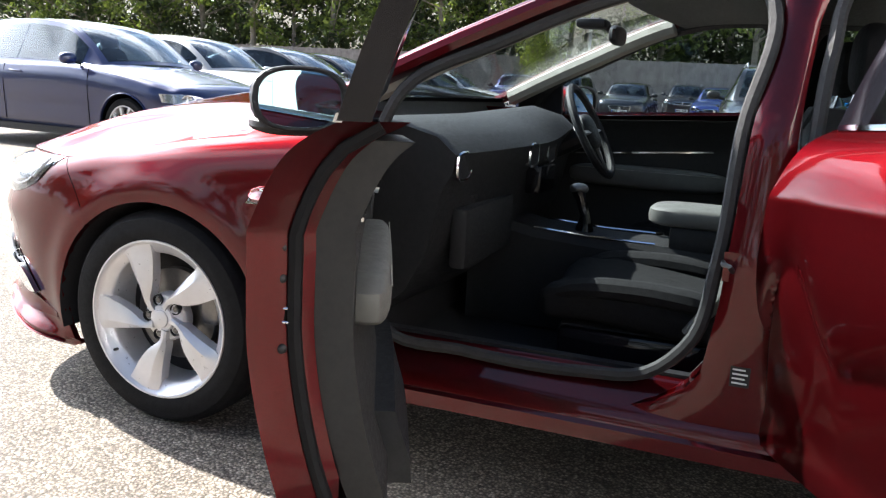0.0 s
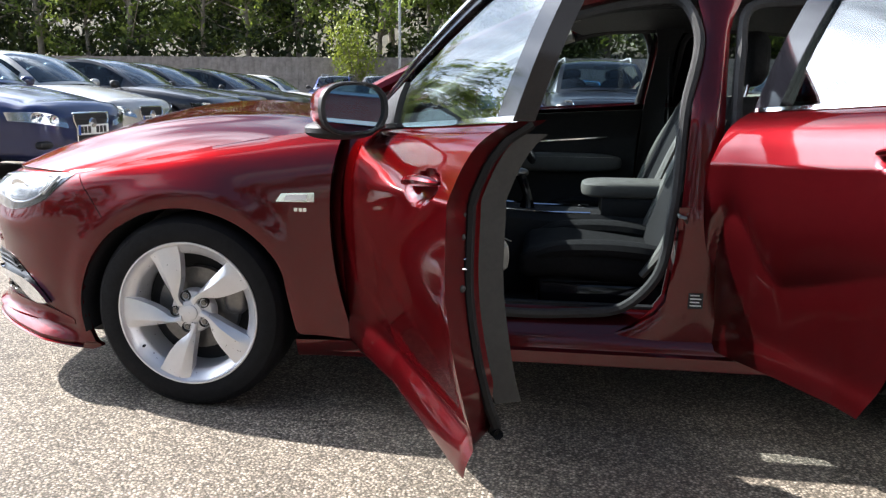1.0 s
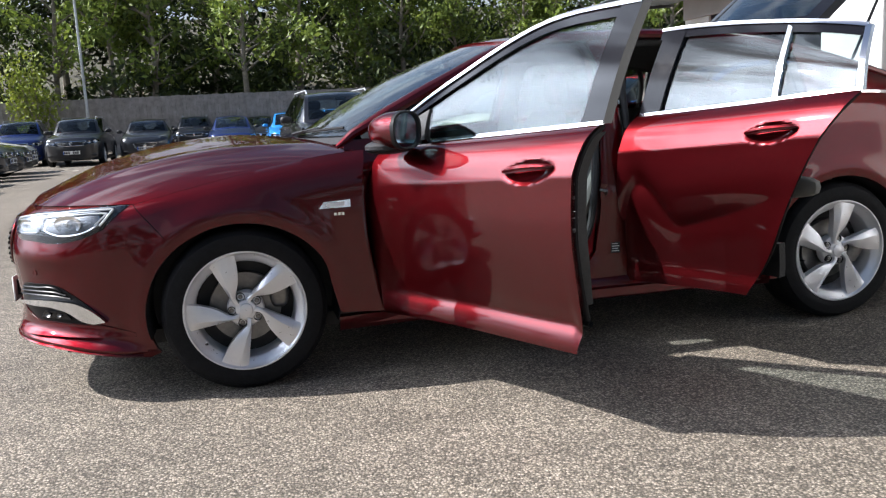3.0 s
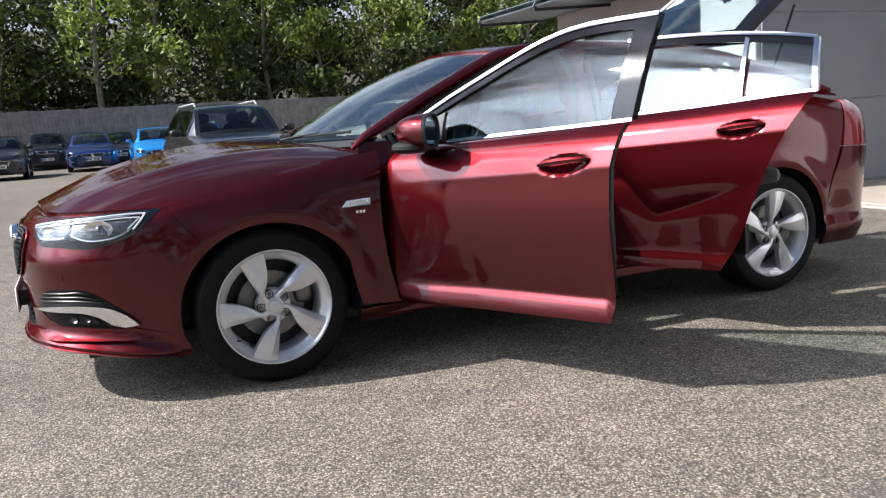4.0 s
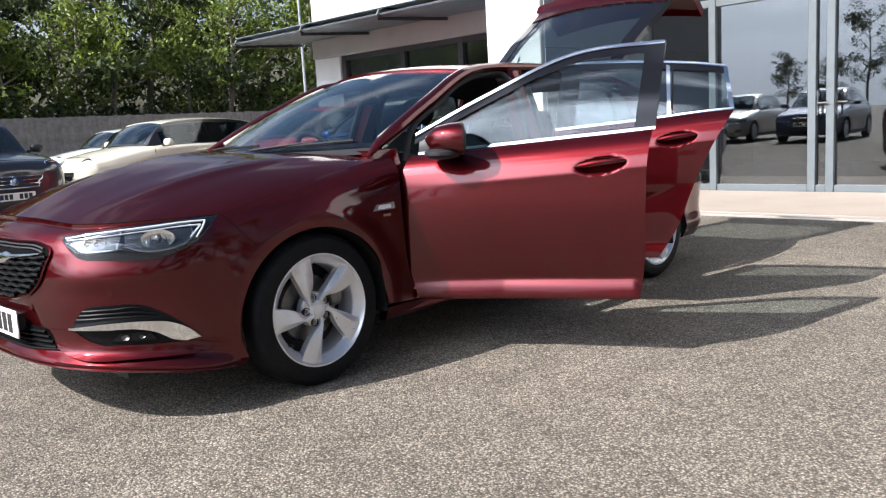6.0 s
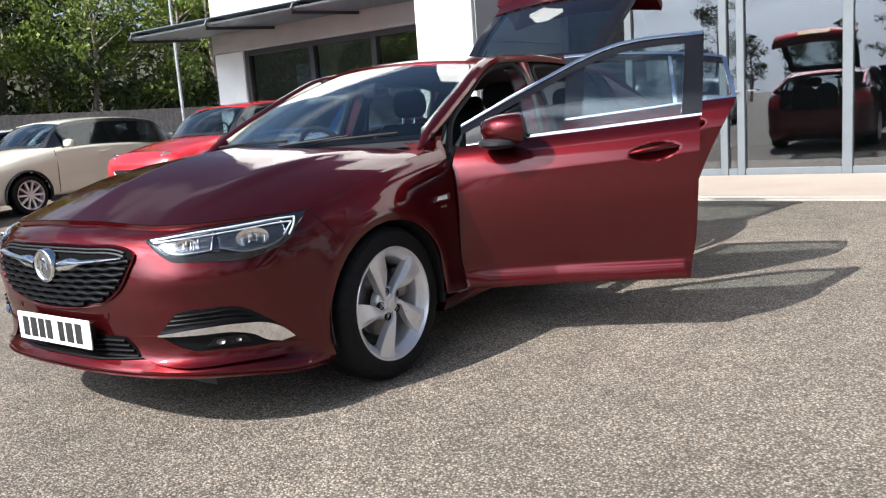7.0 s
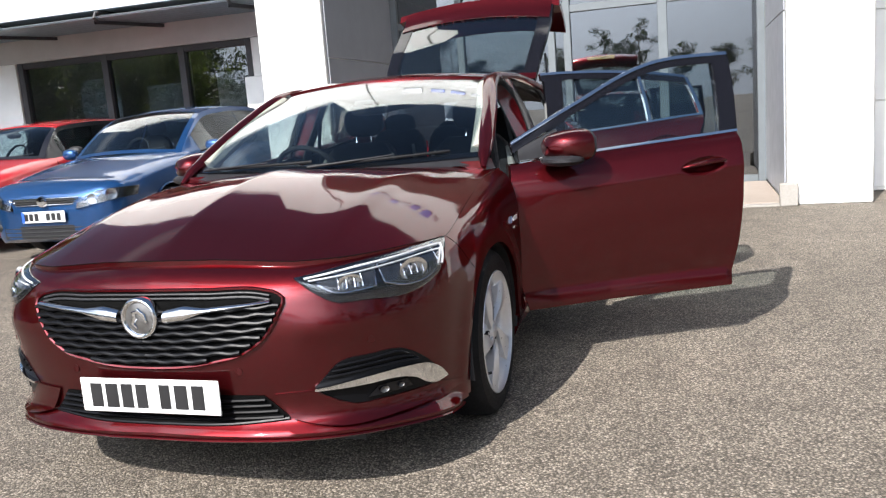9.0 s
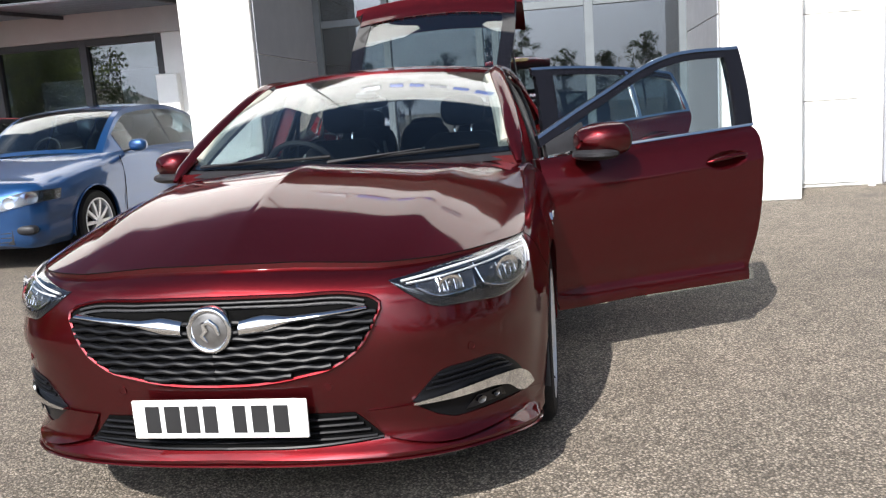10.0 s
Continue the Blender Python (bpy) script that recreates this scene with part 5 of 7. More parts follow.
        for f in (0.87, 0.6, 0.3, 0.02):
            gl.append([(mc.x + 0.074, mc.y + 0.118 * f * math.copysign(abs(math.cos(tt)) ** 0.75, math.cos(tt)) + side * 0.012, mc.z + 0.075 * f * math.copysign(abs(math.sin(tt)) ** 0.8, math.sin(tt))) for tt in np.linspace(0, 2 * np.pi, 24, endpoint=False)])
        Build().grid(gl, close=True).turned(sweep).make("mirror_glass", MIRROR, door, "mirror glass")
        lower = Build()
        lower.ball((mc.x - 0.01, mc.y, mc.z - 0.062), (0.085, 0.105, 0.028), power=0.8)
        lower.turned(sweep).make("mirror_base", BLACK, door, "black lower mirror shell")
        Build().tube([(mc.x + 0.01, y0 - hinge.y - side * 0.02, 0.985), (mc.x, y0 - hinge.y + side * 0.04, 0.988), (mc.x, mc.y, mc.z - 0.055)], [0.03, 0.026, 0.022], 8, 0.6).make("mirror_arm", BLACK, door)
    return door


make_door("front", -1, -64.3)
make_door("rear", -1, -64)
make_door("front", 1, 0)
make_door("rear", 1, 0)


# ---- tailgate ----
TG = Vector((2.82, 0, 1.44))
def hatch(u, v, drop=0.0):
    x = 2.84 + u * 0.93
    z = np.interp(u, [0, 0.2, 0.45, 0.7, 0.9, 1.0], [1.428, 1.385, 1.305, 1.20, 1.125, 1.11])
    w = np.interp(u, [0, 0.5, 1], [0.59, 0.625, 0.63])
    return np.stack([x - 0.02 * (1 - v**2) * (1 - u) + 0.05 * (1 - v**2) * u, w * v, z - 0.045 * np.abs(v) ** 2.2 - drop], -1)


tail = Build()
for v0, v1, u0, u1 in ((-1, -0.84, 0, 1), (0.84, 1, 0, 1), (-0.84, 0.84, 0, 0.1), (-0.84, 0.84, 0.80, 1)):
    U, V = np.meshgrid(np.linspace(u0, u1, 14), np.linspace(v0, v1, 13))
    tail.shell(hatch(U, V), hatch(U, V, 0.045))
tailgate = tail.turned(Matrix.Translation(-TG)).make("tailgate", GLOSSBLACK, car, "open red tailgate with a black-edged rear window")
U, V = np.meshgrid(np.linspace(0.80, 1.02, 6), np.linspace(-0.98, 0.98, 21))
tb = Build().shell(hatch(U, V, -0.008), hatch(U, V, 0.04))
lowz = lambda V, t: np.stack([3.80 + 0.05 * (1 - V**2) + 0.03 * np.sin(t * 3), 0.69 * V, 1.10 - 0.04 * np.abs(V) ** 2.2 - 0.36 * t], -1)
T, V = np.meshgrid(np.linspace(0, 1, 8), np.linspace(-0.98, 0.98, 21))
L = lowz(V, T)
Lb = L.copy(); Lb[..., 0] -= 0.06
tb.shell(L, Lb)
tb.turned(Matrix.Translation(-TG)).make("tail_panel", RED, tailgate, "red painted tailgate skin")
U, V = np.meshgrid(np.linspace(0.0, 0.06, 4), np.linspace(-1, 1, 21))
Build().shell(hatch(U, V, -0.006), hatch(U, V, 0.02)).turned(Matrix.Translation(-TG)).make("tail_header", RED, tailgate)
U, V = np.meshgrid(np.linspace(0.09, 0.81, 16), np.linspace(-0.86, 0.86, 17))
Build().shell(hatch(U, V, 0.004), hatch(U, V, 0.009)).turned(Matrix.Translation(-TG)).make("rear_window", DARKGLASS, tailgate, "dark tinted rear window")
pl = Build().box(3.905, -0.26, 0.84, 3.915, 0.26, 0.95).turned(Matrix.Translation(-TG)).make("rear_plate", YELLOWPLATE, tailgate, "yellow rear number plate", smooth=False)
tailgate.matrix_basis = Matrix.Translation(TG) @ Matrix.Rotation(radians(-57), 4, "Y")
for s in (-1, 1):
    Build().tube([(3.05, s * 0.66, 1.20), (3.30, s * 0.60, 1.62)], 0.008, 6).make("gas_strut", BLACK, car, "black gas strut")

# ---- body shell inside the doors ----
for s in (-1, 1):
    # inner sill
    rows = [np.stack([np.linspace(0.5, 2.5, 20), np.full(20, s * y), np.full(20, z)], 1) for y, z in ((0.885, 0.225), (0.882, 0.262), (0.868, 0.270), (0.862, 0.300), (0.845, 0.322), (0.815, 0.335), (0.79, 0.372), (0.765, 0.385), (0.73, 0.380), (0.72, 0.26))]
    Build().grid(rows).make("sill", RED, car, "red painted door sill")
    Build().box(0.62, min(s * 0.762, s * 0.73), 0.384, 1.58, max(s * 0.762, s * 0.73), 0.394).make("sill_plate", BLACK, car, "black sill tread plate", smooth=False)
    # centre pillar
    z = np.linspace(0.30, 1.405, 26)
    yo = np.interp(z, [0.30, 0.42, 0.70, 1.03, 1.40], [0.855, 0.855, 0.865, 0.815, 0.645])
    xa = np.interp(z, [0.30, 0.36, 0.42, 0.60, 1.03, 1.30, 1.40], [1.36, 1.52, 1.575, 1.60, 1.625, 1.665, 1.64])
    xb = np.interp(z, [0.30, 0.36, 0.45, 1.03, 1.30, 1.40], [1.86, 1.78, 1.735, 1.725, 1.745, 1.79])
    G = np.stack([np.stack([xa + t * (xb - xa), s * (yo - 0.012 * abs(2 * t - 1) ** 3), z], 1) for t in np.linspace(0, 1, 9)])
    H = G.copy(); H[..., 1] -= s * 0.10
    Build().shell(G, H).make("centre_pillar", RED, car, "red centre pillar")
    J = H.copy(); J[..., 1] -= s * 0.012
    Build().shell(H, J).make("pillar_trim", DASH, car, "dark pillar lining")
    # front pillar lower part and hinge face
    z = np.linspace(0.26, 1.0, 16)
    yo = np.interp(z, [0.26, 0.5, 0.85, 1.0], [0.845, 0.855, 0.83, 0.775])
    G = np.stack([np.stack([np.interp(z, [0.26, 0.4, 1.0], [0.62, 0.585, 0.60]) - 0.14 + t * 0.16, s * yo, z], 1) for t in np.linspace(0, 1, 5)])
    H = G.copy(); H[..., 1] -= s * 0.12
    Build().shell(G, H).make("hinge_pillar", RED, car, "red hinge pillar")
    for hz in (0.45, 0.78):
        bevelled_box("hinge", 0.55, min(s * 0.85, s * 0.89), hz - 0.03, 0.62, max(s * 0.85, s * 0.89), hz + 0.03, RED, car, "", 0.006, 1)
    # seals round the two door openings
    def ring3(pts):
        return smoothline(np.array([(x, s * y, z) for x, y, z in pts]), 90)
    Build().tube(ring3([(0.66, 0.79, 0.93), (0.645, 0.80, 0.70), (0.66, 0.80, 0.48), (0.72, 0.80, 0.395), (0.95, 0.80, 0.372), (1.28, 0.80, 0.372), (1.45, 0.80, 0.40), (1.545, 0.81, 0.50), (1.585, 0.82, 0.70), (1.605, 0.79, 1.02), (1.64, 0.69, 1.30), (1.60, 0.635, 1.375), (1.45, 0.615, 1.372), (1.28, 0.635, 1.335), (0.98, 0.705, 1.205), (0.72, 0.765, 1.06), (0.66, 0.79, 0.93)]), 0.017, 8).make("opening_seal", GREYSEAL, car, "grey ribbed opening seal")
    Build().tube(ring3([(1.76, 0.80, 0.98), (1.765, 0.82, 0.60), (1.80, 0.81, 0.42), (1.95, 0.80, 0.372), (2.2, 0.80, 0.372), (2.34, 0.80, 0.46), (2.42, 0.80, 0.66), (2.54, 0.78, 0.92), (2.62, 0.74, 1.12), (2.58, 0.67, 1.31), (2.3, 0.63, 1.365), (1.95, 0.62, 1.375), (1.81, 0.64, 1.355), (1.775, 0.72, 1.2), (1.76, 0.80, 0.98)]), 0.017, 8).make("opening_seal", GREYSEAL, car, "grey ribbed opening seal")
    Build().tube([(1.60, s * 0.85, 0.715), (1.60, s * 0.885, 0.715), (1.615, s * 0.888, 0.712), (1.625, s * 0.85, 0.69)], 0.006, 6).make("striker", STEEL, car, "steel door striker")
    Build().box(1.60, min(s * 0.848, s * 0.853) - 0.004, 0.67, 1.64, max(s * 0.848, s * 0.853) + 0.010, 0.74).make("striker_plate", RED, car, smooth=False)
    lb = Build().box(1.645, min(s * 0.852, s * 0.858), 0.42, 1.69, max(s * 0.852, s * 0.858), 0.47).make("tyre_label", BLACK, car, "small printed tyre label", smooth=False)
    for k in range(4):
        zz = 0.428 + 0.011 * k
        Build().box(1.650, min(s * 0.8575, s * 0.8595), zz, 1.685 - 0.006 * (k % 2), max(s * 0.8575, s * 0.8595), zz + 0.004).make("label_bar", WHITEPLASTIC, lb, smooth=False)

# ---- cabin ----
Build().grid([[(x, y, 0.262) for x in (0.5, 1.2, 2.0, 3.6)] for y in (-0.74, 0, 0.74)]).make("cabin_floor", CARPET, car, "black carpeted floor")
Build().grid([[(0.62, y, z) for y in (-0.78, 0, 0.78)] for z in (0.25, 0.6, 0.98)]).make("bulkhead", CARPET, car)
y = np.linspace(-0.76, 0.76, 31)
prof = [(0.50, 0.965), (0.62, 0.985), (0.76, 0.975), (0.88, 0.945), (0.935, 0.90), (0.93, 0.85), (0.90, 0.80), (0.885, 0.72), (0.86, 0.62), (0.80, 0.50), (0.70, 0.42)]
rows = []
for x, z in prof:
    bow = 0.05 * (np.abs(y) / 0.76) ** 2
    hump = 0.045 * np.exp(-(((y - 0.37) / 0.17) ** 2)) * (1 if 0.70 < x < 0.94 and z > 0.84 else 0.25 if z > 0.84 else 0)
    rows.append(np.stack([x - bow + (0.03 * np.exp(-(((y - 0.37) / 0.2) ** 2)) if z > 0.85 else 0), y, z + hump], 1))
db = Build().grid(rows)
db.f += [tuple(k * 31 for k in range(len(prof))), tuple(k * 31 + 30 for k in range(len(prof)))]
db.make("dashboard", DASH, car, "black moulded dashboard", 50)
for yy in (-0.70, -0.12, 0.12, 0.70):
    b = Build()
    a = np.linspace(0, 2 * np.pi, 20)
    x0 = 0.932 - 0.05 * (abs(yy) / 0.76) ** 2
    b.tube([(x0, yy + 0.055 * math.copysign(abs(math.cos(t)) ** 0.6, math.cos(t)), 0.865 + 0.038 * math.copysign(abs(math.sin(t)) ** 0.6, math.sin(t))) for t in a], 0.005, 5)
    b.make("vent_ring", CHROME, car, "chrome air vent ring")
    Build().box(x0 - 0.02, yy - 0.05, 0.832, x0 + 0.002, yy + 0.05, 0.898).make("air_vent", BLACK, car, smooth=False)
bevelled_box("centre_screen", 0.90, -0.10, 0.73, 0.955, 0.10, 0.825, GLOSSBLACK, car, "dark infotainment screen", 0.008)
bevelled_box("instrument_panel", 0.86, 0.25, 0.86, 0.905, 0.50, 0.945, GLOSSBLACK, car, "dark instrument cluster", 0.01)
bevelled_box("glovebox", 0.84, -0.66, 0.56, 0.895, -0.20, 0.74, DASH, car, "black glovebox lid", 0.015)
for k in range(5):
    Build().box(0.9, -0.66 + 0.012 * k, 0.775 - 0.008 * (k % 3), 0.906, -0.653 + 0.012 * k, 0.781).make("label_bar", GREYTRIM, car, smooth=False)
# steering wheel
sw = Build()
a = np.linspace(0, 2 * np.pi, 40)
m = pose(1.02, 0.37, 0.935, 0, 62, 0)
sw.tube([tuple(m @ Vector((0.185 * math.cos(t), 0.185 * math.sin(t), 0))) for t in a], 0.0155, 8, cap=False)
wheel_s = sw.make("steering_wheel", DASH, car, "black leather steering wheel with silver spokes")
hub = Build().ball((0, 0, -0.01), (0.075, 0.085, 0.03), power=0.7).turned(m)
hub.make("airbag_boss", DASH, wheel_s)
for t in (math.pi / 2, -math.pi / 2, 0.0):
    Build().tube([tuple(m @ Vector((r * math.cos(t), r * math.sin(t), -0.005))) for r in (0.06, 0.12, 0.18)], [0.022, 0.014, 0.012], 6, 0.5).make("wheel_spoke", STEEL, wheel_s)
Build().tube([tuple(m @ Vector((0, 0, -0.02))), (0.80, 0.37, 0.82)], 0.045, 10).make("steering_column", BLACK, car)
# console
rows = []
for x, w, z in ((0.72, 0.13, 0.66), (0.95, 0.13, 0.615), (1.2, 0.125, 0.60), (1.45, 0.12, 0.60), (1.72, 0.11, 0.58)):
    rows.append([(x, -w, 0.27), (x, -w, z - 0.03), (x, -w + 0.02, z), (x, w - 0.02, z), (x, w, z - 0.03), (x, w, 0.27)])
Build().grid(rows).make("centre_console", DASH, car, "black centre console", 30)
Build().ball((1.52, 0, 0.698), (0.20, 0.115, 0.036), 28, 12, 0.45).make("armrest", LEATHER, car, "grey padded centre armrest")
bevelled_box("armrest_box", 1.40, -0.105, 0.59, 1.70, 0.105, 0.668, DASH, car, "", 0.01)
for yy in (-0.112, 0.112):
    Build().tube([(0.95, yy, 0.618), (1.15, yy, 0.606), (1.36, yy, 0.606)], 0.005, 6).make("console_trim", CHROME, car, "chrome console trim")
Build().tube([(1.10, 0, 0.60), (1.10, 0, 0.66), (1.08, 0, 0.72), (1.07, 0, 0.745)], [0.035, 0.018, 0.02, 0.026], 10).make("gear_lever", GLOSSBLACK, car, "black gear lever with silver top")
Build().ball((1.07, 0, 0.752), (0.034, 0.026, 0.020)).make("gear_knob", STEEL, car)


def make_seat(y0, x0=0.0):
    """A front seat; x0 slides it along its rails."""
    seat = bevelled_box("front_seat", 1.16 + x0, y0 - 0.22, 0.30, 1.60 + x0, y0 + 0.22, 0.44, DASH, car, "black cloth front seat with pale side bolsters", 0.03, 2)
    rows = []
    for x, w, zc, h in ((1.10, 0.20, 0.475, 0.035), (1.13, 0.235, 0.485, 0.06), (1.25, 0.25, 0.50, 0.065), (1.42, 0.255, 0.485, 0.065), (1.58, 0.25, 0.47, 0.06), (1.68, 0.23, 0.48, 0.05)):
        ring = []
        for t in np.linspace(0, 2 * np.pi, 24, endpoint=False):
            c, s_ = math.cos(t), math.sin(t)
            yy = w * math.copysign(abs(c) ** 0.55, c)
            dip = -0.028 * (1 - (yy / w) ** 2) ** 2 if s_ > 0 else 0
            ring.append((x + x0, y0 + yy, zc + h * math.copysign(abs(s_) ** 0.6, s_) + dip + (0.02 * (abs(yy) / w) ** 4 if s_ > 0 else 0)))
        rows.append(ring)
    b = Build().grid(rows, close=True)
    b.f.append(tuple(range(24)))
    b.f.append(tuple(range(5 * 24, 6 * 24)))
    b.make("cushion", CLOTH, seat, "black cloth cushion", 50)
    for s in (-1, 1):
        pts = [(1.12 + x0, y0 + s * 0.20, 0.50), (1.20 + x0, y0 + s * 0.218, 0.535), (1.36 + x0, y0 + s * 0.226, 0.552), (1.52 + x0, y0 + s * 0.226, 0.545), (1.64 + x0, y0 + s * 0.215, 0.525)]
        Build().tube(smoothline(pts, 18), np.interp(np.linspace(0, 1, 18), [0, 0.2, 0.8, 1], [0.020, 0.042, 0.045, 0.03]), 10, 0.75).make("cushion_bolster", CLOTH, seat)
        Build().tube(smoothline([(1.13 + x0, y0 + s * 0.15, 0.533), (1.35 + x0, y0 + s * 0.165, 0.537), (1.58 + x0, y0 + s * 0.165, 0.520)], 12), 0.003, 5).make("stitching", GREYTRIM, seat)
    bevelled_box("side_shield", 1.17 + x0, y0 - 0.245 if y0 < 0 else y0 + 0.215, 0.30, 1.66 + x0, y0 - 0.215 if y0 < 0 else y0 + 0.245, 0.43, GLOSSBLACK, seat, "", 0.02, 2)
    rows = []
    for z, xx, w, h in ((0.46, 1.62, 0.22, 0.06), (0.55, 1.655, 0.25, 0.075), (0.72, 1.72, 0.265, 0.075), (0.90, 1.785, 0.26, 0.065), (1.02, 1.83, 0.22, 0.055), (1.075, 1.85, 0.16, 0.04)):
        ring = []
        for t in np.linspace(0, 2 * np.pi, 28, endpoint=False):
            c, s_ = math.cos(t), math.sin(t)
            yy = w * math.copysign(abs(c) ** 0.6, c)
            bol = -0.045 * (abs(yy) / w) ** 3 if s_ < 0 else 0.0
            ring.append((xx + x0 + h * math.copysign(abs(s_) ** 0.7, s_) + bol, y0 + yy, z))
        rows.append(ring)
    b = Build().grid(rows, close=True)
    b.f.append(tuple(range(28)))
    b.f.append(tuple(range(5 * 28, 6 * 28)))
    b.make("backrest", CLOTH, seat, "black cloth backrest", 50)
    for s in (-1, 1):
        pts = [(1.52 + x0, y0 + s * 0.262, 0.47), (1.585 + x0, y0 + s * 0.268, 0.56), (1.645 + x0, y0 + s * 0.272, 0.72), (1.71 + x0, y0 + s * 0.262, 0.88), (1.765 + x0, y0 + s * 0.225, 1.0)]
        Build().tube(smoothline(pts, 20), np.interp(np.linspace(0, 1, 20), [0, 0.25, 0.7, 1], [0.020, 0.040, 0.030, 0.012]), 8, 0.6).make("bolster", LEATHER, seat, "pale grey side bolster")
    Build().ball((1.885 + x0, y0, 1.205), (0.045, 0.135, 0.095), 20, 12, 0.7).make("headrest", CLOTH, seat, "black headrest")
    for s in (-0.05, 0.05):
        Build().tube([(1.855 + x0, y0 + s, 1.06), (1.875 + x0, y0 + s, 1.15)], 0.006, 6).make("headrest_post", CHROME, seat)
    for k in (0, 1):
        Build().ball((1.235 + x0, y0 - 0.223, 0.36 + 0.022 * k), (0.005, 0.004, 0.004), 6, 5).make("seat_switch", WHITEPLASTIC, seat)
    return seat


make_seat(-0.37)
make_seat(0.37)
Build().tube([(1.46, -0.14, 0.45), (1.43, -0.145, 0.55)], 0.012, 6, 0.5).make("belt_buckle", BLACK, car)
for y0 in (-0.42, 0.0, 0.42):
    w = 0.20 if y0 else 0.17
    Build().ball((2.26, y0, 0.50), (0.25, w + 0.02, 0.085), 20, 10, 0.5).make("rear_cushion", CLOTH, car, "black rear seat cushion")
    Build().ball((0, 0, 0), (0.075, w + 0.015, 0.33), 20, 12, 0.5).turned(pose(2.60, y0, 0.82, 0, 18, 0)).make("rear_backrest", CLOTH, car, "black rear seat back")
    Build().ball((2.72, y0, 1.17 if y0 else 1.12), (0.045, 0.12, 0.075 if y0 else 0.05), 16, 10, 0.7).make("rear_headrest", CLOTH, car, "black rear headrest")
    if y0:
        for s in (-1, 1):
            Build().tube(smoothline([(2.46, y0 + s * 0.15, 0.60), (2.52, y0 + s * 0.17, 0.80), (2.60, y0 + s * 0.13, 1.02)], 14), 0.018, 6, 0.6).make("rear_bolster", LEATHER, car, "pale grey side bolster")
Build().ball((1.15, 0.03, 1.275), (0.02, 0.11, 0.032), 16, 8, 0.7).make("rear_view_mirror", BLACK, car, "black rear-view mirror")
Build().tube([(1.08, 0.0, 1.325), (1.13, 0.03, 1.29)], 0.012, 6).make("mirror_stalk", BLACK, car)
bevelled_box("sensor_pod", 1.02, -0.05, 1.295, 1.12, 0.06, 1.325, BLACK, car, "black windscreen sensor pod", 0.01)
for s in (-1, 1):
    # inner roof side trims
    for x0, x1, mt, lb_ in ((0.58, 1.27, PALETRIM, "pale beige windscreen pillar lining"), (1.29, 2.7, DASH, "dark roof side lining")):
        X = np.linspace(x0, x1, 20)
        R = RAIL(X)
        Build().tube(np.stack([X, s * (R[:, 0] - 0.05), R[:, 1] - 0.02], 1), 0.035, 8).make("pillar_lining", mt, car, lb_)
    Build().tube([(1.72, s * 0.60, 1.25), (1.74, s * 0.66, 0.9), (1.72, s * 0.70, 0.5)], 0.012, 6, 0.3).make("seat_belt", BLACK, car, "black seat belt")


# ---- parked cars ----
WINDOW = simple("dark_car_window", (0.018, 0.022, 0.026), 0.05, 0, 0.2, 2, coat=1.0)
CREAM = paint("cream_paint", (0.62, 0.58, 0.47), 0.06, 0.0, 0.4)
WHITEP = paint("white_paint", (0.70, 0.70, 0.69), 0.05, 0.0, 0.4)
SILVER = paint("silver_paint", (0.50, 0.49, 0.46), 0.2, 0.6, 0.35)
NAVY = paint("navy_paint", (0.006, 0.014, 0.075), 0.3, 0.3, 0.3)
GOLFBLUE = paint("blue_paint", (0.006, 0.048, 0.15), 0.3, 0.6, 0.35)
SKYBLUE = paint("bright_blue_paint", (0.01, 0.20, 0.55), 0.2, 0.1, 0.35)
JAGBLUE = paint("deep_blue_paint", (0.012, 0.028, 0.13), 0.3, 0.4, 0.3)
BLACKP = paint("black_paint", (0.008, 0.008, 0.011), 0.3, 0.2, 0.3)
DARKGREY = paint("dark_grey_paint", (0.022, 0.024, 0.03), 0.3, 0.4, 0.3)
MINIRED = paint("bright_red_paint", (0.42, 0.012, 0.018), 0.15, 0.1, 0.35)
LAMPSILVER = simple("lamp_silver", (0.42, 0.44, 0.47), 0.16, 0.95, 0.15, 40, coat=1.0)

_wm = {}
def small_wheel_meshes():
    t = Build().lathe([(0.226, -0.09), (0.255, -0.098), (0.295, -0.09), (0.312, -0.07), (0.316, 0), (0.312, 0.07), (0.29, 0.09), (0.2, 0.09)], seg=36).make("tyre", RUBBER)
    r = Build().lathe([(0.231, -0.085), (0.233, -0.097), (0.220, -0.097), (0.210, -0.06), (0.204, 0.05)], seg=36)
    for k in range(10):
        a = 2 * math.pi * k / 10
        c, s = math.cos(a), math.sin(a)
        w = 0.016
        P = [[(r_ * c - w_ * s, d, r_ * s + w_ * c) for w_ in (-w, w)] for r_, d in ((0.03, -0.085), (0.12, -0.088), (0.217, -0.084))]
        Q = [[(r_ * c - w_ * s, d + 0.03, r_ * s + w_ * c) for w_ in (-w, w)] for r_, d in ((0.03, -0.085), (0.12, -0.088), (0.217, -0.084))]
        r.shell(P, Q)
    r.lathe([(0.001, -0.09), (0.035, -0.089), (0.045, -0.075)], seg=16)
    r = r.make("rim", ALLOY)
    d = Build().lathe([(0.001, -0.03), (0.19, -0.03)], seg=24).make("brake_disc", BLACK)
    for o in (t, r, d):
        _wm[o.name.split(".")[0]] = o.data
        bpy.data.objects.remove(o)


small_wheel_meshes()


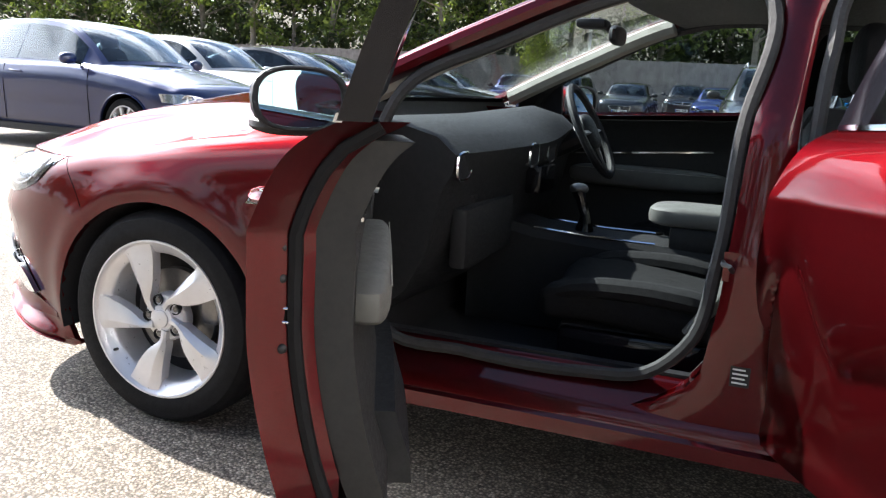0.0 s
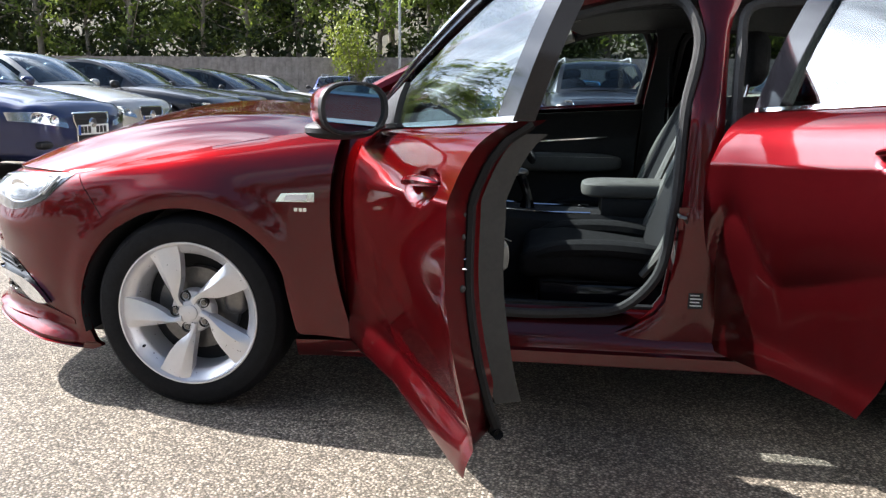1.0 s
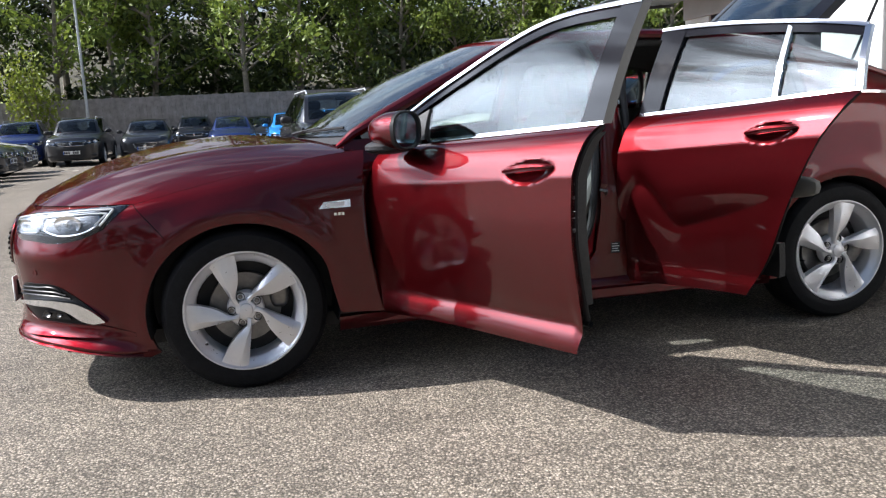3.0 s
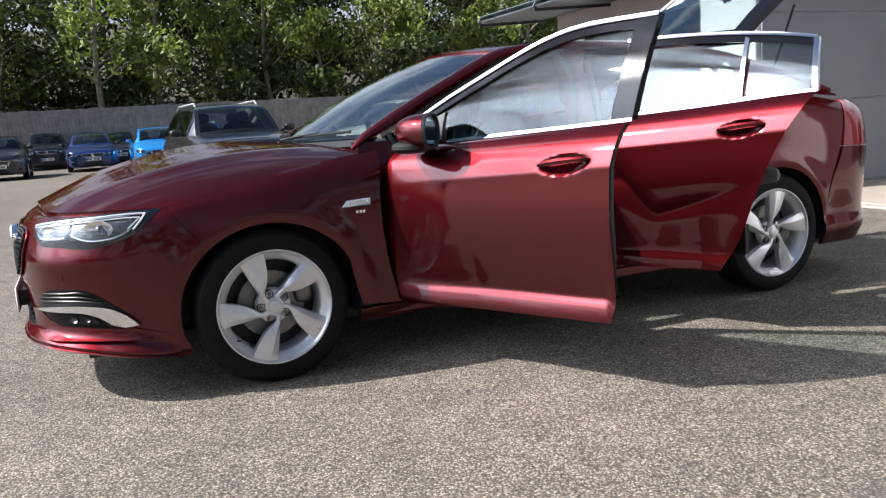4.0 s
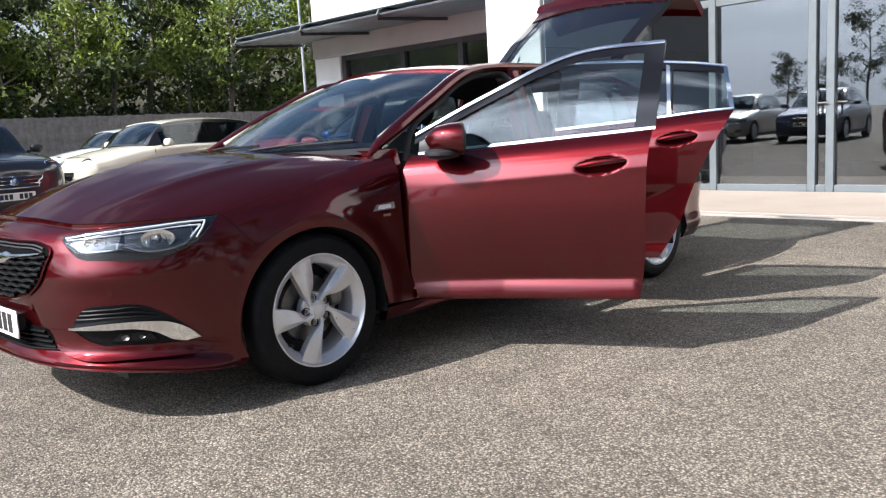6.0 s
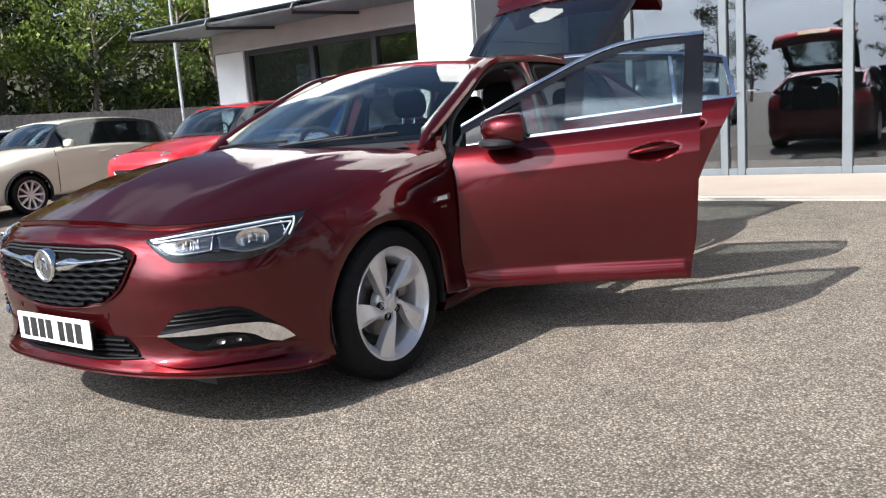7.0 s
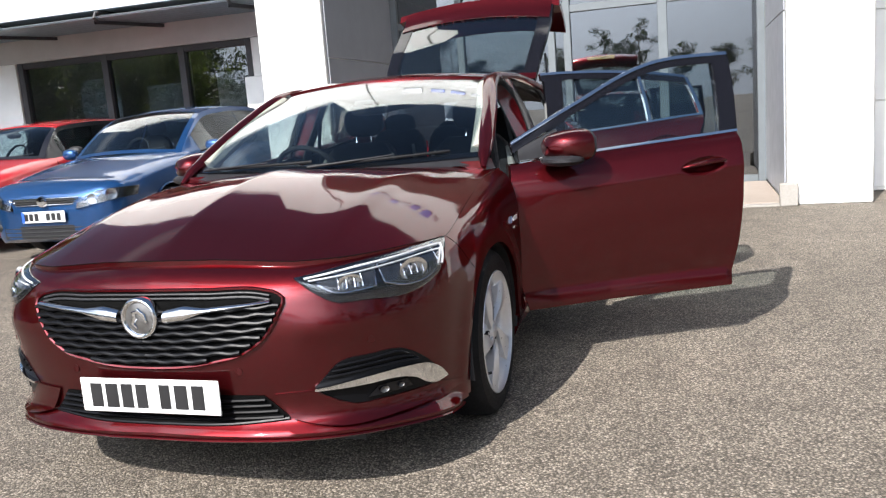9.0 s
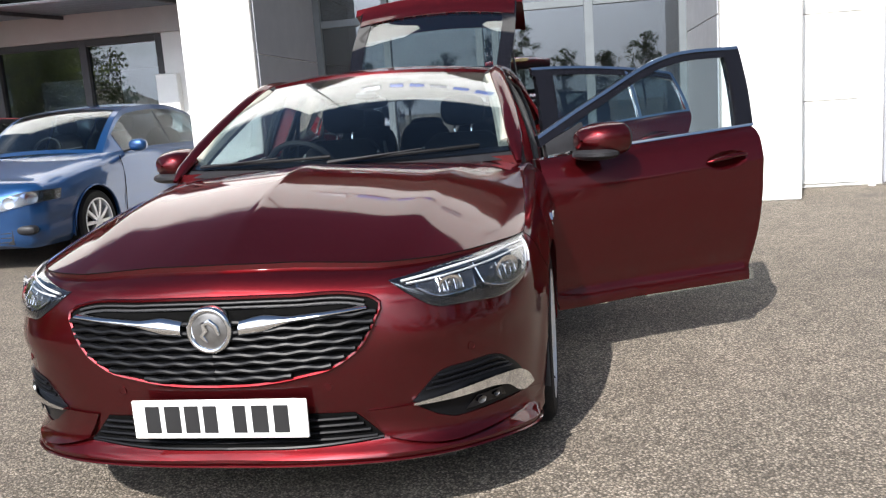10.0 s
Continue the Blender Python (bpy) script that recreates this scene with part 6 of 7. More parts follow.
KINDS = {
    # length, width, height, cowl x, cowl z, roof front x, roof rear x, rear base x, rear base z, nose z, wheels x, wheel scale
    "hatch": (4.26, 1.79, 1.46, 1.38, 0.99, 2.02, 3.50, 4.12, 0.98, 0.74, (0.86, 3.49), 1.0),
    "saloon": (4.68, 1.82, 1.44, 1.50, 0.98, 2.25, 3.30, 4.15, 1.04, 0.74, (0.84, 3.68), 1.04),
    "mini": (3.84, 1.73, 1.42, 1.20, 1.02, 1.58, 3.44, 3.74, 0.98, 0.80, (0.70, 3.20), 0.97),
    "suv": (4.20, 1.80, 1.58, 1.28, 1.10, 1.74, 3.80, 4.14, 1.06, 0.90, (0.82, 3.40), 1.08),
}


def parked_car(kind, colour, m, label, face="wide", group="parked cars", roof_mat=None):
    L, W, H, xa, za, xb, xc, xd, zd, zn, wx, ws = KINDS[kind]
    root = tagged(empty("parked_car", m), label, "car", group)
    hw, zb = W / 2, 0.20
    n = 110
    xs = np.unique(np.r_[np.linspace(0, L, n), 0.008, 0.015, 0.025, 0.06, 0.09, L - 0.015])
    n = len(xs)
    nose_x, nose_f = [0, 0.015, 0.04, 0.09, 0.2, 0.5, 1.0], [0.50, 0.60, 0.70, 0.80, 0.90, 0.97, 1.0]
    plan = np.interp(xs, nose_x + [L - 0.9, L - 0.35, L - 0.08, L], nose_f + [1.0, 0.95, 0.86, 0.78]) * hw
    topz = curve1([0, 0.10, 0.35, xa, (xa + xd) / 2, L], [zn - 0.10, zn - 0.01, zn + 0.05, za - 0.02, za + 0.01, zd - 0.03])(xs)
    topz = topz - 0.17 * np.clip((xs - xd + 0.14) / (L - xd + 0.14), 0, 1) ** 2
    bot = np.interp(xs, [0, 0.1, 0.5, L - 0.5, L], [0.24, 0.19, 0.2, 0.22, 0.32])
    rows = []
    for x, w, zt, z0 in zip(xs, plan, topz, bot):
        h = zt - z0
        side = [(0.90, z0), (0.965, z0 + 0.10 * h), (0.985, z0 + 0.30 * h), (0.995, z0 + 0.50 * h), (1.0, z0 + 0.66 * h), (0.99, z0 + 0.80 * h), (0.955, z0 + 0.92 * h), (0.88, z0 + 0.985 * h), (0.72, zt + 0.012), (0.4, zt + 0.030), (0, zt + 0.036)]
        fz = np.unique(np.r_[np.linspace(0, 0.92, 24), 0.955, 0.985])
        kz = np.interp(fz, [(q - z0) / h for _, q in side[:8]], [q for q, _ in side[:8]])
        # waist crease and a hollow above the sill
        kz = kz - 0.012 * np.exp(-(((fz - 0.36) / 0.10) ** 2)) + 0.007 * np.exp(-np.abs(fz - 0.74) / 0.03)
        ring = [(x, q * w, z0 + f_ * h) for f_, q in zip(fz, kz)] + [(x, k * w, z) for k, z in side[8:]]
        rows.append([(x_, -y_, z_) for x_, y_, z_ in ring] + ring[-2::-1])
    b = Build().grid(rows, close=True)
    va = np.array(b.v)
    mid = lambda f: va[list(f)].mean(0)
    zat = lambda x: np.interp(x, xs, topz)
    b.f = [f for f in b.f if not (xa + 0.04 < mid(f)[0] < xd - 0.06 and abs(mid(f)[1]) < 0.84 * hw and mid(f)[2] > zat(mid(f)[0]) - 0.03)]
    ra = 0.352 * ws
    b.f = [f for f in b.f if not (abs(mid(f)[1]) > 0.55 * hw and any(math.hypot(mid(f)[0] - q, mid(f)[2] - 0.316 * ws) < ra + 0.010 for q in wx))]
    c = len(rows[0])
    b.f += [tuple(range(c)), tuple(range((n - 1) * c, n * c))]
    b.make("body", colour, root, sharp=40)
    # cabin
    roofz = curve1([0, 0.5, 0.85, 1.0, 1.2, 1.5, 1.8, 2.0, 2.3, 3.0], [za - 0.03, za + 0.52 * (H - za) - 0.03, H - 0.10, H - 0.055, H - 0.034, H - 0.030, H - 0.040, H - 0.075, zd + 0.72 * (H - zd) - 0.05, zd - 0.02])

    def cab(t, v, lift=0.0):
        """t round the roofline from the cowl to the tail, v across."""
        x = np.interp(t, [0, 1, 2, 3], [xa - 0.05, xb, xc, xd + 0.02])
        z = roofz(t)
        w = np.interp(t, [0, 1, 2, 3], [0.80, 0.66, 0.64, 0.76]) * hw
        arch = 0.04 * (1 - v**2)
        bulge = 0.03 * np.sin(np.pi * np.clip(t, 0, 1)) + 0.03 * np.sin(np.pi * np.clip(t - 1, 0, 1)) + 0.03 * np.sin(np.pi * np.clip(t - 2, 0, 1))
        return np.stack([x - 0.14 * (1 - v**2) * np.clip(1 - t, -0.2, 1) * np.where(t < 1.5, 1, 0), w * v, z + arch + bulge + lift], -1)
    tq = np.unique(np.r_[np.linspace(0, 3, 40), 0.06, 0.94, 2.08, 2.80])
    vq = np.unique(np.r_[np.linspace(-1, 1, 15), -0.9, -0.86, 0.86, 0.9])
    split = [xa + 0.20, xb + 0.62 * (1 if kind != "mini" else 1.3), min(xc - 0.02, xb + 1.55 if kind != "mini" else xc - 0.05), xd - 0.22]
    bays = [(x0 + 0.02, x1 - 0.02) for x0, x1 in zip(split[:-1], split[1:]) if x1 - x0 >= 0.15]

    def frame_sheet(b, G, hole):
        """A sheet of the cabin without the faces that lie in its window openings."""
        k, n = len(b.v), G.shape[1]
        b.v += [tuple(p) for p in G.reshape(-1, 3)]
        b.f += [(k + i * n + j, k + i * n + j + 1, k + i * n + n + j + 1, k + i * n + n + j) for i in range(G.shape[0] - 1) for j in range(n - 1) if not hole(i, j)]

    cb = Build()
    T, V = np.meshgrid(tq, vq)
    tm, vm = (tq[1:] + tq[:-1]) / 2, np.abs(vq[1:] + vq[:-1]) / 2
    frame_sheet(cb, cab(T, V), lambda i, j: (0.06 < tm[j] < 0.94 and vm[i] < 0.90) or (2.08 < tm[j] < 2.80 and vm[i] < 0.86))
    belt = lambda x: np.interp(x, [xa, xd], [za - 0.04, zd - 0.03])
    for s in (-1, 1):
        xq = np.unique(np.r_[np.linspace(xa - 0.05, xd + 0.02, 40), np.array(bays).ravel()])
        ts = np.interp(xq, [xa - 0.05, xb, xc, xd + 0.02], [0, 1, 2, 3])
        edge = cab(ts, np.full(len(ts), s))
        low = np.stack([edge[:, 0], s * np.interp(edge[:, 0], [xa - 0.1, xa + 0.3, xd - 0.3, xd], [0.82, 0.93, 0.93, 0.84]) * hw, belt(edge[:, 0])], 1)
        kq = np.array([0, 0.12, 0.3, 0.5, 0.7, 0.90, 1.0])
        xm, km = (xq[1:] + xq[:-1]) / 2, (kq[1:] + kq[:-1]) / 2
        frame_sheet(cb, np.stack([edge + (low - edge) * k for k in kq]), lambda i, j: 0.12 < km[i] < 0.90 and any(p < xm[j] < q for p, q in bays))
    cb.make("cabin", BLACKP if kind == "mini" else roof_mat or colour, root, sharp=40)
    if kind == "mini":
        T, V = np.meshgrid(np.linspace(0.96, 2.10, 16), np.linspace(-1.0, 1.0, 13))
        Build().shell(cab(T, V, 0.012), cab(T, V, 0.002)).make("roof", roof_mat or colour, root, "painted floating roof")
    T, V = np.meshgrid(np.linspace(1.0, 2.05, 10), np.linspace(-0.9, 0.9, 9))
    Build().shell(cab(T, V, -0.03), cab(T, V, -0.04)).make("headliner", DASH, root, "dark headlining")
    # dark interior: tub, dashboard, steering wheel and seats
    tub = Build()
    fx0, fx1, wi, zt0 = xa + 0.0, xd - 0.1, 0.84 * hw, za - 0.06
    tub.grid([[(fx0, -wi, zt0), (fx1, -wi, zt0)], [(fx0, -wi, 0.4), (fx1, -wi, 0.4)], [(fx0, wi, 0.4), (fx1, wi, 0.4)], [(fx0, wi, zt0), (fx1, wi, zt0)]])
    tub.make("interior", CARPET, root, "dark interior")
    Build().ball((xa + 0.30, 0, za - 0.10), (0.34, wi, 0.11), 20, 8, 0.6).make("dashboard", DASH, root, "dark dashboard")
    Build().tube([(xa + 0.62 + 0.08 * math.sin(t), 0.36 + 0.17 * math.cos(t), za + 0.0 + 0.16 * math.sin(t)) for t in np.linspace(0, 2 * math.pi, 24)], 0.014, 6).make("steering_wheel", DASH, root, "black steering wheel")
    sx = [(xa + 0.95, yy) for yy in (-0.36, 0.36)] + [(min(xd - 0.50, xa + 1.82), yy) for yy in (-0.40, 0.40)]
    for px, yy in sx:
        seat_p = Build().ball((0, 0, 0), (0.09, 0.24, 0.36), 14, 10, 0.6).turned(pose(px, yy, za - 0.16, 0, 14, 0)).make("seat", CLOTH, root, "dark seat")
        Build().ball((px + 0.12, yy, za + 0.27), (0.05, 0.13, 0.09), 12, 8, 0.7).make("headrest", CLOTH, seat_p)
    Build().ball((xb - 0.12, 0, H - 0.12), (0.02, 0.11, 0.035), 10, 6, 0.7).make("cabin_mirror", BLACK, root)
    # windows
    for name, t0, t1, vv in (("windscreen", 0.06, 0.94, 0.90), ("rear_window", 2.08, 2.80, 0.86)):
        T, V = np.meshgrid(np.linspace(t0, t1, 12), np.linspace(-vv, vv, 13))
        G = cab(T, V, 0.006)
        Build().shell(G, cab(T, V, 0.001)).make(name, SCREENGLASS, root, "clear glass " + name.replace("_", " "))
    for s in (-1, 1):
        roofx = np.linspace(xa - 0.02, xd, 50)
        def side_pt(x, k, lift):
            t = np.interp(x, [xa - 0.05, xb, xc, xd + 0.02], [0, 1, 2, 3])
            e = cab(t, np.full_like(t, s))
            lw = np.stack([e[..., 0], s * np.interp(e[..., 0], [xa - 0.1, xa + 0.3, xd - 0.3, xd], [0.82, 0.93, 0.93, 0.84]) * hw, belt(e[..., 0])], -1)
            q = lw + (e - lw) * k[..., None]
            q[..., 1] += s * lift
            return q
        for x0, x1 in bays:
            X, K = np.meshgrid(np.linspace(x0 - 0.015, x1 + 0.015, 14), np.linspace(0.09, 0.895, 6))
            Build().shell(side_pt(X, K, 0.006), side_pt(X, K, 0.002)).make("side_window", PARKGLASS, root, "tinted side window")
        # lamps
        yl = 0.70 * hw
        if face == "round":
            lm = Matrix.Translation((0.135, s * 0.665 * hw, zn - 0.085)) @ Vector((-0.80, s * 0.38, 0.40)).to_track_quat("Y", "Z").to_matrix().to_4x4() @ Matrix.Diagonal((1.0, 1, 1.12, 1))
            hl = Build().lathe([(0.001, -0.02), (0.05, -0.012), (0.10, 0.012), (0.118, 0.03), (0.122, 0.0), (0.12, -0.08)], seg=28).turned(lm).make("headlamp", LAMPSILVER, root, "round headlamp with a silver bowl")
            Build().lathe([(0.001, 0.062), (0.05, 0.056), (0.09, 0.044), (0.116, 0.028)], seg=28).turned(lm).make("lens", LENS, hl, "clear domed lens")
            Build().ball((0, 0.012, 0.01), (0.045, 0.03, 0.045)).turned(lm).make("projector", CHROME, hl)
            Build().lathe([(0.112, 0.034), (0.120, 0.040), (0.130, 0.030), (0.132, -0.03)], seg=30).turned(lm).make("lamp_ring", CHROME, hl, "chrome lamp ring")
        else:
            t = np.linspace(0, 1, 12)
            rows = []
            for k in np.linspace(0, 1, 5):
                ff = 0.44 + 0.49 * t
                zz = zn - 0.215 + 0.085 * t + k * (0.075 + 0.045 * np.sin(math.pi * np.clip(t * 0.8 + 0.1, 0, 1)))
                xx = np.interp(ff, nose_f, nose_x) - 0.022 + 0.035 * k + 0.03 * t
                rows.append(np.stack([xx, s * hw * ff * (1.005 + 0.012 * t), zz], 1))
            G = np.array(rows)
            hl = Build().shell(G, G + np.array([0.07, -s * 0.03, 0])).make("headlamp", LAMPSILVER if face == "single" else GLOSSBLACK, root, "silver wedge headlamp" if face == "single" else "dark headlamp with two silver reflectors", 60)
            Build().shell(G + np.array([-0.012, s * 0.006, 0]), G + np.array([-0.009, s * 0.004, 0])).make("lens", LENS, hl, "clear lens")
            for j, rr in ((4, 0.050), (8, 0.055)):
                q, e = G[2, j], G[2, min(j + 1, 11)] - G[2, j - 1]
                nv = Vector((-abs(e[1]), s * e[0], 0.01)).normalized()
                Build().lathe([(rr, 0.010), (rr * 0.9, 0.009), (rr * 0.5, 0.003), (0.001, 0.002)], seg=18).turned(Matrix.Translation(Vector(q)) @ nv.to_track_quat("Y", "Z").to_matrix().to_4x4()).make("reflector", LAMPSILVER, hl, "silver round reflector")
        Build().ball((0.09, s * 0.70 * hw, 0.36), (0.06, 0.13, 0.045), 12, 8, 0.7).make("fog_lamp", BLACK, root)
        Build().ball((L - 0.10, s * 0.74 * hw, zd - 0.16), (0.09, 0.12, 0.07), 12, 8, 0.7).make("tail_lamp", REDLENS, root, "red tail lamp")
        Build().ball((xa + 0.20, s * (hw + 0.09), za + 0.03), (0.06, 0.10, 0.065), 14, 8, 0.8).make("door_mirror", CREAM if colour is CREAM else BLACK if kind != "hatch" else colour, root, "door mirror")
        Build().tube([(xa + 0.20, s * (hw - 0.08), za - 0.02), (xa + 0.20, s * (hw + 0.04), za + 0.0)], 0.02, 6).make("mirror_arm", BLACK, root)
        for k, hx in enumerate((xb + 0.45, xb + 1.35)):
            if hx < xd - 0.4 and not (kind == "mini" and k):
                Build().tube([(hx, s * (hw + 0.002), za - 0.14), (hx + 0.1, s * (hw + 0.02), za - 0.135), (hx + 0.2, s * (hw + 0.002), za - 0.13)], 0.012, 6).make("handle", colour, root)
        Build().box(wx[0] + 0.34, min(s * hw * 0.94, s * hw * 0.985), 0.17, wx[1] - 0.34, max(s * hw * 0.94, s * hw * 0.985), 0.25).make("sill", BLACK, root, smooth=False)
        for cx in wx:
            w = empty("wheel")
            w.parent = root
            w.matrix_basis = Matrix.Translation((cx, s * (hw - 0.105), 0.316 * ws)) @ Matrix.Rotation(0 if s < 0 else math.pi, 4, "Z") @ Matrix.Diagonal((ws, 1, ws, 1))
            for k, me in _wm.items():
                o = new(k, me)
                o.parent = w
            a = np.radians(np.linspace(-20, 200, 30))
            wid = np.interp(cx, xs, plan)
            # well in near-black, the shade around the wheel is in its colour
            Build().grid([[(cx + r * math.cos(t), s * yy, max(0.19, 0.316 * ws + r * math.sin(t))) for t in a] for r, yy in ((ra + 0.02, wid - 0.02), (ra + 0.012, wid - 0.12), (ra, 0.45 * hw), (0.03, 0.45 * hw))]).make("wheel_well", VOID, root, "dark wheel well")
            edge_z = 0.316 * ws + (ra + 0.006) * np.sin(a)
            ok = edge_z > 0.20
            ky = np.interp(edge_z, [0.2, 0.35, 0.5, 0.7], [0.955, 0.982, 0.990, 0.996])
            wide = kind in ("suv", "mini")
            lip = np.stack([cx + (ra + (0.028 if wide else 0.010)) * np.cos(a), s * (np.interp(cx + ra * np.cos(a), xs, plan) * ky + 0.002), 0.316 * ws + (ra + (0.028 if wide else 0.010)) * np.sin(a)], 1)[ok]
            Build().tube(lip, 0.036 if wide else 0.020, 8, 0.5).make("wheel_arch", BLACK if wide else colour, root, "black plastic wheel arch" if wide else "painted wheel arch lip")
        # door shut lines
        for xl in (xa + 0.02, xb + 0.78, xb + 1.62):
            if xl < wx[1] - 0.42 or (xl < xd - 0.5 and kind != "mini" and xl < wx[1] - 0.1):
                zl = np.linspace(0.30, belt(xl) - 0.02, 10)
                yl_ = np.interp(xl, xs, plan) * np.interp(zl, [0.22, 0.32, 0.45, 0.6, 0.72, 0.85, 0.97], [0.955, 0.975, 0.983, 0.995, 1.0, 0.985, 0.945])
                Build().tube(np.stack([np.full(10, xl), s * (yl_ + 0.0015), zl], 1), 0.004, 5).make("shut_line", VOID, root)
    # grille, plate, bumper intake
    gy, g0, g1 = {"wide": (0.40, zn - 0.19, zn - 0.08), "single": (0.30, 0.36, zn - 0.06), "round": (0.40, zn - 0.32, zn - 0.16), "slots": (0.46, zn - 0.22, zn - 0.08), "strip": (0.42, zn - 0.165, zn - 0.10)}[face]
    yv = np.linspace(-1, 1, 13) * gy * hw * 1.1
    xf = lambda y: -0.012 + 0.02 * (np.abs(y) / hw) ** 2 * 3
    G = np.stack([np.stack([xf(yv) + 0.05 * max(0, (z - zn + 0.12)) * 3, yv * (1 if z > (g0 + g1) / 2 else 0.85), np.full_like(yv, z)], 1) for z in np.linspace(g0, g1, 5)])
    Build().shell(G, G + np.array([0.08, 0, 0])).make("grille", BLACK, root, "black grille")
    ringp = np.concatenate([G[0], G[1:, -1], G[-1, ::-1], G[::-1, 0]]) + np.array([-0.004, 0, 0])
    Build().tube(ringp, 0.004 if face == "strip" else 0.011, 6).make("grille_ring", CHROME, root, "chrome grille surround")
    for z in np.linspace(g0, g1, 6 if face == "single" else 4)[1:-1]:
        Build().tube(np.stack([xf(yv) - 0.006, yv * 0.92, np.full_like(yv, z)], 1), 0.006, 5).make("grille_bar", CHROME if face in ("round", "slots") else GREYTRIM, root)
    Build().lathe([(0.001, -0.02), (0.05, -0.018), (0.06, 0)], seg=20).turned(pose(-0.02, 0, (g0 + g1) / 2 + (0.05 if face == "single" else 0), 0, 0, -90)).make("badge", CHROME, root)
    pz = 0.46 if face != "single" else 0.50
    pl = bevelled_box("number_plate", -0.036, -0.26, pz - 0.055, -0.026, 0.26, pz + 0.055, WHITEPLASTIC, root, "white number plate with dark bars", 0.003, 1)
    for y0 in (-0.19, -0.125, -0.06, 0.01, 0.08, 0.145, 0.205):
        if y0 != 0.01:
            Build().box(-0.0385, y0 - 0.024, pz - 0.036, -0.0355, y0 + 0.024, pz + 0.036).make("plate_bar", INK, pl, smooth=False)
    Build().box(-0.0385, 0.228, pz - 0.052, -0.0355, 0.258, pz + 0.052).make("plate_band", BLUEINK, pl, smooth=False)
    yv = np.linspace(-0.62, 0.62, 11) * hw
    G = np.stack([np.stack([0.0 + 0.12 * (np.abs(yv) / hw) ** 3, yv, np.full_like(yv, z)], 1) for z in (0.24, 0.30, 0.37)])
    G = G + np.array([-0.006, 0, 0])
    for z in (0.265, 0.305, 0.345):
        Build().tube(np.stack([0.12 * (np.abs(yv) / hw) ** 3 - 0.010, yv * 0.97, np.full_like(yv, z)], 1), 0.006, 5).make("intake_bar", GREYTRIM, root)
    Build().shell(G, G + np.array([0.07, 0, 0])).make("intake", BLACK, root, "black lower intake")
    for s in (-1, 1):
        Build().tube([(xa + 0.02, s * 0.1 + 0.0, za + 0.02), (xa + 0.05, s * 0.45, za + 0.045)], 0.010, 5).make("wiper", BLACK, root)
    if kind == "suv" or label.startswith("dark compact"):
        for s in (-1, 1):
            Build().tube([(xb + 0.15, s * 0.60 * hw, H - 0.02), (xb + 0.3, s * 0.60 * hw, H + 0.05), (xc - 0.3, s * 0.60 * hw, H + 0.045), (xc - 0.1, s * 0.60 * hw, H - 0.03)], 0.014, 6).make("roof_bar", GALV, root, "silver roof bar")
    return root


# row with noses towards the drive (facing +x)
def east(x, y, a=0):
    return pose(x, y, ground_z(x - 2, y), 0, 0, 180 + a)


parked_car("hatch", NAVY, east(-3.90, 5.05, -5), "navy blue small hatchback parked first in a row", "single")
parked_car("hatch", SILVER, east(-4.72, 8.0, -4), "pale silver small hatchback in the parked row", "single")
parked_car("saloon", DARKGREY, east(-4.70, 11.0, -2), "dark grey executive saloon in the parked row", "wide")
parked_car("saloon", BLACKP, east(-5.12, 13.6), "black executive saloon in the parked row", "wide")
parked_car("saloon", DARKGREY, east(-5.05, 16.4), "dark blue-grey coupe in the parked row", "wide")
parked_car("saloon", BLACKP, east(-5.35, 19.2), "black saloon near the end of the row", "wide")
parked_car("hatch", WHITEP, east(-5.8, 21.9), "white hatchback at the end of the row", "wide")
parked_car("suv", JAGBLUE, pose(-7.4, 26.6, 0, 0, 0, 96), "dark blue off-roader beyond the parked row", "wide")
# cars along the fence (facing -y)
def south(x, y, a=0):
    return pose(x, y, 0, 0, 0, 90 + a)


parked_car("suv", BLACKP, south(-5.3, 24.8), "black boxy off-roader parked against the fence", "slots")
parked_car("mini", DARKGREY, south(-3.1, 25.6), "dark grey small retro hatchback near the fence", "round", roof_mat=BLACKP)
parked_car("suv", BLACKP, south(-1.9, 34.4), "black estate car close to the fence", "wide")
parked_car("saloon", JAGBLUE, south(-0.2, 28.6), "deep blue sports saloon facing the drive", "wide")
parked_car("hatch", DARKGREY, south(1.0, 33.6), "dark hatchback close to the fence", "wide")
parked_car("hatch", SKYBLUE, south(2.05, 26.4), "bright blue small hatchback facing the drive", "wide")
parked_car("suv", SKYBLUE, south(4.4, 31.0), "blue compact car near the fence", "wide")
# beside the showroom wing (facing -x), and one standing across
def west(x, y):
    return pose(x, y, ground_z(x + 2, y))


parked_car("suv", BLACKP, south(1.93, 8.77, 3.6), "dark compact crossover with silver roof bars and round lamps", "round")
parked_car("mini", CREAM, pose(3.1, 10.1, 0.06, 0, 0, 6), "cream small retro hatchback beside the showroom", "round")
parked_car("mini", MINIRED, west(3.75, 6.46), "bright red small retro hatchback beside the showroom", "round")
parked_car("hatch", GOLFBLUE, west(3.40, 4.46), "metallic blue hatchback parked before the showroom wing", "strip")
parked_car("hatch", NAVY, west(4.6, 13.9), "dark blue hatchback beyond the cream car", "wide", roof_mat=WHITEP)
parked_car("mini", WHITEP, west(5.2, 16.8), "white small hatchback farther down the showroom side", "round")

# ---- trees ----
LEAF_A = leaf_mat("spring_leaf", (0.07, 0.11, 0.016), (0.23, 0.29, 0.05))
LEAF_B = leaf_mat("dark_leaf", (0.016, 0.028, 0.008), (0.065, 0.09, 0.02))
LEAF_C = leaf_mat("lime_leaf", (0.14, 0.19, 0.02), (0.28, 0.32, 0.05))


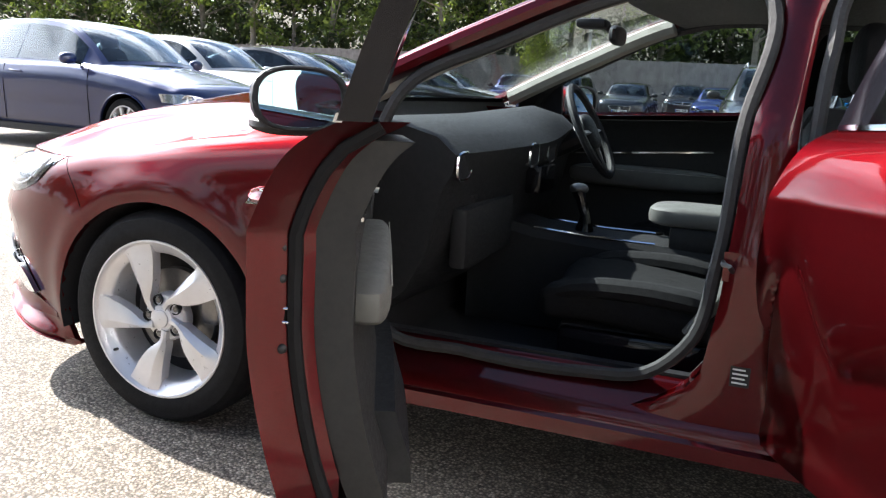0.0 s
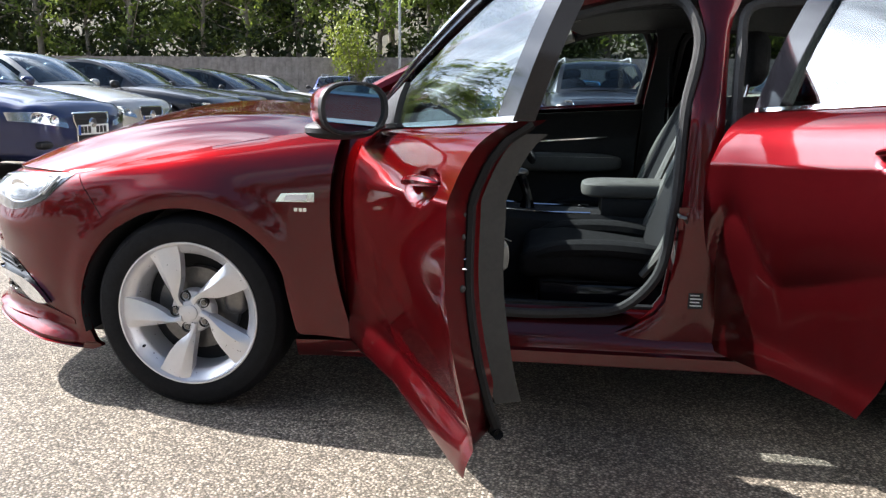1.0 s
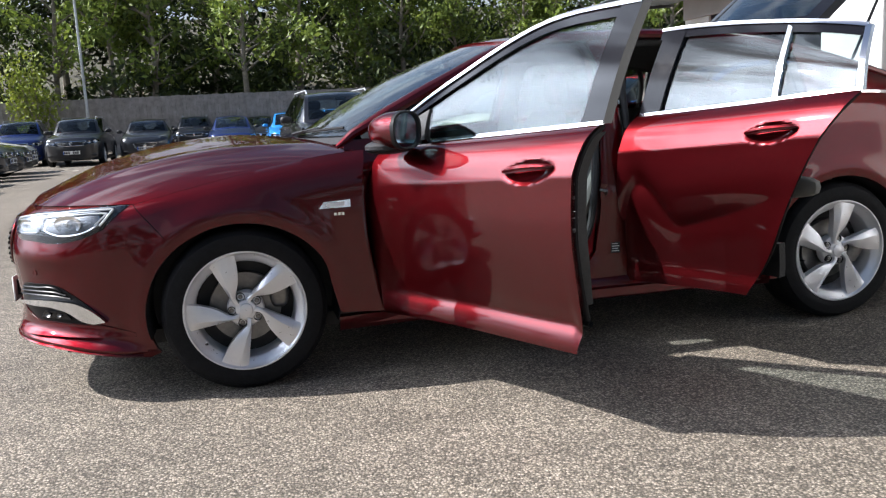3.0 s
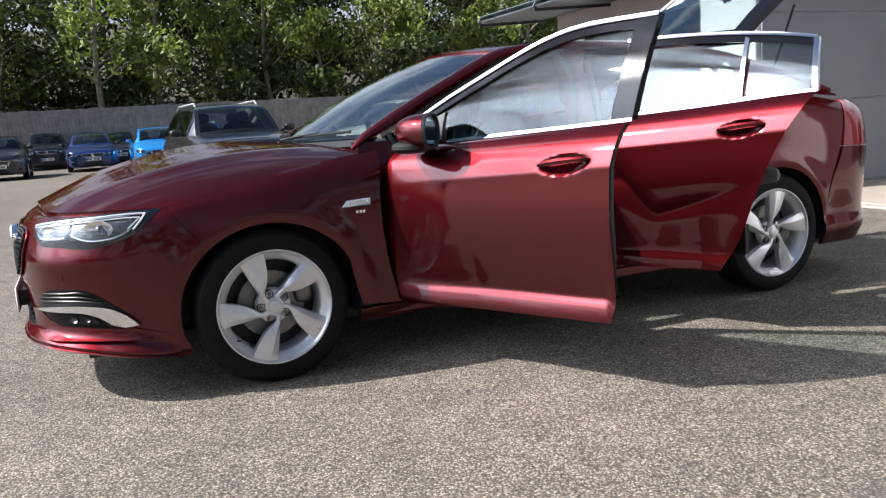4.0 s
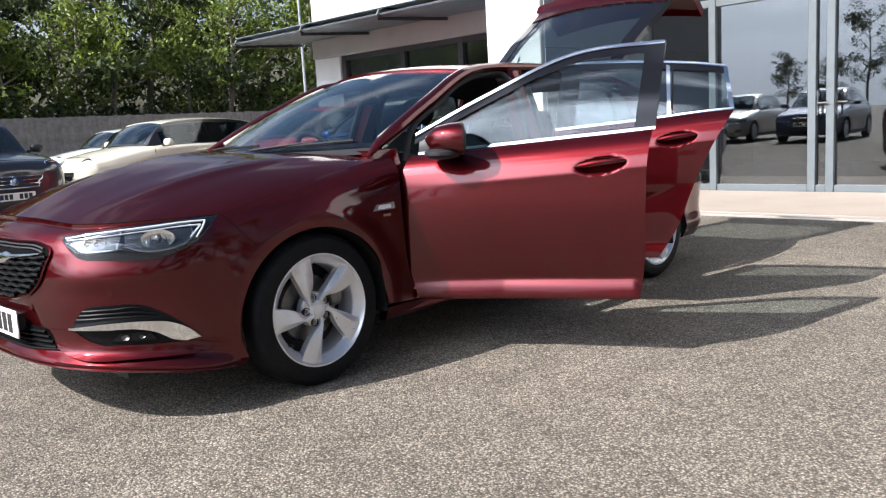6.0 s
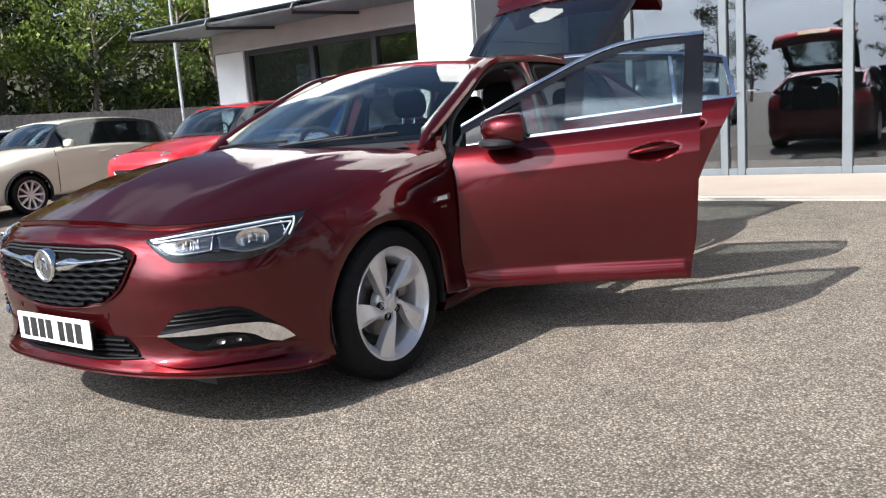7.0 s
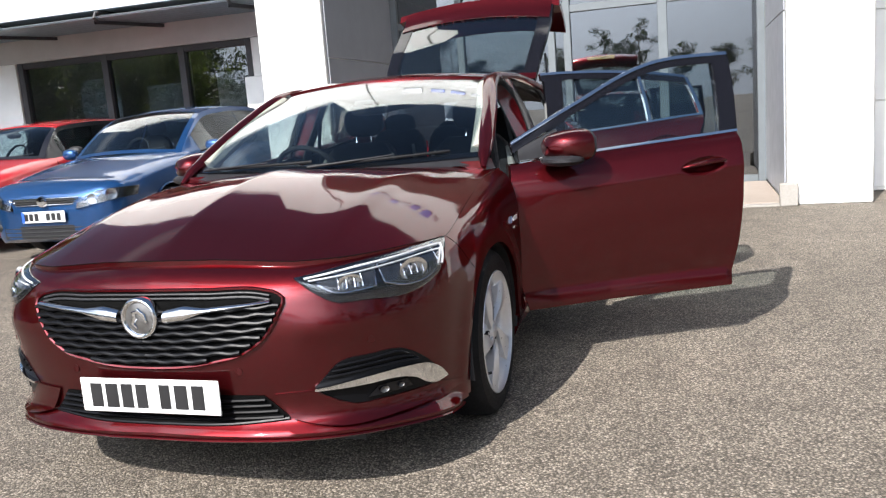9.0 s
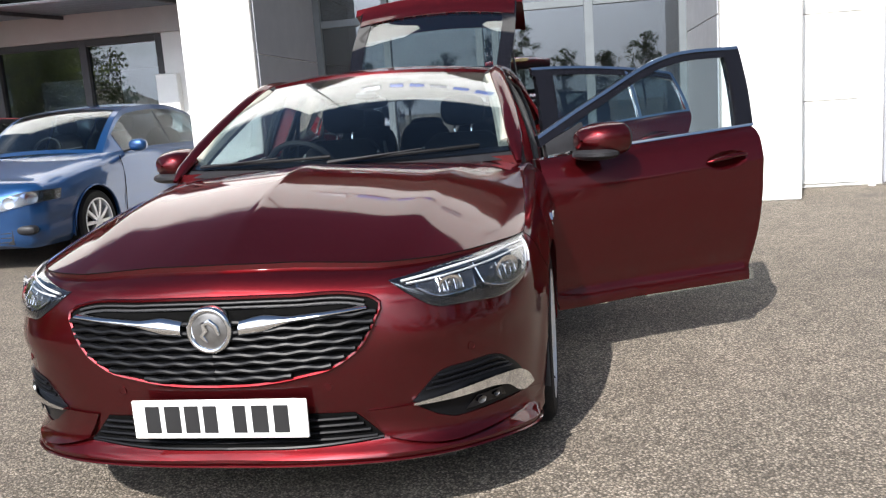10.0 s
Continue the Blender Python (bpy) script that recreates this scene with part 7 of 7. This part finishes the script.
def leaves(centres, n, spread, size, rng):
    b = Build()
    for c, rad in centres:
        k = int(n * rad**2)
        d = rng.normal(size=(k, 3))
        d /= np.linalg.norm(d, axis=1)[:, None]
        p = c + d * (rad * spread * rng.uniform(0.15, 1.0, (k, 1)) ** 0.6) * np.array([1, 1, 0.75])
        a, e = rng.normal(size=(k, 3)), rng.normal(size=(k, 3))
        a /= np.linalg.norm(a, axis=1)[:, None]
        e -= a * (a * e).sum(1)[:, None]
        e /= np.linalg.norm(e, axis=1)[:, None]
        s = size * rng.uniform(0.5, 1.3, (k, 1))
        i = len(b.v)
        b.v += np.stack([p - a * s, p + e * s * 0.45, p + a * s, p - e * s * 0.45], 1).reshape(-1, 3).tolist()
        b.f += [(i + j, i + j + 1, i + j + 2, i + j + 3) for j in range(0, 4 * k, 4)]
    return b


def tree_meshes(seed, h, kind):
    rng = np.random.default_rng(seed)
    tr = Build()
    lean = rng.normal(0, 0.03, 2)
    zs = np.linspace(0, h * 0.86, 9)
    trunk = np.stack([lean[0] * zs + 0.12 * np.sin(zs * 0.8 + seed), lean[1] * zs + 0.1 * np.cos(zs * 0.7), zs], 1)
    tr.tube(trunk, np.linspace(0.20, 0.035, 9), 8)
    centres = []
    nb = 20 if kind == "tall" else 13
    for k in range(nb):
        f = rng.uniform(0.25, 0.98)
        base = np.array([np.interp(f * h * 0.86, zs, trunk[:, j]) for j in range(3)])
        a = rng.uniform(0, 2 * math.pi)
        ln = (0.32 - 0.18 * f) * h * rng.uniform(0.6, 1.15)
        tip = base + np.array([math.cos(a) * ln, math.sin(a) * ln, ln * rng.uniform(0.35, 0.9)])
        mid = (base + tip) / 2 + rng.normal(0, 0.15, 3)
        tr.tube(smoothline([base, mid, tip], 6), np.linspace(0.065, 0.012, 6), 5)
        for q in (0.45, 0.75, 1.0):
            centres.append((base + (tip - base) * q + rng.normal(0, 0.25, 3), rng.uniform(0.55, 1.05)))
    centres.append((trunk[-1], 0.9))
    lv = leaves(centres, 62, 1.0, 0.18, rng)
    return tr, lv


TREES = []
def plant(kind, x, y, sc, rz, mat_i, label):
    tr_me, lv_me = TREES[kind]
    t = tagged(empty("tree", pose(x, y, 0, 0, 0, rz) @ Matrix.Diagonal((sc, sc, sc, 1))), label, "tree", "woodland trees")
    for nm, me in (("trunk", tr_me), ("crown", lv_me[mat_i])):
        o = new(nm, me)
        o.parent = t


for seed, h, kind in ((3, 13.0, "tall"), (7, 11.0, "tall"), (12, 14.5, "tall"), (21, 10.0, "tall")):
    tr, lv = tree_meshes(seed, h, kind)
    o1 = tr.make("trunk", BARK)
    o2 = lv.make("crown", LEAF_A, smooth=False)
    me2 = o2.data.copy()
    me2.materials.clear()
    me2.materials.append(LEAF_B)
    TREES.append((o1.data, (o2.data, me2)))
    bpy.data.objects.remove(o1)
    bpy.data.objects.remove(o2)
rng = np.random.default_rng(5)
for x in np.arange(-48, 66, 3.2):
    plant(int(rng.integers(4)), x + rng.uniform(-1, 1), 40.3 + rng.uniform(0, 2.5), rng.uniform(0.85, 1.2), rng.uniform(0, 360), 0, "slender spring tree with fresh pale leaves behind the fence")
for x in np.arange(-52, 70, 4.2):
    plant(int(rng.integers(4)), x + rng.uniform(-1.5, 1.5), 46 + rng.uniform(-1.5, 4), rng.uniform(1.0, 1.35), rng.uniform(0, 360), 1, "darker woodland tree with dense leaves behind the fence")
for y in np.arange(-50, 38, 4.5):
    plant(int(rng.integers(4)), -76 + rng.uniform(-3, 3), y, rng.uniform(0.68, 0.85), rng.uniform(0, 360), 1, "woodland tree across the car park")
# woodland beyond the drive, seen in the paint and the glass
for x in np.arange(-62, 46, 4.5):
    plant(int(rng.integers(4)), x + rng.uniform(-1.5, 1.5), -26 + rng.uniform(-3, 3), rng.uniform(0.9, 1.2), rng.uniform(0, 360), 1, "woodland tree on the far side of the drive")
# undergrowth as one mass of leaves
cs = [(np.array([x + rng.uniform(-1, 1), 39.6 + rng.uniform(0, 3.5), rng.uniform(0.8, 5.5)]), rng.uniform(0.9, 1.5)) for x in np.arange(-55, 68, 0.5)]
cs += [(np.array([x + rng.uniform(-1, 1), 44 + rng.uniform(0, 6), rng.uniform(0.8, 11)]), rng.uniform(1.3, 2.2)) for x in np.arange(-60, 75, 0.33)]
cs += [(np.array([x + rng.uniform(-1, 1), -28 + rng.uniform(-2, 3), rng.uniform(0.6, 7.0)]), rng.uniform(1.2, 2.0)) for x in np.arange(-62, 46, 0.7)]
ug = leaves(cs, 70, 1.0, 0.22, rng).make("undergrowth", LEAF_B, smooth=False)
tagged(ug, "dense dark green undergrowth below the woodland trees", "undergrowth", kind="stuff")
# lime green bush in front of the fence
bush = tagged(empty("bush", pose(-8.6, 36.6, 0)), "lime green leafy young bush against the fence", "bush")
tb = Build()
cs = []
for k in range(14):
    a, ln = rng.uniform(0, 6.28), rng.uniform(0.5, 1.6)
    tip = np.array([math.cos(a) * ln * 0.9, math.sin(a) * ln * 0.4, rng.uniform(1.8, 4.6)])
    tb.tube(smoothline([(0, 0, 0), tip * np.array([0.4, 0.4, 0.5]), tip], 6), np.linspace(0.05, 0.01, 6), 5)
    cs += [(tip * q, rng.uniform(0.5, 0.8)) for q in (0.65, 0.85, 1.0)]
tb.make("trunk", BARK, bush)
leaves(cs, 110, 1.0, 0.11, rng).make("crown", LEAF_C, bush, smooth=False)
# bank behind the fence, closing the distance, added as dark backing between trunks
bk = Build().grid([[(x, y, z + 0.35 * math.sin(x * 0.37 + y)) for x in np.linspace(-90, 100, 60)] for y, z in ((38.2, 0.1), (42, 0.7), (50, 3.0), (60, 6.5), (75, 11.0))])
tagged(bk.make("woodland_bank", BACKING), "dark backing bank added behind the trees", "bank", kind="structure")
